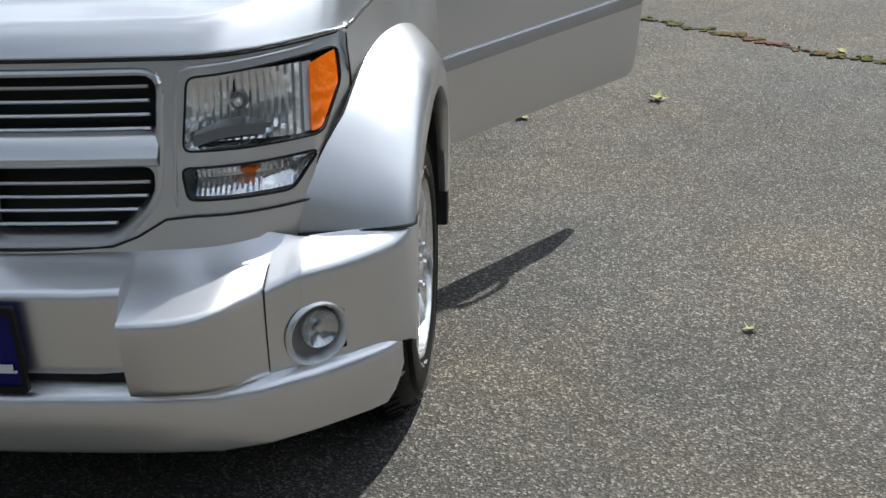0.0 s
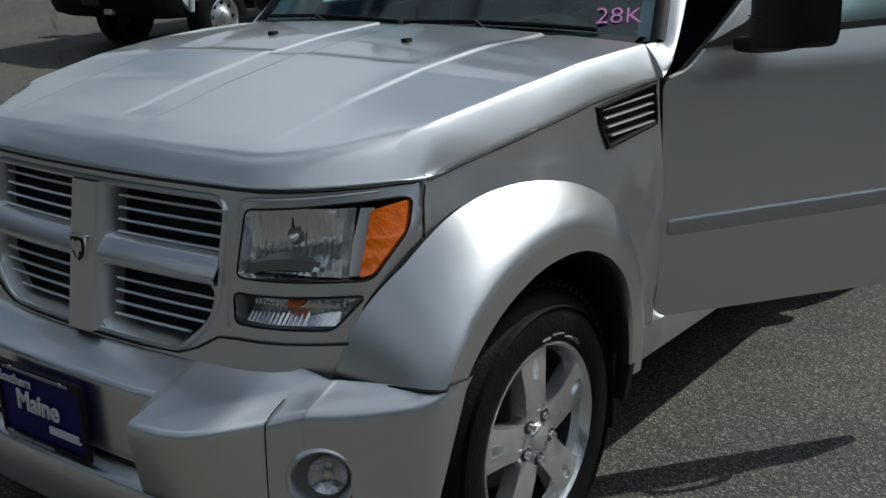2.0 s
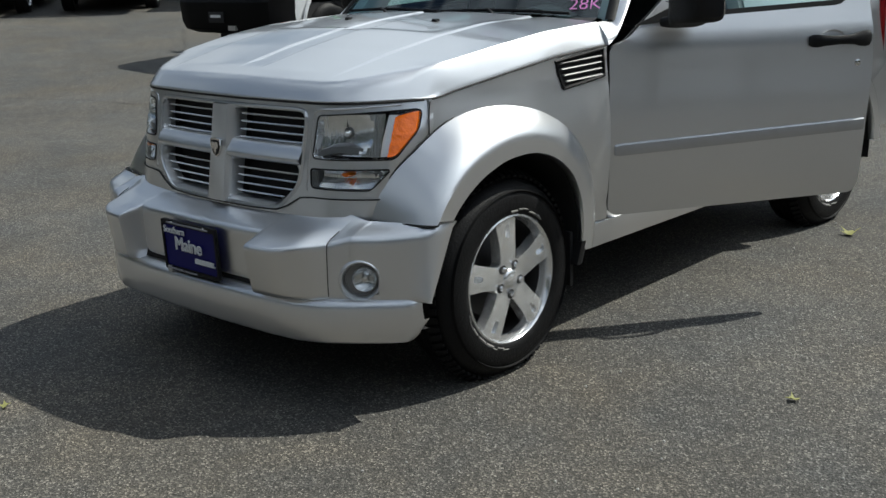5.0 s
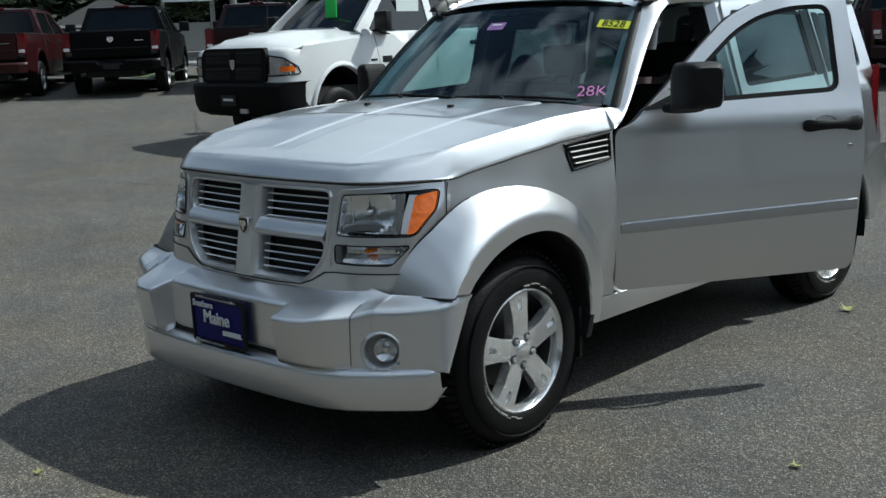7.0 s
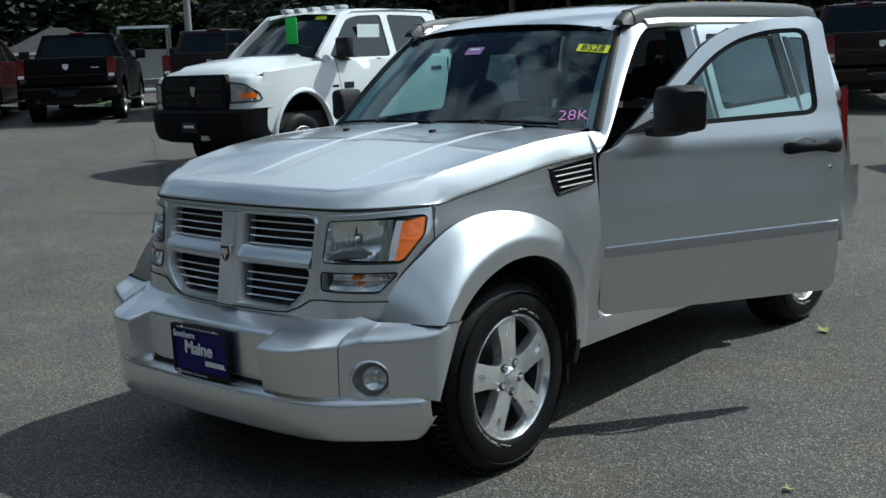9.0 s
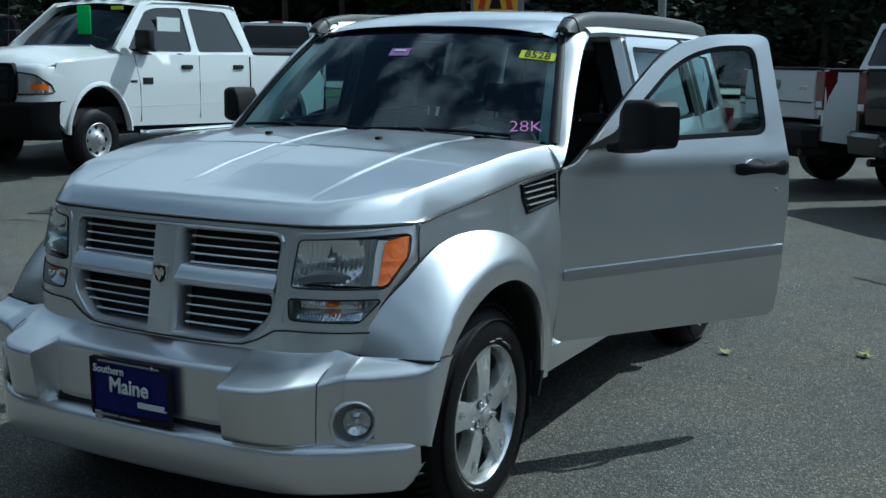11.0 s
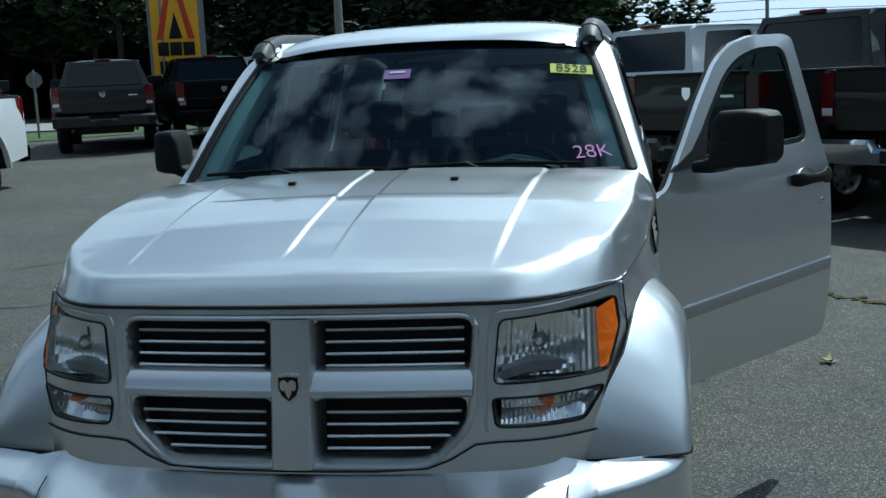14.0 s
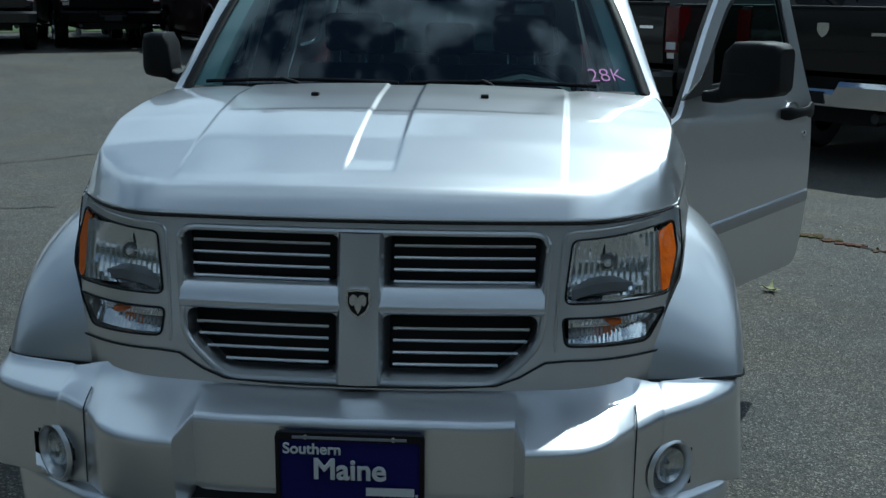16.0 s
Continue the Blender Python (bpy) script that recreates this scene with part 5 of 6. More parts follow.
def asphalt():
    m = bpy.data.materials.new("asphalt")
    m.use_nodes = True
    nt = m.node_tree
    b = nt.nodes["Principled BSDF"]
    L = nt.links.new
    geo = nt.nodes.new("ShaderNodeNewGeometry")
    def noise_tex(scale, detail=4, rough=0.5):
        n = nt.nodes.new("ShaderNodeTexNoise")
        n.inputs["Scale"].default_value, n.inputs["Detail"].default_value, n.inputs["Roughness"].default_value = scale, detail, rough
        L(geo.outputs["Position"], n.inputs["Vector"])
        return n
    vor = nt.nodes.new("ShaderNodeTexVoronoi")
    vor.inputs["Scale"].default_value = 165
    L(geo.outputs["Position"], vor.inputs["Vector"])
    sep = nt.nodes.new("ShaderNodeSeparateColor")
    L(vor.outputs["Color"], sep.inputs["Color"])
    ramp = nt.nodes.new("ShaderNodeValToRGB")
    el = ramp.color_ramp.elements
    el[0].position, el[0].color = 0.0, (0.030, 0.029, 0.0265, 1)
    el[1].position, el[1].color = 1.0, (0.27, 0.258, 0.232, 1)
    e = el.new(0.55)
    e.color = (0.068, 0.0655, 0.060, 1)
    e = el.new(0.85)
    e.color = (0.118, 0.112, 0.100, 1)
    L(sep.outputs["Red"], ramp.inputs["Fac"])
    # worn light patches, oil-dark stains, and a smooth older part far off
    n1, n2, n3 = noise_tex(0.5, 6, 0.6), noise_tex(3.5, 5, 0.6), noise_tex(30, 3)
    r1 = nt.nodes.new("ShaderNodeMapRange")
    r1.inputs["From Min"].default_value, r1.inputs["From Max"].default_value = 0.3, 0.7
    r1.inputs["To Min"].default_value, r1.inputs["To Max"].default_value = 0.80, 1.22
    L(n1.outputs["Fac"], r1.inputs["Value"])
    r2 = nt.nodes.new("ShaderNodeMapRange")
    r2.inputs["From Min"].default_value, r2.inputs["From Max"].default_value = 0.3, 0.7
    r2.inputs["To Min"].default_value, r2.inputs["To Max"].default_value = 0.86, 1.14
    L(n2.outputs["Fac"], r2.inputs["Value"])
    mu = nt.nodes.new("ShaderNodeMath")
    mu.operation = "MULTIPLY"
    L(r1.outputs["Result"], mu.inputs[0])
    L(r2.outputs["Result"], mu.inputs[1])
    mc = nt.nodes.new("ShaderNodeVectorMath")
    mc.operation = "SCALE"
    L(ramp.outputs["Color"], mc.inputs[0])
    L(mu.outputs["Value"], mc.inputs["Scale"])
    # sandy and bluish areas
    n4 = noise_tex(0.9, 5, 0.65)
    tint = nt.nodes.new("ShaderNodeValToRGB")
    tint.color_ramp.elements[0].position, tint.color_ramp.elements[0].color = 0.36, (0.95, 0.98, 1.02, 1)
    tint.color_ramp.elements[1].position, tint.color_ramp.elements[1].color = 0.66, (1.12, 1.03, 0.90, 1)
    L(n4.outputs["Fac"], tint.inputs["Fac"])
    mt = nt.nodes.new("ShaderNodeVectorMath")
    mt.operation = "MULTIPLY"
    L(mc.outputs["Vector"], mt.inputs[0])
    L(tint.outputs["Color"], mt.inputs[1])
    L(mt.outputs["Vector"], b.inputs["Base Color"])
    b.inputs["Roughness"].default_value = 0.86
    bp = nt.nodes.new("ShaderNodeBump")
    bp.inputs["Strength"].default_value, bp.inputs["Distance"].default_value = 0.7, 0.005
    sm = nt.nodes.new("ShaderNodeMath")
    sm.operation = "ADD"
    L(vor.outputs["Distance"], sm.inputs[0])
    L(n3.outputs["Fac"], sm.inputs[1])
    L(sm.outputs["Value"], bp.inputs["Height"])
    L(bp.outputs["Normal"], b.inputs["Normal"])
    return m


M_ASPHALT = asphalt()
M_GRASS = mat("grass", (0.07, 0.11, 0.03), 0.9, var=0.4, scale=3)


def grid_ground():
    ax = [-3000, -900, -300, -120] + [-80 + 4 * i for i in range(13)] + [-28 + 1.0 * i for i in range(57)] + [32 + 6 * i for i in range(9)] + [120, 300, 900, 3000]
    rows = [[(x, y, ground_z(x, y)) for x in ax] for y in ax]
    return loft(rows)


gr = part("ground", grid_ground(), M_ASPHALT)
tagged(gr, "worn grey asphalt car park", "ground", kind="structure")


# ---- parked pickups ----
M_TWHITE = mat("white_paint", (0.74, 0.76, 0.77), 0.35, 0.0, var=0.03, scale=2, coat=0.7)
M_TBLACK = mat("black_paint", (0.003, 0.003, 0.004), 0.30, 0.0, var=0.1, spec=0.10)
M_TGREY = mat("grey_paint", (0.034, 0.034, 0.032), 0.30, 0.5, var=0.08, scale=3, coat=0.4)
M_TBROWN = mat("dark_metal_paint", (0.014, 0.013, 0.012), 0.30, 0.4, var=0.08, scale=3, coat=0.4)
M_BLKTRIM = mat("coarse_black_trim", (0.004, 0.004, 0.0045), 0.65, var=0.2, spec=0.15)
M_TSILVER = mat("silver_truck_paint", (0.42, 0.43, 0.44), 0.32, 0.8, var=0.05, scale=3, coat=0.5)
M_TRED = mat("dark_red_paint", (0.026, 0.002, 0.003), 0.35, 0.1, var=0.08, scale=3, coat=0.2, spec=0.3)
M_TMAROON = mat("maroon_paint", (0.012, 0.002, 0.003), 0.35, 0.1, var=0.08, scale=3, coat=0.2, spec=0.3)
M_FARLAMP = mat("truck_lamp", (0.42, 0.43, 0.44), 0.15, 0.8, var=0.5, scale=9, bump=0.4, bscale=12, coat=0.5)
M_GREENTAG = mat("green_tag", (0.06, 0.62, 0.10), 0.6)
M_PAPER = mat("window_paper", (0.70, 0.78, 0.78), 0.7, var=0.1)
M_DKGLASS = mat("dark_glass", (0.006, 0.008, 0.009), 0.05, 0.0, spec=0.45)


NOSE = [(0.6, 0.03), (0.8, 0.05), (0.90, 0.10), (0.945, 0.17), (0.965, 0.26), (0.980, 0.46)]


def pickup(label, paint, m, heavy=False, chrome_bumper=False, tag=False, gate=None, tall=0.0):
    """A crew-cab pickup, nose at y = 0 pointing to -y, tail at y = 6.0; the base is the ground under the nose."""
    t = empty("pickup_truck", m, label=label, category="truck", group="parked pickups")
    W, L, fy, ry, R = 1.0, 6.12 if heavy else 6.0, 1.05 if heavy else 1.0, 5.08 if heavy else 4.72, 0.40
    P = lambda name, bm, mt, par=None, lab="", smooth=35: part(name, bm, mt, par or t, lab, smooth)
    roofz = 1.93
    # body side in y-z with wheel arches, both sides
    low = 0.56
    sidep = [(0.25, 0.80), (0.30, 1.12), (0.40, 1.25), (1.72, 1.34), (L - 0.03, 1.37), (L, 1.33), (L, low + 0.08), (ry + 0.52, low)] + arc((ry, R + 0.10), 0.52, 0, 180, 12)[1:] + [(fy + 0.52, low)] + arc((fy, R + 0.10), 0.52, 0, 180, 12)[1:] + [(0.42, low + 0.05)]
    sx = lambda y, z: W - 0.05 * max(0, 0.9 - y) ** 2 * 2 - 0.10 * max(0, (z - 1.1)) - 0.06 * max(0, 0.75 - z)
    for s in (1, -1):
        P("body_side", sheet(sidep, [], lambda y, z: (s * sx(y, z), y, z), (-s * 0.06, 0, 0), 0.16), paint)
        for c in (fy, ry):
            fl = [[(s * (sx(c, 1.0) + dx), c + r * math.cos(a), R + 0.10 + r * math.sin(a)) for dx, r in ((-0.005, 0.575), (0.012, 0.555), (0.016, 0.53), (-0.05, 0.515))] for a in [math.pi * k / 14 for k in range(15)]]
            P("arch_lip", loft(fl), paint)
            P("wheel_well", loft([[(s * x, c + 0.53 * math.cos(a), R + 0.1 + 0.53 * math.sin(a)) for x in (0.95, 0.5)] for a in [math.pi * k / 12 for k in range(13)]]), M_DARK)
        # cab side with windows
        cab = [(1.62, 1.335), (2.42, roofz - 0.03), (2.6, roofz), (4.0, roofz), (4.12, roofz - 0.06), (4.28, 1.355)]
        w1 = rounded([(1.93, 1.375), (2.46, 1.815), (2.60, 1.85), (2.93, 1.865), (2.93, 1.375)], 0.05, 3)
        w2 = rounded([(3.03, 1.375), (3.03, 1.865), (3.86, 1.85), (4.09, 1.385)], 0.06, 3)
        cx = lambda y, z: 0.965 - 0.38 * (z - 1.33)
        P("cab_side", sheet(cab, [w1, w2], lambda y, z: (s * cx(y, z), y, z), (-s * 0.05, 0, 0), 0.12), paint)
        for wn in (w1, w2):
            gl = P("side_window", sheet(wn, [], lambda y, z: (s * (cx(y, z) - 0.015), y, z), (-s * 0.01, 0, 0), 0.15), M_DKGLASS)
        if tag and s > 0:
            P("price_sheet", box(0.842, 0.848, 2.55, 2.85, 1.50, 1.75), M_PAPER)
        for y0 in (1.78, 2.98, 4.14):
            P("door_seam", tube([(s * (sx(y0, 0.7) + 0.001), y0 + 0.0, 0.62), (s * (sx(y0, 1.0) + 0.001), y0, 1.0), (s * (sx(y0, 1.33) + 0.001), y0 + 0.02, 1.33)], 0.005 if y0 < 4 else 0.014, 5), M_GAP)
        for y0 in (2.72, 3.86):
            P("door_handle", box(s * 0.985 - 0.03, s * 0.985 + 0.03, y0 - 0.11, y0 + 0.11, 1.185, 1.235, 0.015), M_BLACK)
        P("fender_badge", box(s * 1.0 - 0.012, s * 1.0 + 0.006, 1.83, 2.02, 1.03, 1.10, 0.004), M_BLACK)
        P("fender_badge", box(s * 1.0 - 0.012, s * 1.0 + 0.006, 1.60, 1.72, 1.05, 1.075, 0.003), M_BLACK)
        P("body_crease", tube([(s * (sx(y, 0.80) + 0.001), y, 0.80) for y in (1.60, 2.4, 3.2, 4.12)], 0.0022, 5), paint)
        P("side_step", tube([(s * 0.98, 1.75, 0.47), (s * 1.03, 1.85, 0.46), (s * 1.03, 4.1, 0.46), (s * 0.98, 4.2, 0.47)], 0.035, 8), M_CHROME)
        mirror = P("door_mirror", box(min(s * 1.02, s * 1.26), max(s * 1.02, s * 1.26), 1.98, 2.10, 1.37, 1.60, 0.03), M_BLACK)
        P("mirror_arm", box(min(s * 0.92, s * 1.06), max(s * 0.92, s * 1.06), 2.03, 2.09, 1.34, 1.40, 0.01), M_BLACK, mirror)
        # tail lamp
        tl = [[(s * x, y, z) for x, y in ((0.985, L - 0.16), (1.0, L - 0.03), (0.985, L + 0.012), (0.83, L + 0.016), (0.82, L - 0.05))] for z in (0.96, 1.1, 1.3, 1.36)]
        lamp = P("tail_lamp", loft(tl, True, True), M_REDL, lab="tall red tail lamp")
        P("reverse_lens", box(min(s * 0.845, s * 0.965), max(s * 0.845, s * 0.965), L + 0.0, L + 0.022, 0.985, 1.05, 0.006), M_WHITE, lamp)
        # head lamp
        hl = rounded([(0.69, 0.945), (0.972, 0.955), (0.966, 1.06), (0.91, 1.135), (0.70, 1.16)], 0.02, 3)
        hy = lambda x, z: lerp_table(NOSE, abs(x)) - 0.012
        lampf = P("headlight", sheet([(s * a, b) for a, b in hl], [], lambda x, z: (x, hy(x, z), z), (0, 0.05, 0), 0.025), M_FARLAMP, lab="clear head lamp with an amber corner")
        P("lamp_bezel", tube([(s * a, hy(a, b) - 0.002, b) for a, b in dense(hl, 0.05)], 0.009, 5, True), M_BLACK, lampf)
        am = [(0.86, 0.985), (0.964, 0.99), (0.958, 1.05), (0.86, 1.04)]
        P("amber_corner", sheet([(s * a, b) for a, b in am], [], lambda x, z: (x, hy(x, z) - 0.008, z), (0, 0.02, 0), 0.02), M_AMBER, lampf)
    # hood, cowl, windscreen, roof, rear window
    hd = [[(x, y, z - 0.07 * (abs(x) / 0.93) ** 3 - (0.13 if abs(x) > 0.96 and y > 0.5 else 0)) for x in (-0.988, -0.95, -0.85, -0.55, -0.45, 0, 0.45, 0.55, 0.85, 0.95, 0.988)] for y, z in ((0.045, 1.222), (0.085, 1.265), (0.25, 1.32), (0.8, 1.385), (1.5, 1.42), (1.78, 1.42))]
    hd = [[(x * (0.90 if y < 0.08 else 0.93 if y < 0.2 else 0.965 if y < 0.5 else 1.0), y, z) for x, y, z in r] for r in hd]
    hd = [[(x, y + (lerp_table(NOSE, abs(x)) - 0.03) * max(0.0, 1 - y / 0.5), z) for x, y, z in r] for r in hd]
    hd = [[(x, y, z + (0.025 if abs(x) < 0.5 and y > 0.2 else 0)) for x, y, z in r] for r in hd]
    P("hood", loft(hd), paint, smooth=50)
    plan = [(0.0, 0.03), (0.6, 0.03), (0.8, 0.05), (0.90, 0.10), (0.945, 0.17), (0.965, 0.26), (0.980, 0.46)]
    plan = [(-x, y) for x, y in reversed(plan[1:])] + plan
    nose = [[(x * k, y + d, z) for x, y in plan] for z, k, d in ((0.84, 1.0, 0.0), (1.0, 1.0, 0.0), (1.12, 0.998, 0.004), (1.19, 0.985, 0.02), (1.225, 0.965, 0.045), (1.24, 0.93, 0.09), (1.245, 0.86, 0.16))]
    P("front_panel", loft(nose), paint, smooth=50)
    P("windscreen", loft([[(x * (0.88 - 0.14 * v), 1.72 + 0.74 * v + 0.10 * (x * x), 1.40 + 0.48 * v - 0.02 * x * x) for x in (-1, -0.5, 0, 0.5, 1)] for v in (0, 0.33, 0.66, 1)]), M_DKGLASS, lab="dark windscreen")
    rf = [[(x * 0.75, y, z - 0.045 * x * x) for x in (-1.02, -0.6, 0, 0.6, 1.02)] for y, z in ((2.42, roofz - 0.03), (2.55, roofz + 0.02), (3.2, roofz + 0.045), (4.0, roofz + 0.03), (4.12, roofz - 0.01))]
    P("roof", loft(rf), paint)
    for x in ((-0.55, -0.28, 0, 0.28, 0.55) if heavy else ()):
        P("roof_marker", box(x - 0.06, x + 0.06, 2.50, 2.62, roofz + 0.01, roofz + 0.055, 0.02), M_STEEL)
    P("cab_back", sheet([(-0.95, 1.30), (0.95, 1.30), (0.74, roofz - 0.01), (-0.74, roofz - 0.01)], [rounded([(-0.80, 1.42), (0.80, 1.42), (0.68, 1.86), (-0.68, 1.86)], 0.05, 3)], lambda x, z: (x, 4.30 - 0.30 * (z - 1.3), z), (0, -0.04, 0), 0.2), paint)
    P("rear_window", sheet(rounded([(-0.80, 1.42), (0.80, 1.42), (0.68, 1.86), (-0.68, 1.86)], 0.05, 3), [], lambda x, z: (x, 4.285 - 0.30 * (z - 1.3), z), None, 0.2), M_DKGLASS)
    P("stop_light", box(-0.16, 0.16, 4.06, 4.15, roofz - 0.005, roofz + 0.035, 0.01), M_REDL)
    # bed and tailgate
    P("bed_floor", box(-0.9, 0.9, 4.3, 5.9, 0.85, 0.9), M_DARK)
    P("bed_front", box(-0.93, 0.93, 4.31, 4.35, 0.8, 1.35), paint)
    P("bed_rail", box(-0.98, -0.88, 4.33, L - 0.05, 1.35, 1.385, 0.01), M_BLACK)
    P("bed_rail", box(0.88, 0.98, 4.33, L - 0.05, 1.35, 1.385, 0.01), M_BLACK)
    tg = P("tailgate", sheet(rounded([(-0.81, 0.86), (0.81, 0.86), (0.81, 1.375), (-0.81, 1.375)], 0.02, 2), [], lambda x, z: (x, L + 0.01 + 0.02 * math.sin((z - 0.86) / 0.52 * math.pi), z), (0, -0.06, 0), 0.10), gate or paint)
    P("tailgate_cap", box(-0.81, 0.81, L - 0.05, L + 0.022, 1.365, 1.40, 0.01), M_BLACK, tg)
    P("tailgate_crease", tube([(-0.78, L + 0.034, 1.03), (0, L + 0.036, 1.03), (0.78, L + 0.034, 1.03)], 0.008, 5), M_GAP, tg)
    sc = 1.7
    P("tailgate_badge", sheet([(x * sc * 1.25, z * sc) for x, z in sh], [], lambda x, z: (x, L + 0.036, 1.20 + z), (0, -0.02, 0), 0.05), M_CHROME, tg)
    P("tailgate_bar", box(-0.68, -0.50, L + 0.028, L + 0.038, 1.165, 1.19), M_CHROME, tg)
    bmt = M_CHROME if chrome_bumper else M_GREYPL
    if not chrome_bumper:
        bmt = (gate or paint) if (gate or paint) is not M_TWHITE else M_BLACK
    rb = [[(x, y - 0.12 * (abs(x) > 0.95), z) for y, z in ((L - 0.02, 0.80), (L + 0.17, 0.79), (L + 0.20, 0.75), (L + 0.17, 0.58), (L, 0.56))] for x in (-1.0, -0.85, -0.3, -0.26, 0.26, 0.3, 0.85, 1.0)]
    rb = [[(x, y, z - (0.07 if abs(x) < 0.28 and z > 0.7 else 0)) for x, y, z in r] for r in rb]
    P("rear_bumper", loft(rb), bmt)
    P("number_plate", box(-0.17, 0.17, L + 0.18, L + 0.20, 0.60, 0.70), M_DARK)
    for s in (1, -1):
        P("tail_pipe", tube([(s * 0.62, L - 0.3, 0.50), (s * 0.62, L + 0.06, 0.50)], 0.04, 10), M_GREYPL)
    # front bumper and grille
    gb = M_BLKTRIM if heavy else M_CHROME
    ends = [(0.0, 0.0), (0.6, 0.0), (0.8, 0.03), (0.93, 0.10), (0.985, 0.22), (1.0, 0.36), (1.002, 0.45)]
    ends = [(-x, y) for x, y in reversed(ends[1:])] + ends
    fb = [[(x * (1.0 - 0.012 * k), d + y * (1 - d), z) for k, (y, z) in enumerate(((0.06, 0.88), (-0.08, 0.87), (-0.11, 0.84), (-0.09, 0.60), (-0.04, 0.50), (0.15, 0.44)))] for x, d in ends]
    P("front_bumper", loft(fb), gb, lab="black front bumper" if heavy else "bright front bumper")
    g = P("grille", sheet(rounded([(-0.66, 0.88), (0.66, 0.88), (0.68, 1.16), (0.62, 1.245), (-0.62, 1.245), (-0.68, 1.16)], 0.05, 3), [], lambda x, z: (x, -0.015 + 0.10 * max(0, z - 0.9), z), (0, 0.10, 0), 0.12), M_BLKTRIM, lab="black crosshair grille")
    for x in (-0.32, 0.32):
        for z in (0.975, 1.145):
            P("grille_mesh", sheet(rounded([(x - 0.26, z - 0.065), (x + 0.26, z - 0.065), (x + 0.26, z + 0.065), (x - 0.26, z + 0.065)], 0.03, 2), [], lambda a, b: (a, -0.021 + 0.10 * max(0, b - 0.9), b), None, 0.2), M_DARK, g)
            for k in (-1, 0, 1):
                P("grille_bar", box(x - 0.25, x + 0.25, -0.035 + 0.10 * (z - 0.9), -0.02 + 0.10 * (z - 0.9), z + 0.036 * k - 0.006, z + 0.036 * k + 0.006, 0.003), M_BLACK, g)
    P("grille_badge", sheet([(x * 1.7, z * 1.6) for x, z in sh], [], lambda x, z: (x, -0.012, 1.065 + z), (0, 0.02, 0), 0.05), M_CHROME, g)
    P("dealer_plate", box(-0.15, 0.15, -0.12, -0.10, 0.60, 0.74, 0.004), M_TRIM)
    P("plate_bar", box(-0.10, 0.10, -0.126, -0.12, 0.665, 0.70), M_WHITE)
    P("chassis", box(-0.55, 0.55, 0.3, 5.9, 0.42, 0.62), M_DARK)
    P("underbody", box(-0.9, 0.9, 0.4, 5.85, 0.60, 0.80), M_DARK)
    if tag:
        P("green_tag", box(-0.12, 0.10, 2.0, 2.02, 1.56, 1.86, 0.01), M_GREENTAG).data.transform(Matrix.Translation((0.24, -0.06, -0.01)))
        P("yellow_sticker", box(0.35, 0.55, 2.32, 2.33, 1.82, 1.86), M_YELLOW)
        P("plow_box", box(0.2, 0.34, -0.09, -0.05, 0.5, 0.56), M_STEEL)
    # wheels
    for s in (1, -1):
        for c in (fy, ry):
            w = empty("wheel")
            w.parent = t
            w.location = (s * 0.99, c, R)
            w.rotation_euler = (0, 0, 0 if s > 0 else math.pi)
            P("tyre", revolve([(0.22, 0.0), (0.25, 0.012), (0.33, 0.015), (0.375, -0.01), (R, -0.04), (R, -0.22), (0.36, -0.25), (0.22, -0.24)], 36), M_RUBBER, w)
            P("rim", revolve([(0.225, 0.0), (0.215, 0.006), (0.20, -0.03), (0.17, -0.045), (0.12, -0.03), (0.075, 0.0), (0.07, 0.03), (0.05, 0.045), (0.0, 0.048)], 32), M_STEEL, w)
            for k in range(8):
                a = 2 * math.pi * k / 8
                hole = revolve([(0.0, -0.036), (0.026, -0.036), (0.028, -0.046)], 10)
                bmesh.ops.translate(hole, verts=hole.verts, vec=(0, 0.163 * math.cos(a), 0.163 * math.sin(a)))
                P("rim_hole", hole, M_DARK, w)
    if tall:
        for ob in list(t.children) + [c for k in t.children for c in k.children if k.type == "MESH"]:
            if ob.type == "MESH":
                for v in ob.data.vertices:
                    v.co.z += tall * max(0.0, v.co.z - 0.45)
    if heavy:
        # taller body of the heavy-duty kind
        for ob in list(t.children) + [c for k in t.children for c in k.children if k.type == "MESH"]:
            if ob.type == "MESH":
                for v in ob.data.vertices:
                    y, z = v.co.y, v.co.z
                    if y > 1.5:
                        v.co.y -= 0.32 * min(1.0, max(0.0, (z - 1.30) / 0.1)) * min(1.0, max(0.0, (3.0 - y) / 0.6))
                    v.co.x *= 1.05
                    v.co.z += 0.24 * max(0.0, z - 0.75)
        P("aerial", tube([(-0.90, 1.35, 1.45), (-0.90, 1.42, 2.25)], 0.006, 5), M_GAP)
    return t


def on_ground(x, y, turn):
    return pose(x, y, ground_z(x, y), 0, 0, turn)


def tail_to(x, y, turn):
    """Pose whose tailgate middle stands at x, y; turn 180 puts the tail towards -y."""
    a = radians(turn)
    nx, ny = x + 6.0 * math.sin(a), y - 6.0 * math.cos(a)
    return pose(nx, ny, ground_z(x, y), 0, 0, turn)


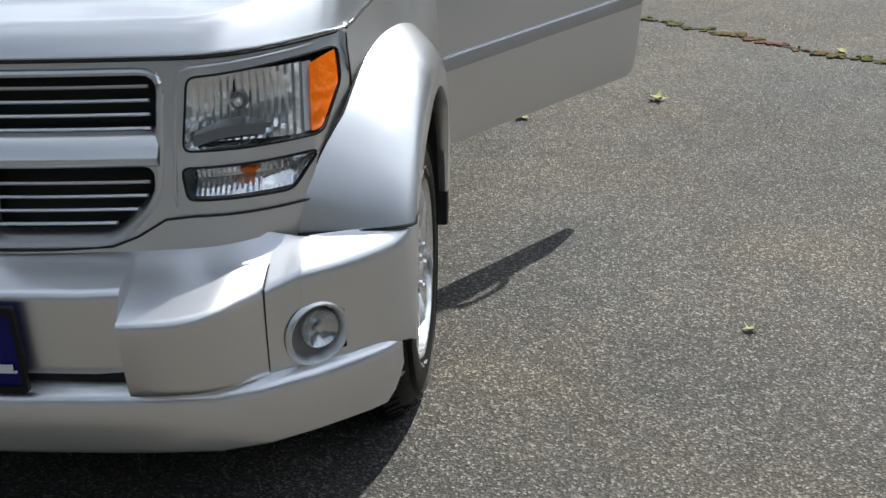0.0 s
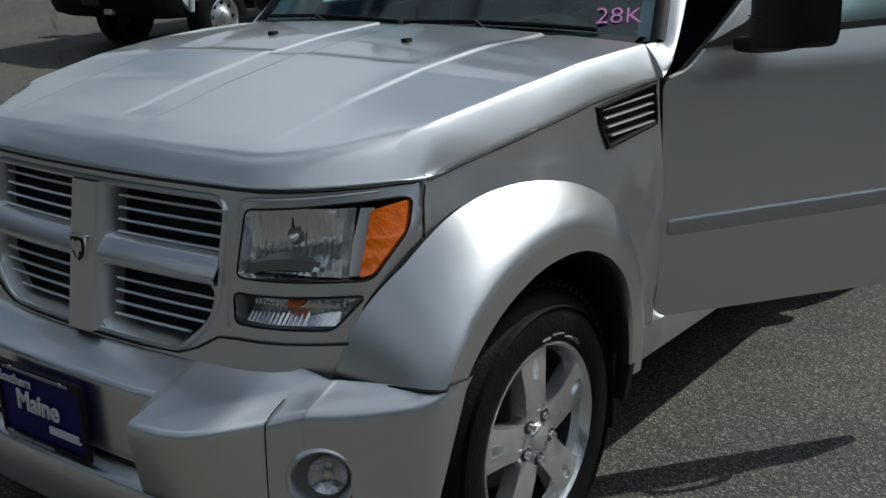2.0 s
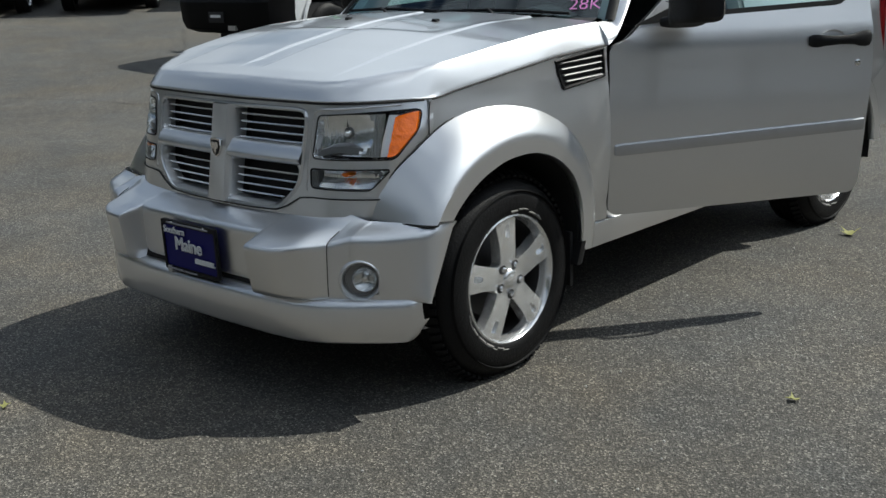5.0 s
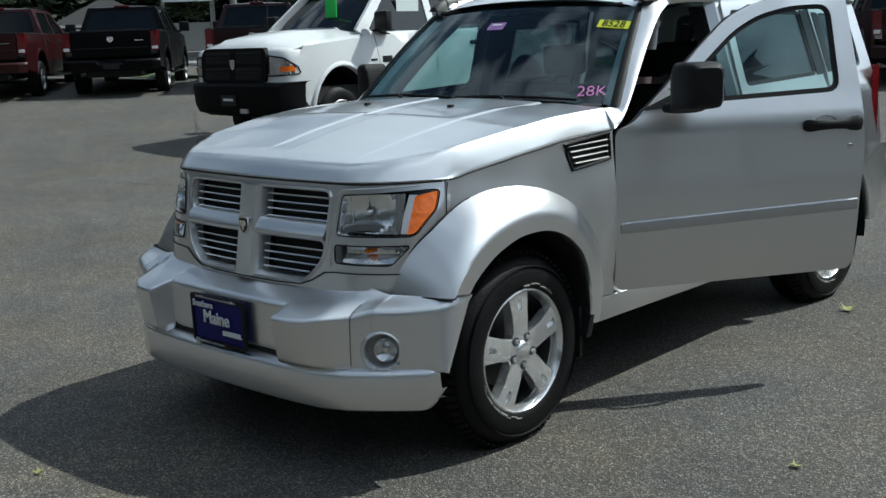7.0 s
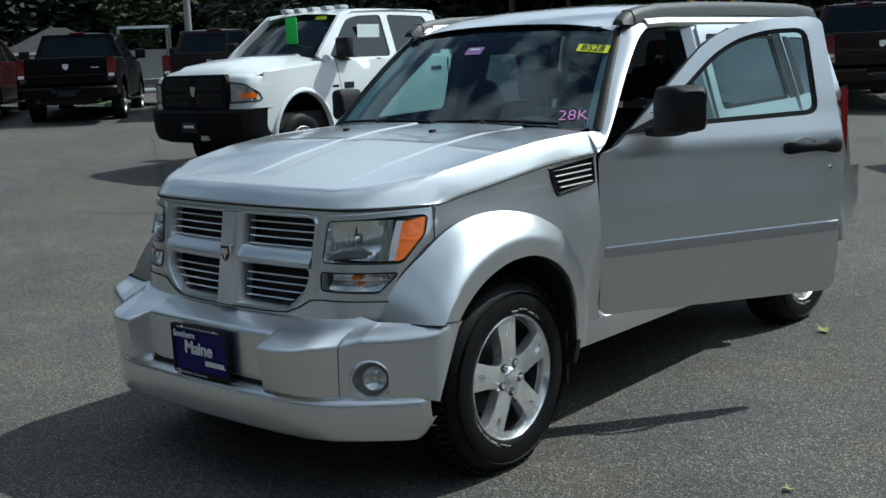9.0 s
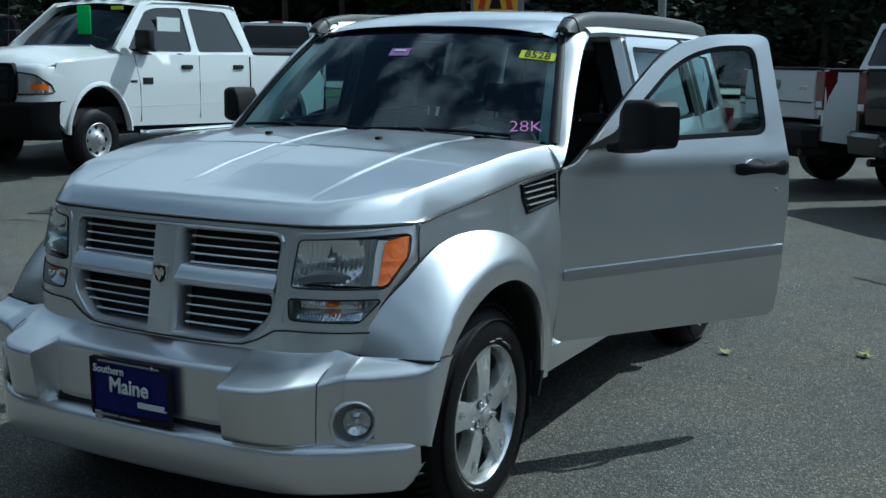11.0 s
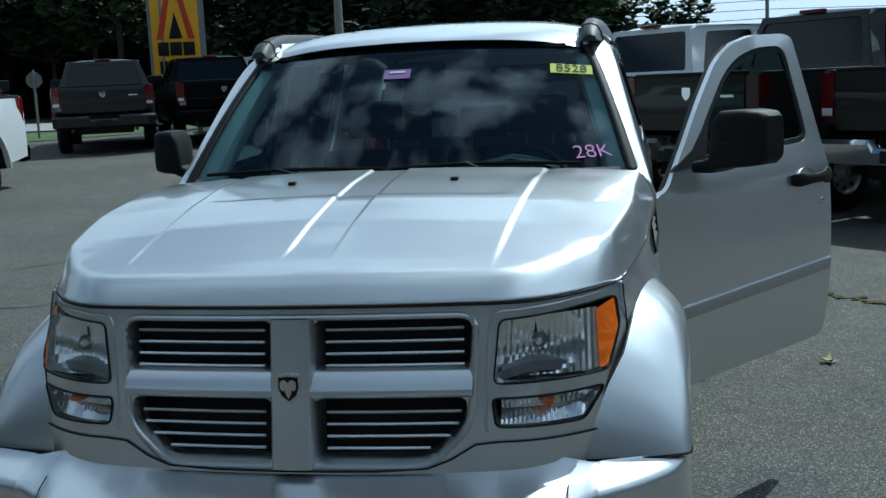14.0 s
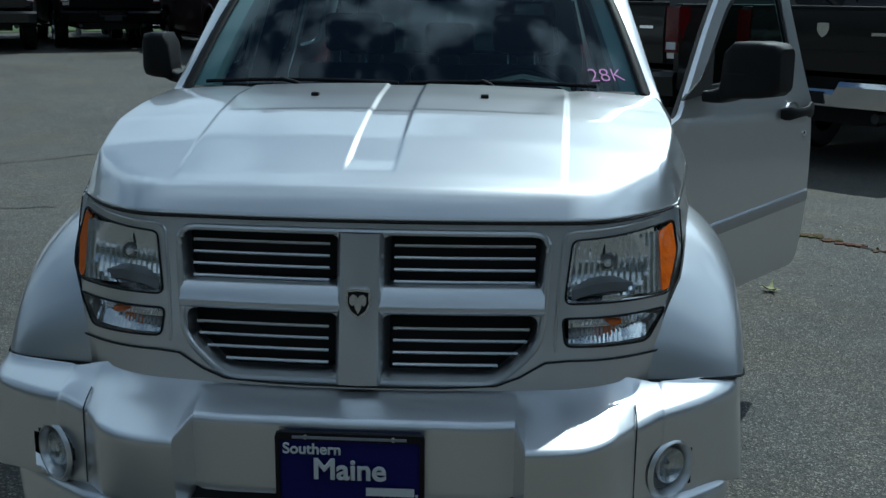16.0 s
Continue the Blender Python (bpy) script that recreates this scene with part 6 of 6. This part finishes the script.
pickup("white crew-cab pickup with a green tag in its windscreen", M_TWHITE, on_ground(-9.46, 7.14, 0.9) @ Matrix.Scale(1.035, 4), heavy=True, tag=True)
pickup("dark grey pickup seen from behind", M_TGREY, tail_to(-9.85, 18.8, -155))
pickup("black pickup parked beside a low house", M_TBLACK, tail_to(-17.8, 10.2, -130))
pickup("dark grey pickup with a bright shield on its tailgate", M_TGREY, tail_to(1.31, 9.78, 131), tall=0.12)
pickup("dark pickup with a chrome rear bumper", M_TBROWN, tail_to(3.22, 8.45, 132), chrome_bumper=True, tall=0.1)
pickup("white pickup with tall red tail lamps beside dark ones", M_TWHITE, tail_to(-0.45, 11.8, 132), tall=0.12)
pickup("black pickup near the yellow sign", M_TBLACK, tail_to(-7.85, 20.3, -151))
pickup("silver pickup with a bright shield on its tailgate", M_TSILVER, tail_to(-7.2, 23.0, -151), chrome_bumper=True)
pickup("dark red pickup parked in the back row", M_TMAROON, tail_to(-16.1, 12.6, -132))
pickup("bright red pickup at the end of the row", M_TRED, tail_to(-19.3, 8.0, -130))
pickup("white pickup in the back row", M_TWHITE, tail_to(-11.5, 16.0, -147))
pickup("dark red pickup between white ones", M_TMAROON, tail_to(-4.0, 18.5, -150), tall=0.08)


# ---- sign, house, road, woods ----
M_SIGNY = mat("sign_yellow", (0.85, 0.42, 0.01), 0.5, var=0.05)
M_SIGNR = mat("sign_red", (0.55, 0.05, 0.01), 0.5)
M_POLE = mat("grey_pole", (0.22, 0.22, 0.21), 0.7, var=0.2)
M_WALL = mat("house_siding", (0.05, 0.053, 0.055), 0.8, var=0.15, scale=2)
M_ROOF = mat("house_shingles", (0.032, 0.032, 0.033), 0.9, var=0.3, scale=4)
M_BARK = mat("bark", (0.055, 0.045, 0.035), 0.9, var=0.4, scale=8, bump=0.6, bscale=10)
M_CONC = mat("pale_road", (0.32, 0.32, 0.31), 0.85, var=0.15, scale=1)


def foliage(name, color):
    m = mat(name, color, 0.75)
    nt = m.node_tree
    b = nt.nodes["Principled BSDF"]
    g = nt.nodes.new("ShaderNodeNewGeometry")
    mx = nt.nodes.new("ShaderNodeMixRGB")
    mx.inputs["Color1"].default_value = (*[c * 0.45 for c in color], 1)
    mx.inputs["Color2"].default_value = (*[c * 1.6 for c in color], 1)
    nt.links.new(g.outputs["Random Per Island"], mx.inputs["Fac"])
    nt.links.new(mx.outputs["Color"], b.inputs["Base Color"])
    return m


M_LEAF = foliage("green_leaves", (0.028, 0.048, 0.013))
M_PINE = foliage("pine_needles", (0.015, 0.028, 0.011))


def camp_sign(x, y, turn):
    t = empty("roadside_sign", on_ground(x, y, turn) @ Matrix.Translation((0, 0, 0.15)), label="tall yellow roadside sign with red and black shapes on two posts", category="sign")
    part("panel", box(-0.62, 0.62, -0.06, 0.06, 1.35, 4.3, 0.01), M_SIGNY, t)
    part("edge_frame", sheet([(-0.70, 1.20), (0.78, 1.20), (0.78, 4.4), (-0.70, 4.4)], [[(-0.60, 1.38), (0.62, 1.38), (0.62, 4.3), (-0.60, 4.3)]], lambda a, b: (a, -0.045, b), (0, 0.10, 0), 0.3), M_POLE, t)
    for s in (1, -1):
        part("red_stroke", sheet([(s * a, b) for a, b in ((0.50, 2.34), (0.33, 2.34), (0.08, 3.5), (0.22, 3.5))], [], lambda a, b: (a, -0.066, b), (0, 0.01, 0), 0.3), M_SIGNR, t)
    part("black_tent", sheet([(-0.18, 2.36), (0.18, 2.36), (0.0, 3.05)], [], lambda a, b: (a, -0.067, b), (0, 0.01, 0), 0.3), M_BLACK, t)
    for x0, x1 in ((-0.48, -0.20), (-0.16, 0.14), (0.18, 0.48)):
        part("black_block", box(x0, x1, -0.07, -0.06, 1.92, 2.27, 0.02), M_BLACK, t)
    for i in range(8):
        part("dark_bar", box(-0.46 + i * 0.118, -0.375 + i * 0.118, -0.07, -0.06, 1.44, 1.78, 0.004), M_BLACK, t)
    part("post", tube([(-0.35, 0.02, -0.3), (-0.35, 0.02, 4.9)], 0.09, 10), M_POLE, t)
    part("post", tube([(0.45, 0.06, -0.3), (0.45, 0.06, 4.9)], 0.07, 10), M_POLE, t)


camp_sign(-11.4, 26.3, 22)


def road_sign(x, y, turn):
    t = empty("stop_sign", on_ground(x, y, turn), label="bare metal back of an octagonal road sign on a post", category="sign")
    oct8 = [(0.22 * math.cos(radians(22.5 + 45 * k)), 1.58 + 0.22 * math.sin(radians(22.5 + 45 * k))) for k in range(8)]
    part("plate", sheet(oct8, [], lambda a, b: (a, 0.03, b), (0, 0.004, 0), 0.3), M_POLE, t)
    part("post", box(-0.03, 0.03, -0.02, 0.028, -0.3, 1.85, 0.004), M_POLE, t)


road_sign(-15.0, 25.2, 20)


def utility_pole(x, y, h, r=0.13):
    t = empty("utility_pole", on_ground(x, y, 0), label="weathered grey wooden utility pole", category="pole")
    part("shaft", tube([(0, 0, -0.5), (0, 0, h)], [r * 1.2, r * 0.8], 10), M_POLE, t)
    part("crossarm", box(-1.2, 1.2, -0.06, 0.06, h - 0.9, h - 0.75, 0.01), M_POLE, t)
    return t


utility_pole(9.2, 77.3, 9.5)
utility_pole(-8.7, 33.0, 9.0)
utility_pole(-32.0, 24.0, 9.0)
for k, (z0, sag) in enumerate(((6.5, 0.25), (5.9, 0.3), (5.3, 0.25), (4.7, 0.35), (4.2, 0.3))):
    pts = [(-40.8 + 5 * i, 77.3 + 0.03 * (k - 2), z0 - sag * math.sin(math.pi * ((i * 5) % 50) / 50) - 0.012 * (5 * i - 50)) for i in range(25)]
    tagged(part("power_line", tube(pts, 0.022, 5), M_GAP), "black overhead power line", "cable", group="power lines")


def house(x, y, turn):
    t = empty("house", on_ground(x, y, turn), label="low grey house with a gabled roof among trees", category="house")
    part("wall", box(-3.0, 3.0, -2.6, 2.6, 0, 2.2), M_WALL, t)
    eave = [(-3.4, -3.0), (3.4, -3.0), (3.4, 3.0), (-3.4, 3.0)]
    ridge = [(-0.5, 0.0), (0.5, 0.0), (0.5, 0.0), (-0.5, 0.0)]
    rf = [[(x, y, 2.1) for x, y in eave], [(x, y, 2.22) for x, y in eave], [(x, y, 3.75) for x, y in ridge]]
    part("roof", loft(rf, True, True), M_ROOF, t, smooth=15)
    part("fascia_board", loft([[(x * 1.004, y * 1.004, 2.08) for x, y in eave], [(x * 1.004, y * 1.004, 2.24) for x, y in eave]], True), M_WHITE, t)
    for x in (-1.7, 0.0, 1.7):
        w = part("window", box(x - 0.4, x + 0.4, -2.66, -2.6, 0.8, 1.9), M_DKGLASS, t)
        part("window_frame", sheet([(x - 0.48, 0.72), (x + 0.48, 0.72), (x + 0.48, 1.98), (x - 0.48, 1.98)], [[(x - 0.38, 0.82), (x + 0.38, 0.82), (x + 0.38, 1.88), (x - 0.38, 1.88)]], lambda a, b: (a, -2.68, b), (0, 0.06, 0), 0.4), M_WHITE, w)


house(-61.0, 35.7, 60)


def box_trailer(x, y, turn):
    t = empty("stake_trailer", on_ground(x, y, turn), label="pale utility trailer with an upright frame", category="trailer")
    part("bed", box(-0.65, 0.65, 0, 2.4, 0.55, 0.7), M_POLE, t)
    for px in (-0.65, 0.65):
        for py in (0.0, 2.4):
            part("post", box(px - 0.03, px + 0.03, py - 0.03, py + 0.03, 0.6, 2.05), M_POLE, t)
        part("side_rail", box(px - 0.025, px + 0.025, 0, 2.4, 2.0, 2.06), M_POLE, t)
    part("rail", box(-0.65, 0.65, -0.03, 0.03, 2.0, 2.07), M_WHITE, t)
    part("headboard", box(-0.6, 0.6, 2.35, 2.4, 0.7, 1.5), M_POLE, t)
    for px in (-0.7, 0.7):
        w = revolve([(0.0, 0.0), (0.2, 0.01), (0.33, 0.0), (0.33, -0.18), (0.0, -0.18)], 20)
        bmesh.ops.translate(w, verts=w.verts, vec=(px + 0.09, 1.6, 0.33))
        part("wheel", w, M_RUBBER, t)


box_trailer(-21.6, 14.8, 56)

# pale road and grass verge far behind
rd = part("road", loft([[(-70, 20 + 0.0, ground_z(-40, 20) + 0.03), (-60, 30, ground_z(-40, 30) + 0.03)], [(-14, 30.5, ground_z(-14, 30.5) + 0.05), (-14, 38, ground_z(-14, 38) + 0.05)], [(-5, 31, 0.40 * 1.0 + ground_z(-5, 31) * 0.6), (-5, 38, 0.4 + ground_z(-5, 38) * 0.6)], [(60, 36, 0.1), (60, 44, 0.1)]]), M_CONC)
tagged(rd, "pale grey road behind the car park", "road", kind="structure")


verge = [(-36.0, -1.1), (-29.4, 6.8), (-23.0, 14.5), (-16.6, 22.2), (-12.0, 27.6), (-8.0, 29.3)]
gv = part("grass_verge", loft([[(x - 0.766 * d, y + 0.643 * d, ground_z(x - 0.766 * d, y + 0.643 * d) + 0.02 + 0.03 * (0 < d < 3.8)) for d in (0.0, 0.4, 1.4, 2.6, 3.7, 4.0)] for x, y in dense(verge, 1.2)[:-34]]), M_GRASS)
tagged(gv, "mown green grass verge behind the parked trucks", "grass", kind="structure")


def leaf_cloud(rng, centre, radii, count, size, seed_gap=0.25):
    """Many small bent leaf clumps in an uneven crown; returns verts and faces."""
    verts, faces = [], []
    for _ in range(count):
        while True:
            p = Vector((rng.uniform(-1, 1), rng.uniform(-1, 1), rng.uniform(-1, 1)))
            if 0.25 < p.length < 1 and noise.noise(p * 2.3 + Vector(centre)) > -seed_gap:
                break
        q = Vector((centre[0] + p.x * radii[0], centre[1] + p.y * radii[1], centre[2] + p.z * radii[2]))
        s = size * rng.uniform(0.6, 1.4)
        a, b = rng.uniform(0, 6.28), rng.uniform(-0.9, 0.9)
        e1 = Vector((math.cos(a), math.sin(a), b * 0.5)).normalized()
        e2 = e1.cross(Vector((rng.uniform(-1, 1), rng.uniform(-1, 1), 1))).normalized()
        n = len(verts)
        verts += [q - e1 * s, q - e2 * s * 0.6, q + e1 * s * 0.9 + e2.cross(e1) * s * 0.4, q + e2 * s * 0.6]
        faces += [(n, n + 1, n + 2), (n, n + 2, n + 3)]
    return verts, faces


def tree(x, y, h, spread, rng, pine=False, count=900, size=0.35):
    t = empty("pine_tree" if pine else "broadleaf_tree", on_ground(x, y, rng.uniform(0, 360)), label="tall dark pine, at the edge of the woods or added out of view" if pine else "leafy green broadleaf tree, at the lot's edge or added out of view", category="tree", group="trees")
    r = 0.022 * h
    part("trunk", tube([(0, 0, -0.3), (0.05 * h * 0.1, 0, h * 0.4), (0, 0.02 * h, h * 0.93)], [r, r * 0.7, r * 0.15], 8), M_BARK, t)
    vs, fs = [], []
    if pine:
        for k in range(14):
            z = h * (0.22 + 0.75 * k / 13)
            rad = spread * (1.05 - 0.92 * k / 13) * rng.uniform(0.75, 1.15)
            for j in range(6):
                a = rng.uniform(0, 6.28)
                v, f = leaf_cloud(rng, (math.cos(a) * rad * 0.55, math.sin(a) * rad * 0.55, z - 0.1 * rad), (rad * 0.5, rad * 0.5, 0.35 + 0.1 * rad), max(4, count // 84), size)
                fs += [tuple(i + len(vs) for i in g) for g in f]
                vs += v
    else:
        limbs = []
        for k in range(7):
            a, z = k * 0.9 + rng.uniform(-0.3, 0.3), h * rng.uniform(0.45, 0.88)
            c = (math.cos(a) * spread * 0.5, math.sin(a) * spread * 0.5, z)
            limbs.append(c)
            part("limb", tube([(0, 0, h * 0.35 + k * 0.03 * h), (c[0] * 0.5, c[1] * 0.5, (h * 0.4 + z) / 2 + 0.3), c], [r * 0.45, r * 0.3, r * 0.1], 6), M_BARK, t)
            v, f = leaf_cloud(rng, c, (spread * 0.5, spread * 0.5, h * 0.17), count // 7, size)
            fs += [tuple(i + len(vs) for i in g) for g in f]
            vs += v
    me = bpy.data.meshes.new("crown")
    me.from_pydata([tuple(v) for v in vs], [], fs)
    crown = new("crown", me)
    crown.parent = t
    me.materials.append(M_PINE if pine else M_LEAF)
    return t


rng = random.Random(7)
for i in range(34):
    a = i / 33
    x = -52 + 74 * a + rng.uniform(-2, 2)
    y = 33 + 12 * math.sin(a * 3.1) + rng.uniform(-2, 3) if x > -30 else 22 + (x + 52) * 0.5 + rng.uniform(-3, 3)
    if -1 < x < 30:
        continue
    if 144 < math.degrees(math.atan2(y + 2.4, x - 3.6)) < 154:
        continue
    tree(x, y, rng.uniform(7, 10.5), rng.uniform(2.4, 3.6), rng, pine=rng.random() < 0.55, count=1900, size=0.26)
for x, y, h, sp in ((2.6, 58, 5.4, 1.9), (-0.6, 57, 5.8, 2.0), (-5.0, 52, 7.5, 3.0), (-9.5, 50, 8.5, 3.2), (18.0, 66, 6.0, 3.0), (26.0, 60, 7.0, 3.0)):
    tree(x, y, h, sp, rng, count=700, size=0.28)
for i in range(12):
    tree((-78 if i in (5, 6, 7, 8) else -60) + rng.uniform(-4, 4), -10 + 6 * i + rng.uniform(-2, 2), rng.uniform(8, 11), 3.4, rng, pine=i % 2 == 0, count=1500, size=0.30)
# unseen ring of added trees, darkens what the SUV's front and door reflect
for i in range(38):
    a, d = radians(195 + 6.0 * i), 24 + 3 * (i % 2) + rng.uniform(-1, 1)
    tall = rng.uniform(10, 12.5) if i < 27 else rng.uniform(8.5, 11)
    tree(d * math.cos(a), d * math.sin(a), tall, 4.2, rng, pine=i % 3 == 0, count=900, size=0.7)


def far_woods():
    vs, fs = [], []
    r2 = random.Random(3)
    for i in range(150):
        a = radians(55 + 150 * i / 149)
        d = (90 if 140 < 55 + 150 * i / 149 < 158 else 62) + r2.uniform(-5, 8)
        low = 55 + 150 * i / 149 < 92
        h = r2.uniform(1.4, 2.5) if low else r2.uniform(9, 13)
        c = (d * math.cos(a), d * math.sin(a), h * 0.5)
        v, f = leaf_cloud(r2, c, (3.0, 3.0, h * 0.6), 1500 if not low else 500, 0.5, 0.7)
        fs += [tuple(k + len(vs) for k in g) for g in f]
        vs += v
    me = bpy.data.meshes.new("far_woods")
    me.from_pydata([tuple(v) for v in vs], [], fs)
    me.materials.append(M_PINE)
    tagged(new("far_woods", me), "dark dense woods behind the lot", "woods", kind="stuff")


far_woods()

# ---- ground details ----
M_CRACK = mat("crack_dirt", (0.022, 0.021, 0.018), 0.95, var=0.4, scale=30)
M_MOSS = mat("moss", (0.075, 0.075, 0.015), 0.95, var=0.5, scale=40, bump=0.8, bscale=90)
M_RUST = mat("dead_moss", (0.13, 0.055, 0.03), 0.95, var=0.5, scale=40, bump=0.8, bscale=90)
M_DRYLEAF = mat("yellow_leaf", (0.27, 0.27, 0.09), 0.7, var=0.25, scale=60)
M_IRON = mat("cast_iron", (0.05, 0.045, 0.04), 0.7, var=0.3)


def crack(p0, p1, width, seed, wobble=0.05):
    r = random.Random(seed)
    n = max(4, int(math.dist(p0, p1) / 0.12))
    d = (Vector((*p1, 0)) - Vector((*p0, 0))).normalized()
    side = Vector((-d.y, d.x, 0))
    rows, off = [], 0
    for i in range(n + 1):
        off = off * 0.8 + r.uniform(-wobble, wobble)
        c = Vector((*p0, 0)).lerp(Vector((*p1, 0)), i / n) + side * off
        w = width * r.uniform(0.5, 1.3)
        z = ground_z(c.x, c.y) + 0.004
        rows.append([(c.x - side.x * w, c.y - side.y * w, z), (c.x, c.y, z + 0.001), (c.x + side.x * w, c.y + side.y * w, z)])
    return tagged(part("pavement_crack", loft(rows), M_CRACK), "dark open crack in the asphalt", "crack", kind="structure"), rows


for p0, p1, w, sd in (((1.4, 6.0), (4.6, 3.0), 0.022, 1), ((-5.4, 6.5), (-3.0, 9.0), 0.012, 2), ((-10.5, 3.6), (-3.0, 5.6), 0.010, 4), ((-14, 9.5), (-6, 4.4), 0.009, 5)):
    ob, rows = crack(p0, p1, w, sd)
    if sd == 1:
        r3 = random.Random(5)
        for mt, lo, hi, cnt in ((M_MOSS, 0.12, 0.36, 60), (M_RUST, 0.28, 0.50, 50), (M_MOSS, 0.42, 0.62, 55)):
            bm = bmesh.new()
            for _ in range(cnt):
                row = rows[int((lo + (hi - lo) * r3.random()) * (len(rows) - 1))]
                c = Vector(row[1]) + Vector((r3.uniform(-0.05, 0.05), r3.uniform(-0.05, 0.05), 0))
                bmesh.ops.create_icosphere(bm, subdivisions=1, radius=1, matrix=Matrix.Translation(c) @ Matrix.Diagonal((r3.uniform(0.01, 0.035), r3.uniform(0.01, 0.03), r3.uniform(0.005, 0.016), 1)))
            tagged(part("moss", bm, mt), "low moss growing along the crack", "moss", kind="stuff")


def leaf(x, y, size, turn, label="small yellow-green leaf lying on the asphalt"):
    out = []
    for k in range(15):
        a = math.pi * 2 * k / 15
        r = size * (1.0 if k % 3 == 0 else 0.45)
        out.append((r * math.cos(a), r * math.sin(a)))
    bm = sheet(out, [], lambda u, v: (u, v, 0.012 + 1.2 * u * u / size * 0.5 + 0.004 * math.sin(v / size * 3)), (0, 0, -0.0015), size * 0.5)
    bmesh.ops.transform(bm, matrix=pose(x, y, ground_z(x, y), 0, 0, turn), verts=bm.verts)
    tagged(part("fallen_leaf", bm, M_DRYLEAF), label, "leaf", group="fallen leaves")


for x, y, sz, tn in ((1.10, 3.315, 0.055, 20), (1.766, 3.63, 0.065, 70), (1.84, 1.16, 0.028, 130), (2.9, 4.65, 0.05, 10), (1.9, -0.1, 0.02, 60), (-0.35, -0.62, 0.025, 15)):
    leaf(x, y, sz, tn)

# small bright grit on the tarmac
rs = random.Random(11)
bm = bmesh.new()
for _ in range(420):
    x, y = rs.uniform(0.9, 4.5), rs.uniform(-1.2, 5.5)
    r = rs.uniform(0.002, 0.006)
    bmesh.ops.create_icosphere(bm, subdivisions=1, radius=r, matrix=Matrix.Translation((x, y, ground_z(x, y) + r * 0.4)))
tagged(part("grit", bm, mat("pale_grit", (0.45, 0.44, 0.42), 0.6, var=0.3)), "pale loose grit on the asphalt", "grit", kind="stuff")


def drain(x, y, turn):
    t = empty("storm_drain", on_ground(x, y, turn), label="sunken cast-iron storm drain grate", category="drain")
    part("rim", sheet([(-0.45, -0.35), (0.45, -0.35), (0.45, 0.35), (-0.45, 0.35)], [[(-0.40, -0.30), (0.40, -0.30), (0.40, 0.30), (-0.40, 0.30)]], lambda a, b: (a, b, 0.010), (0, 0, -0.02), 0.2), M_IRON, t)
    part("pit", box(-0.40, 0.40, -0.30, 0.30, 0.002, 0.005), M_DARK, t)
    for i in range(9):
        part("bar", box(-0.38 + i * 0.0925, -0.34 + i * 0.0925, -0.30, 0.30, 0.004, 0.014), M_IRON, t)


drain(-6.0, 5.62, 20)
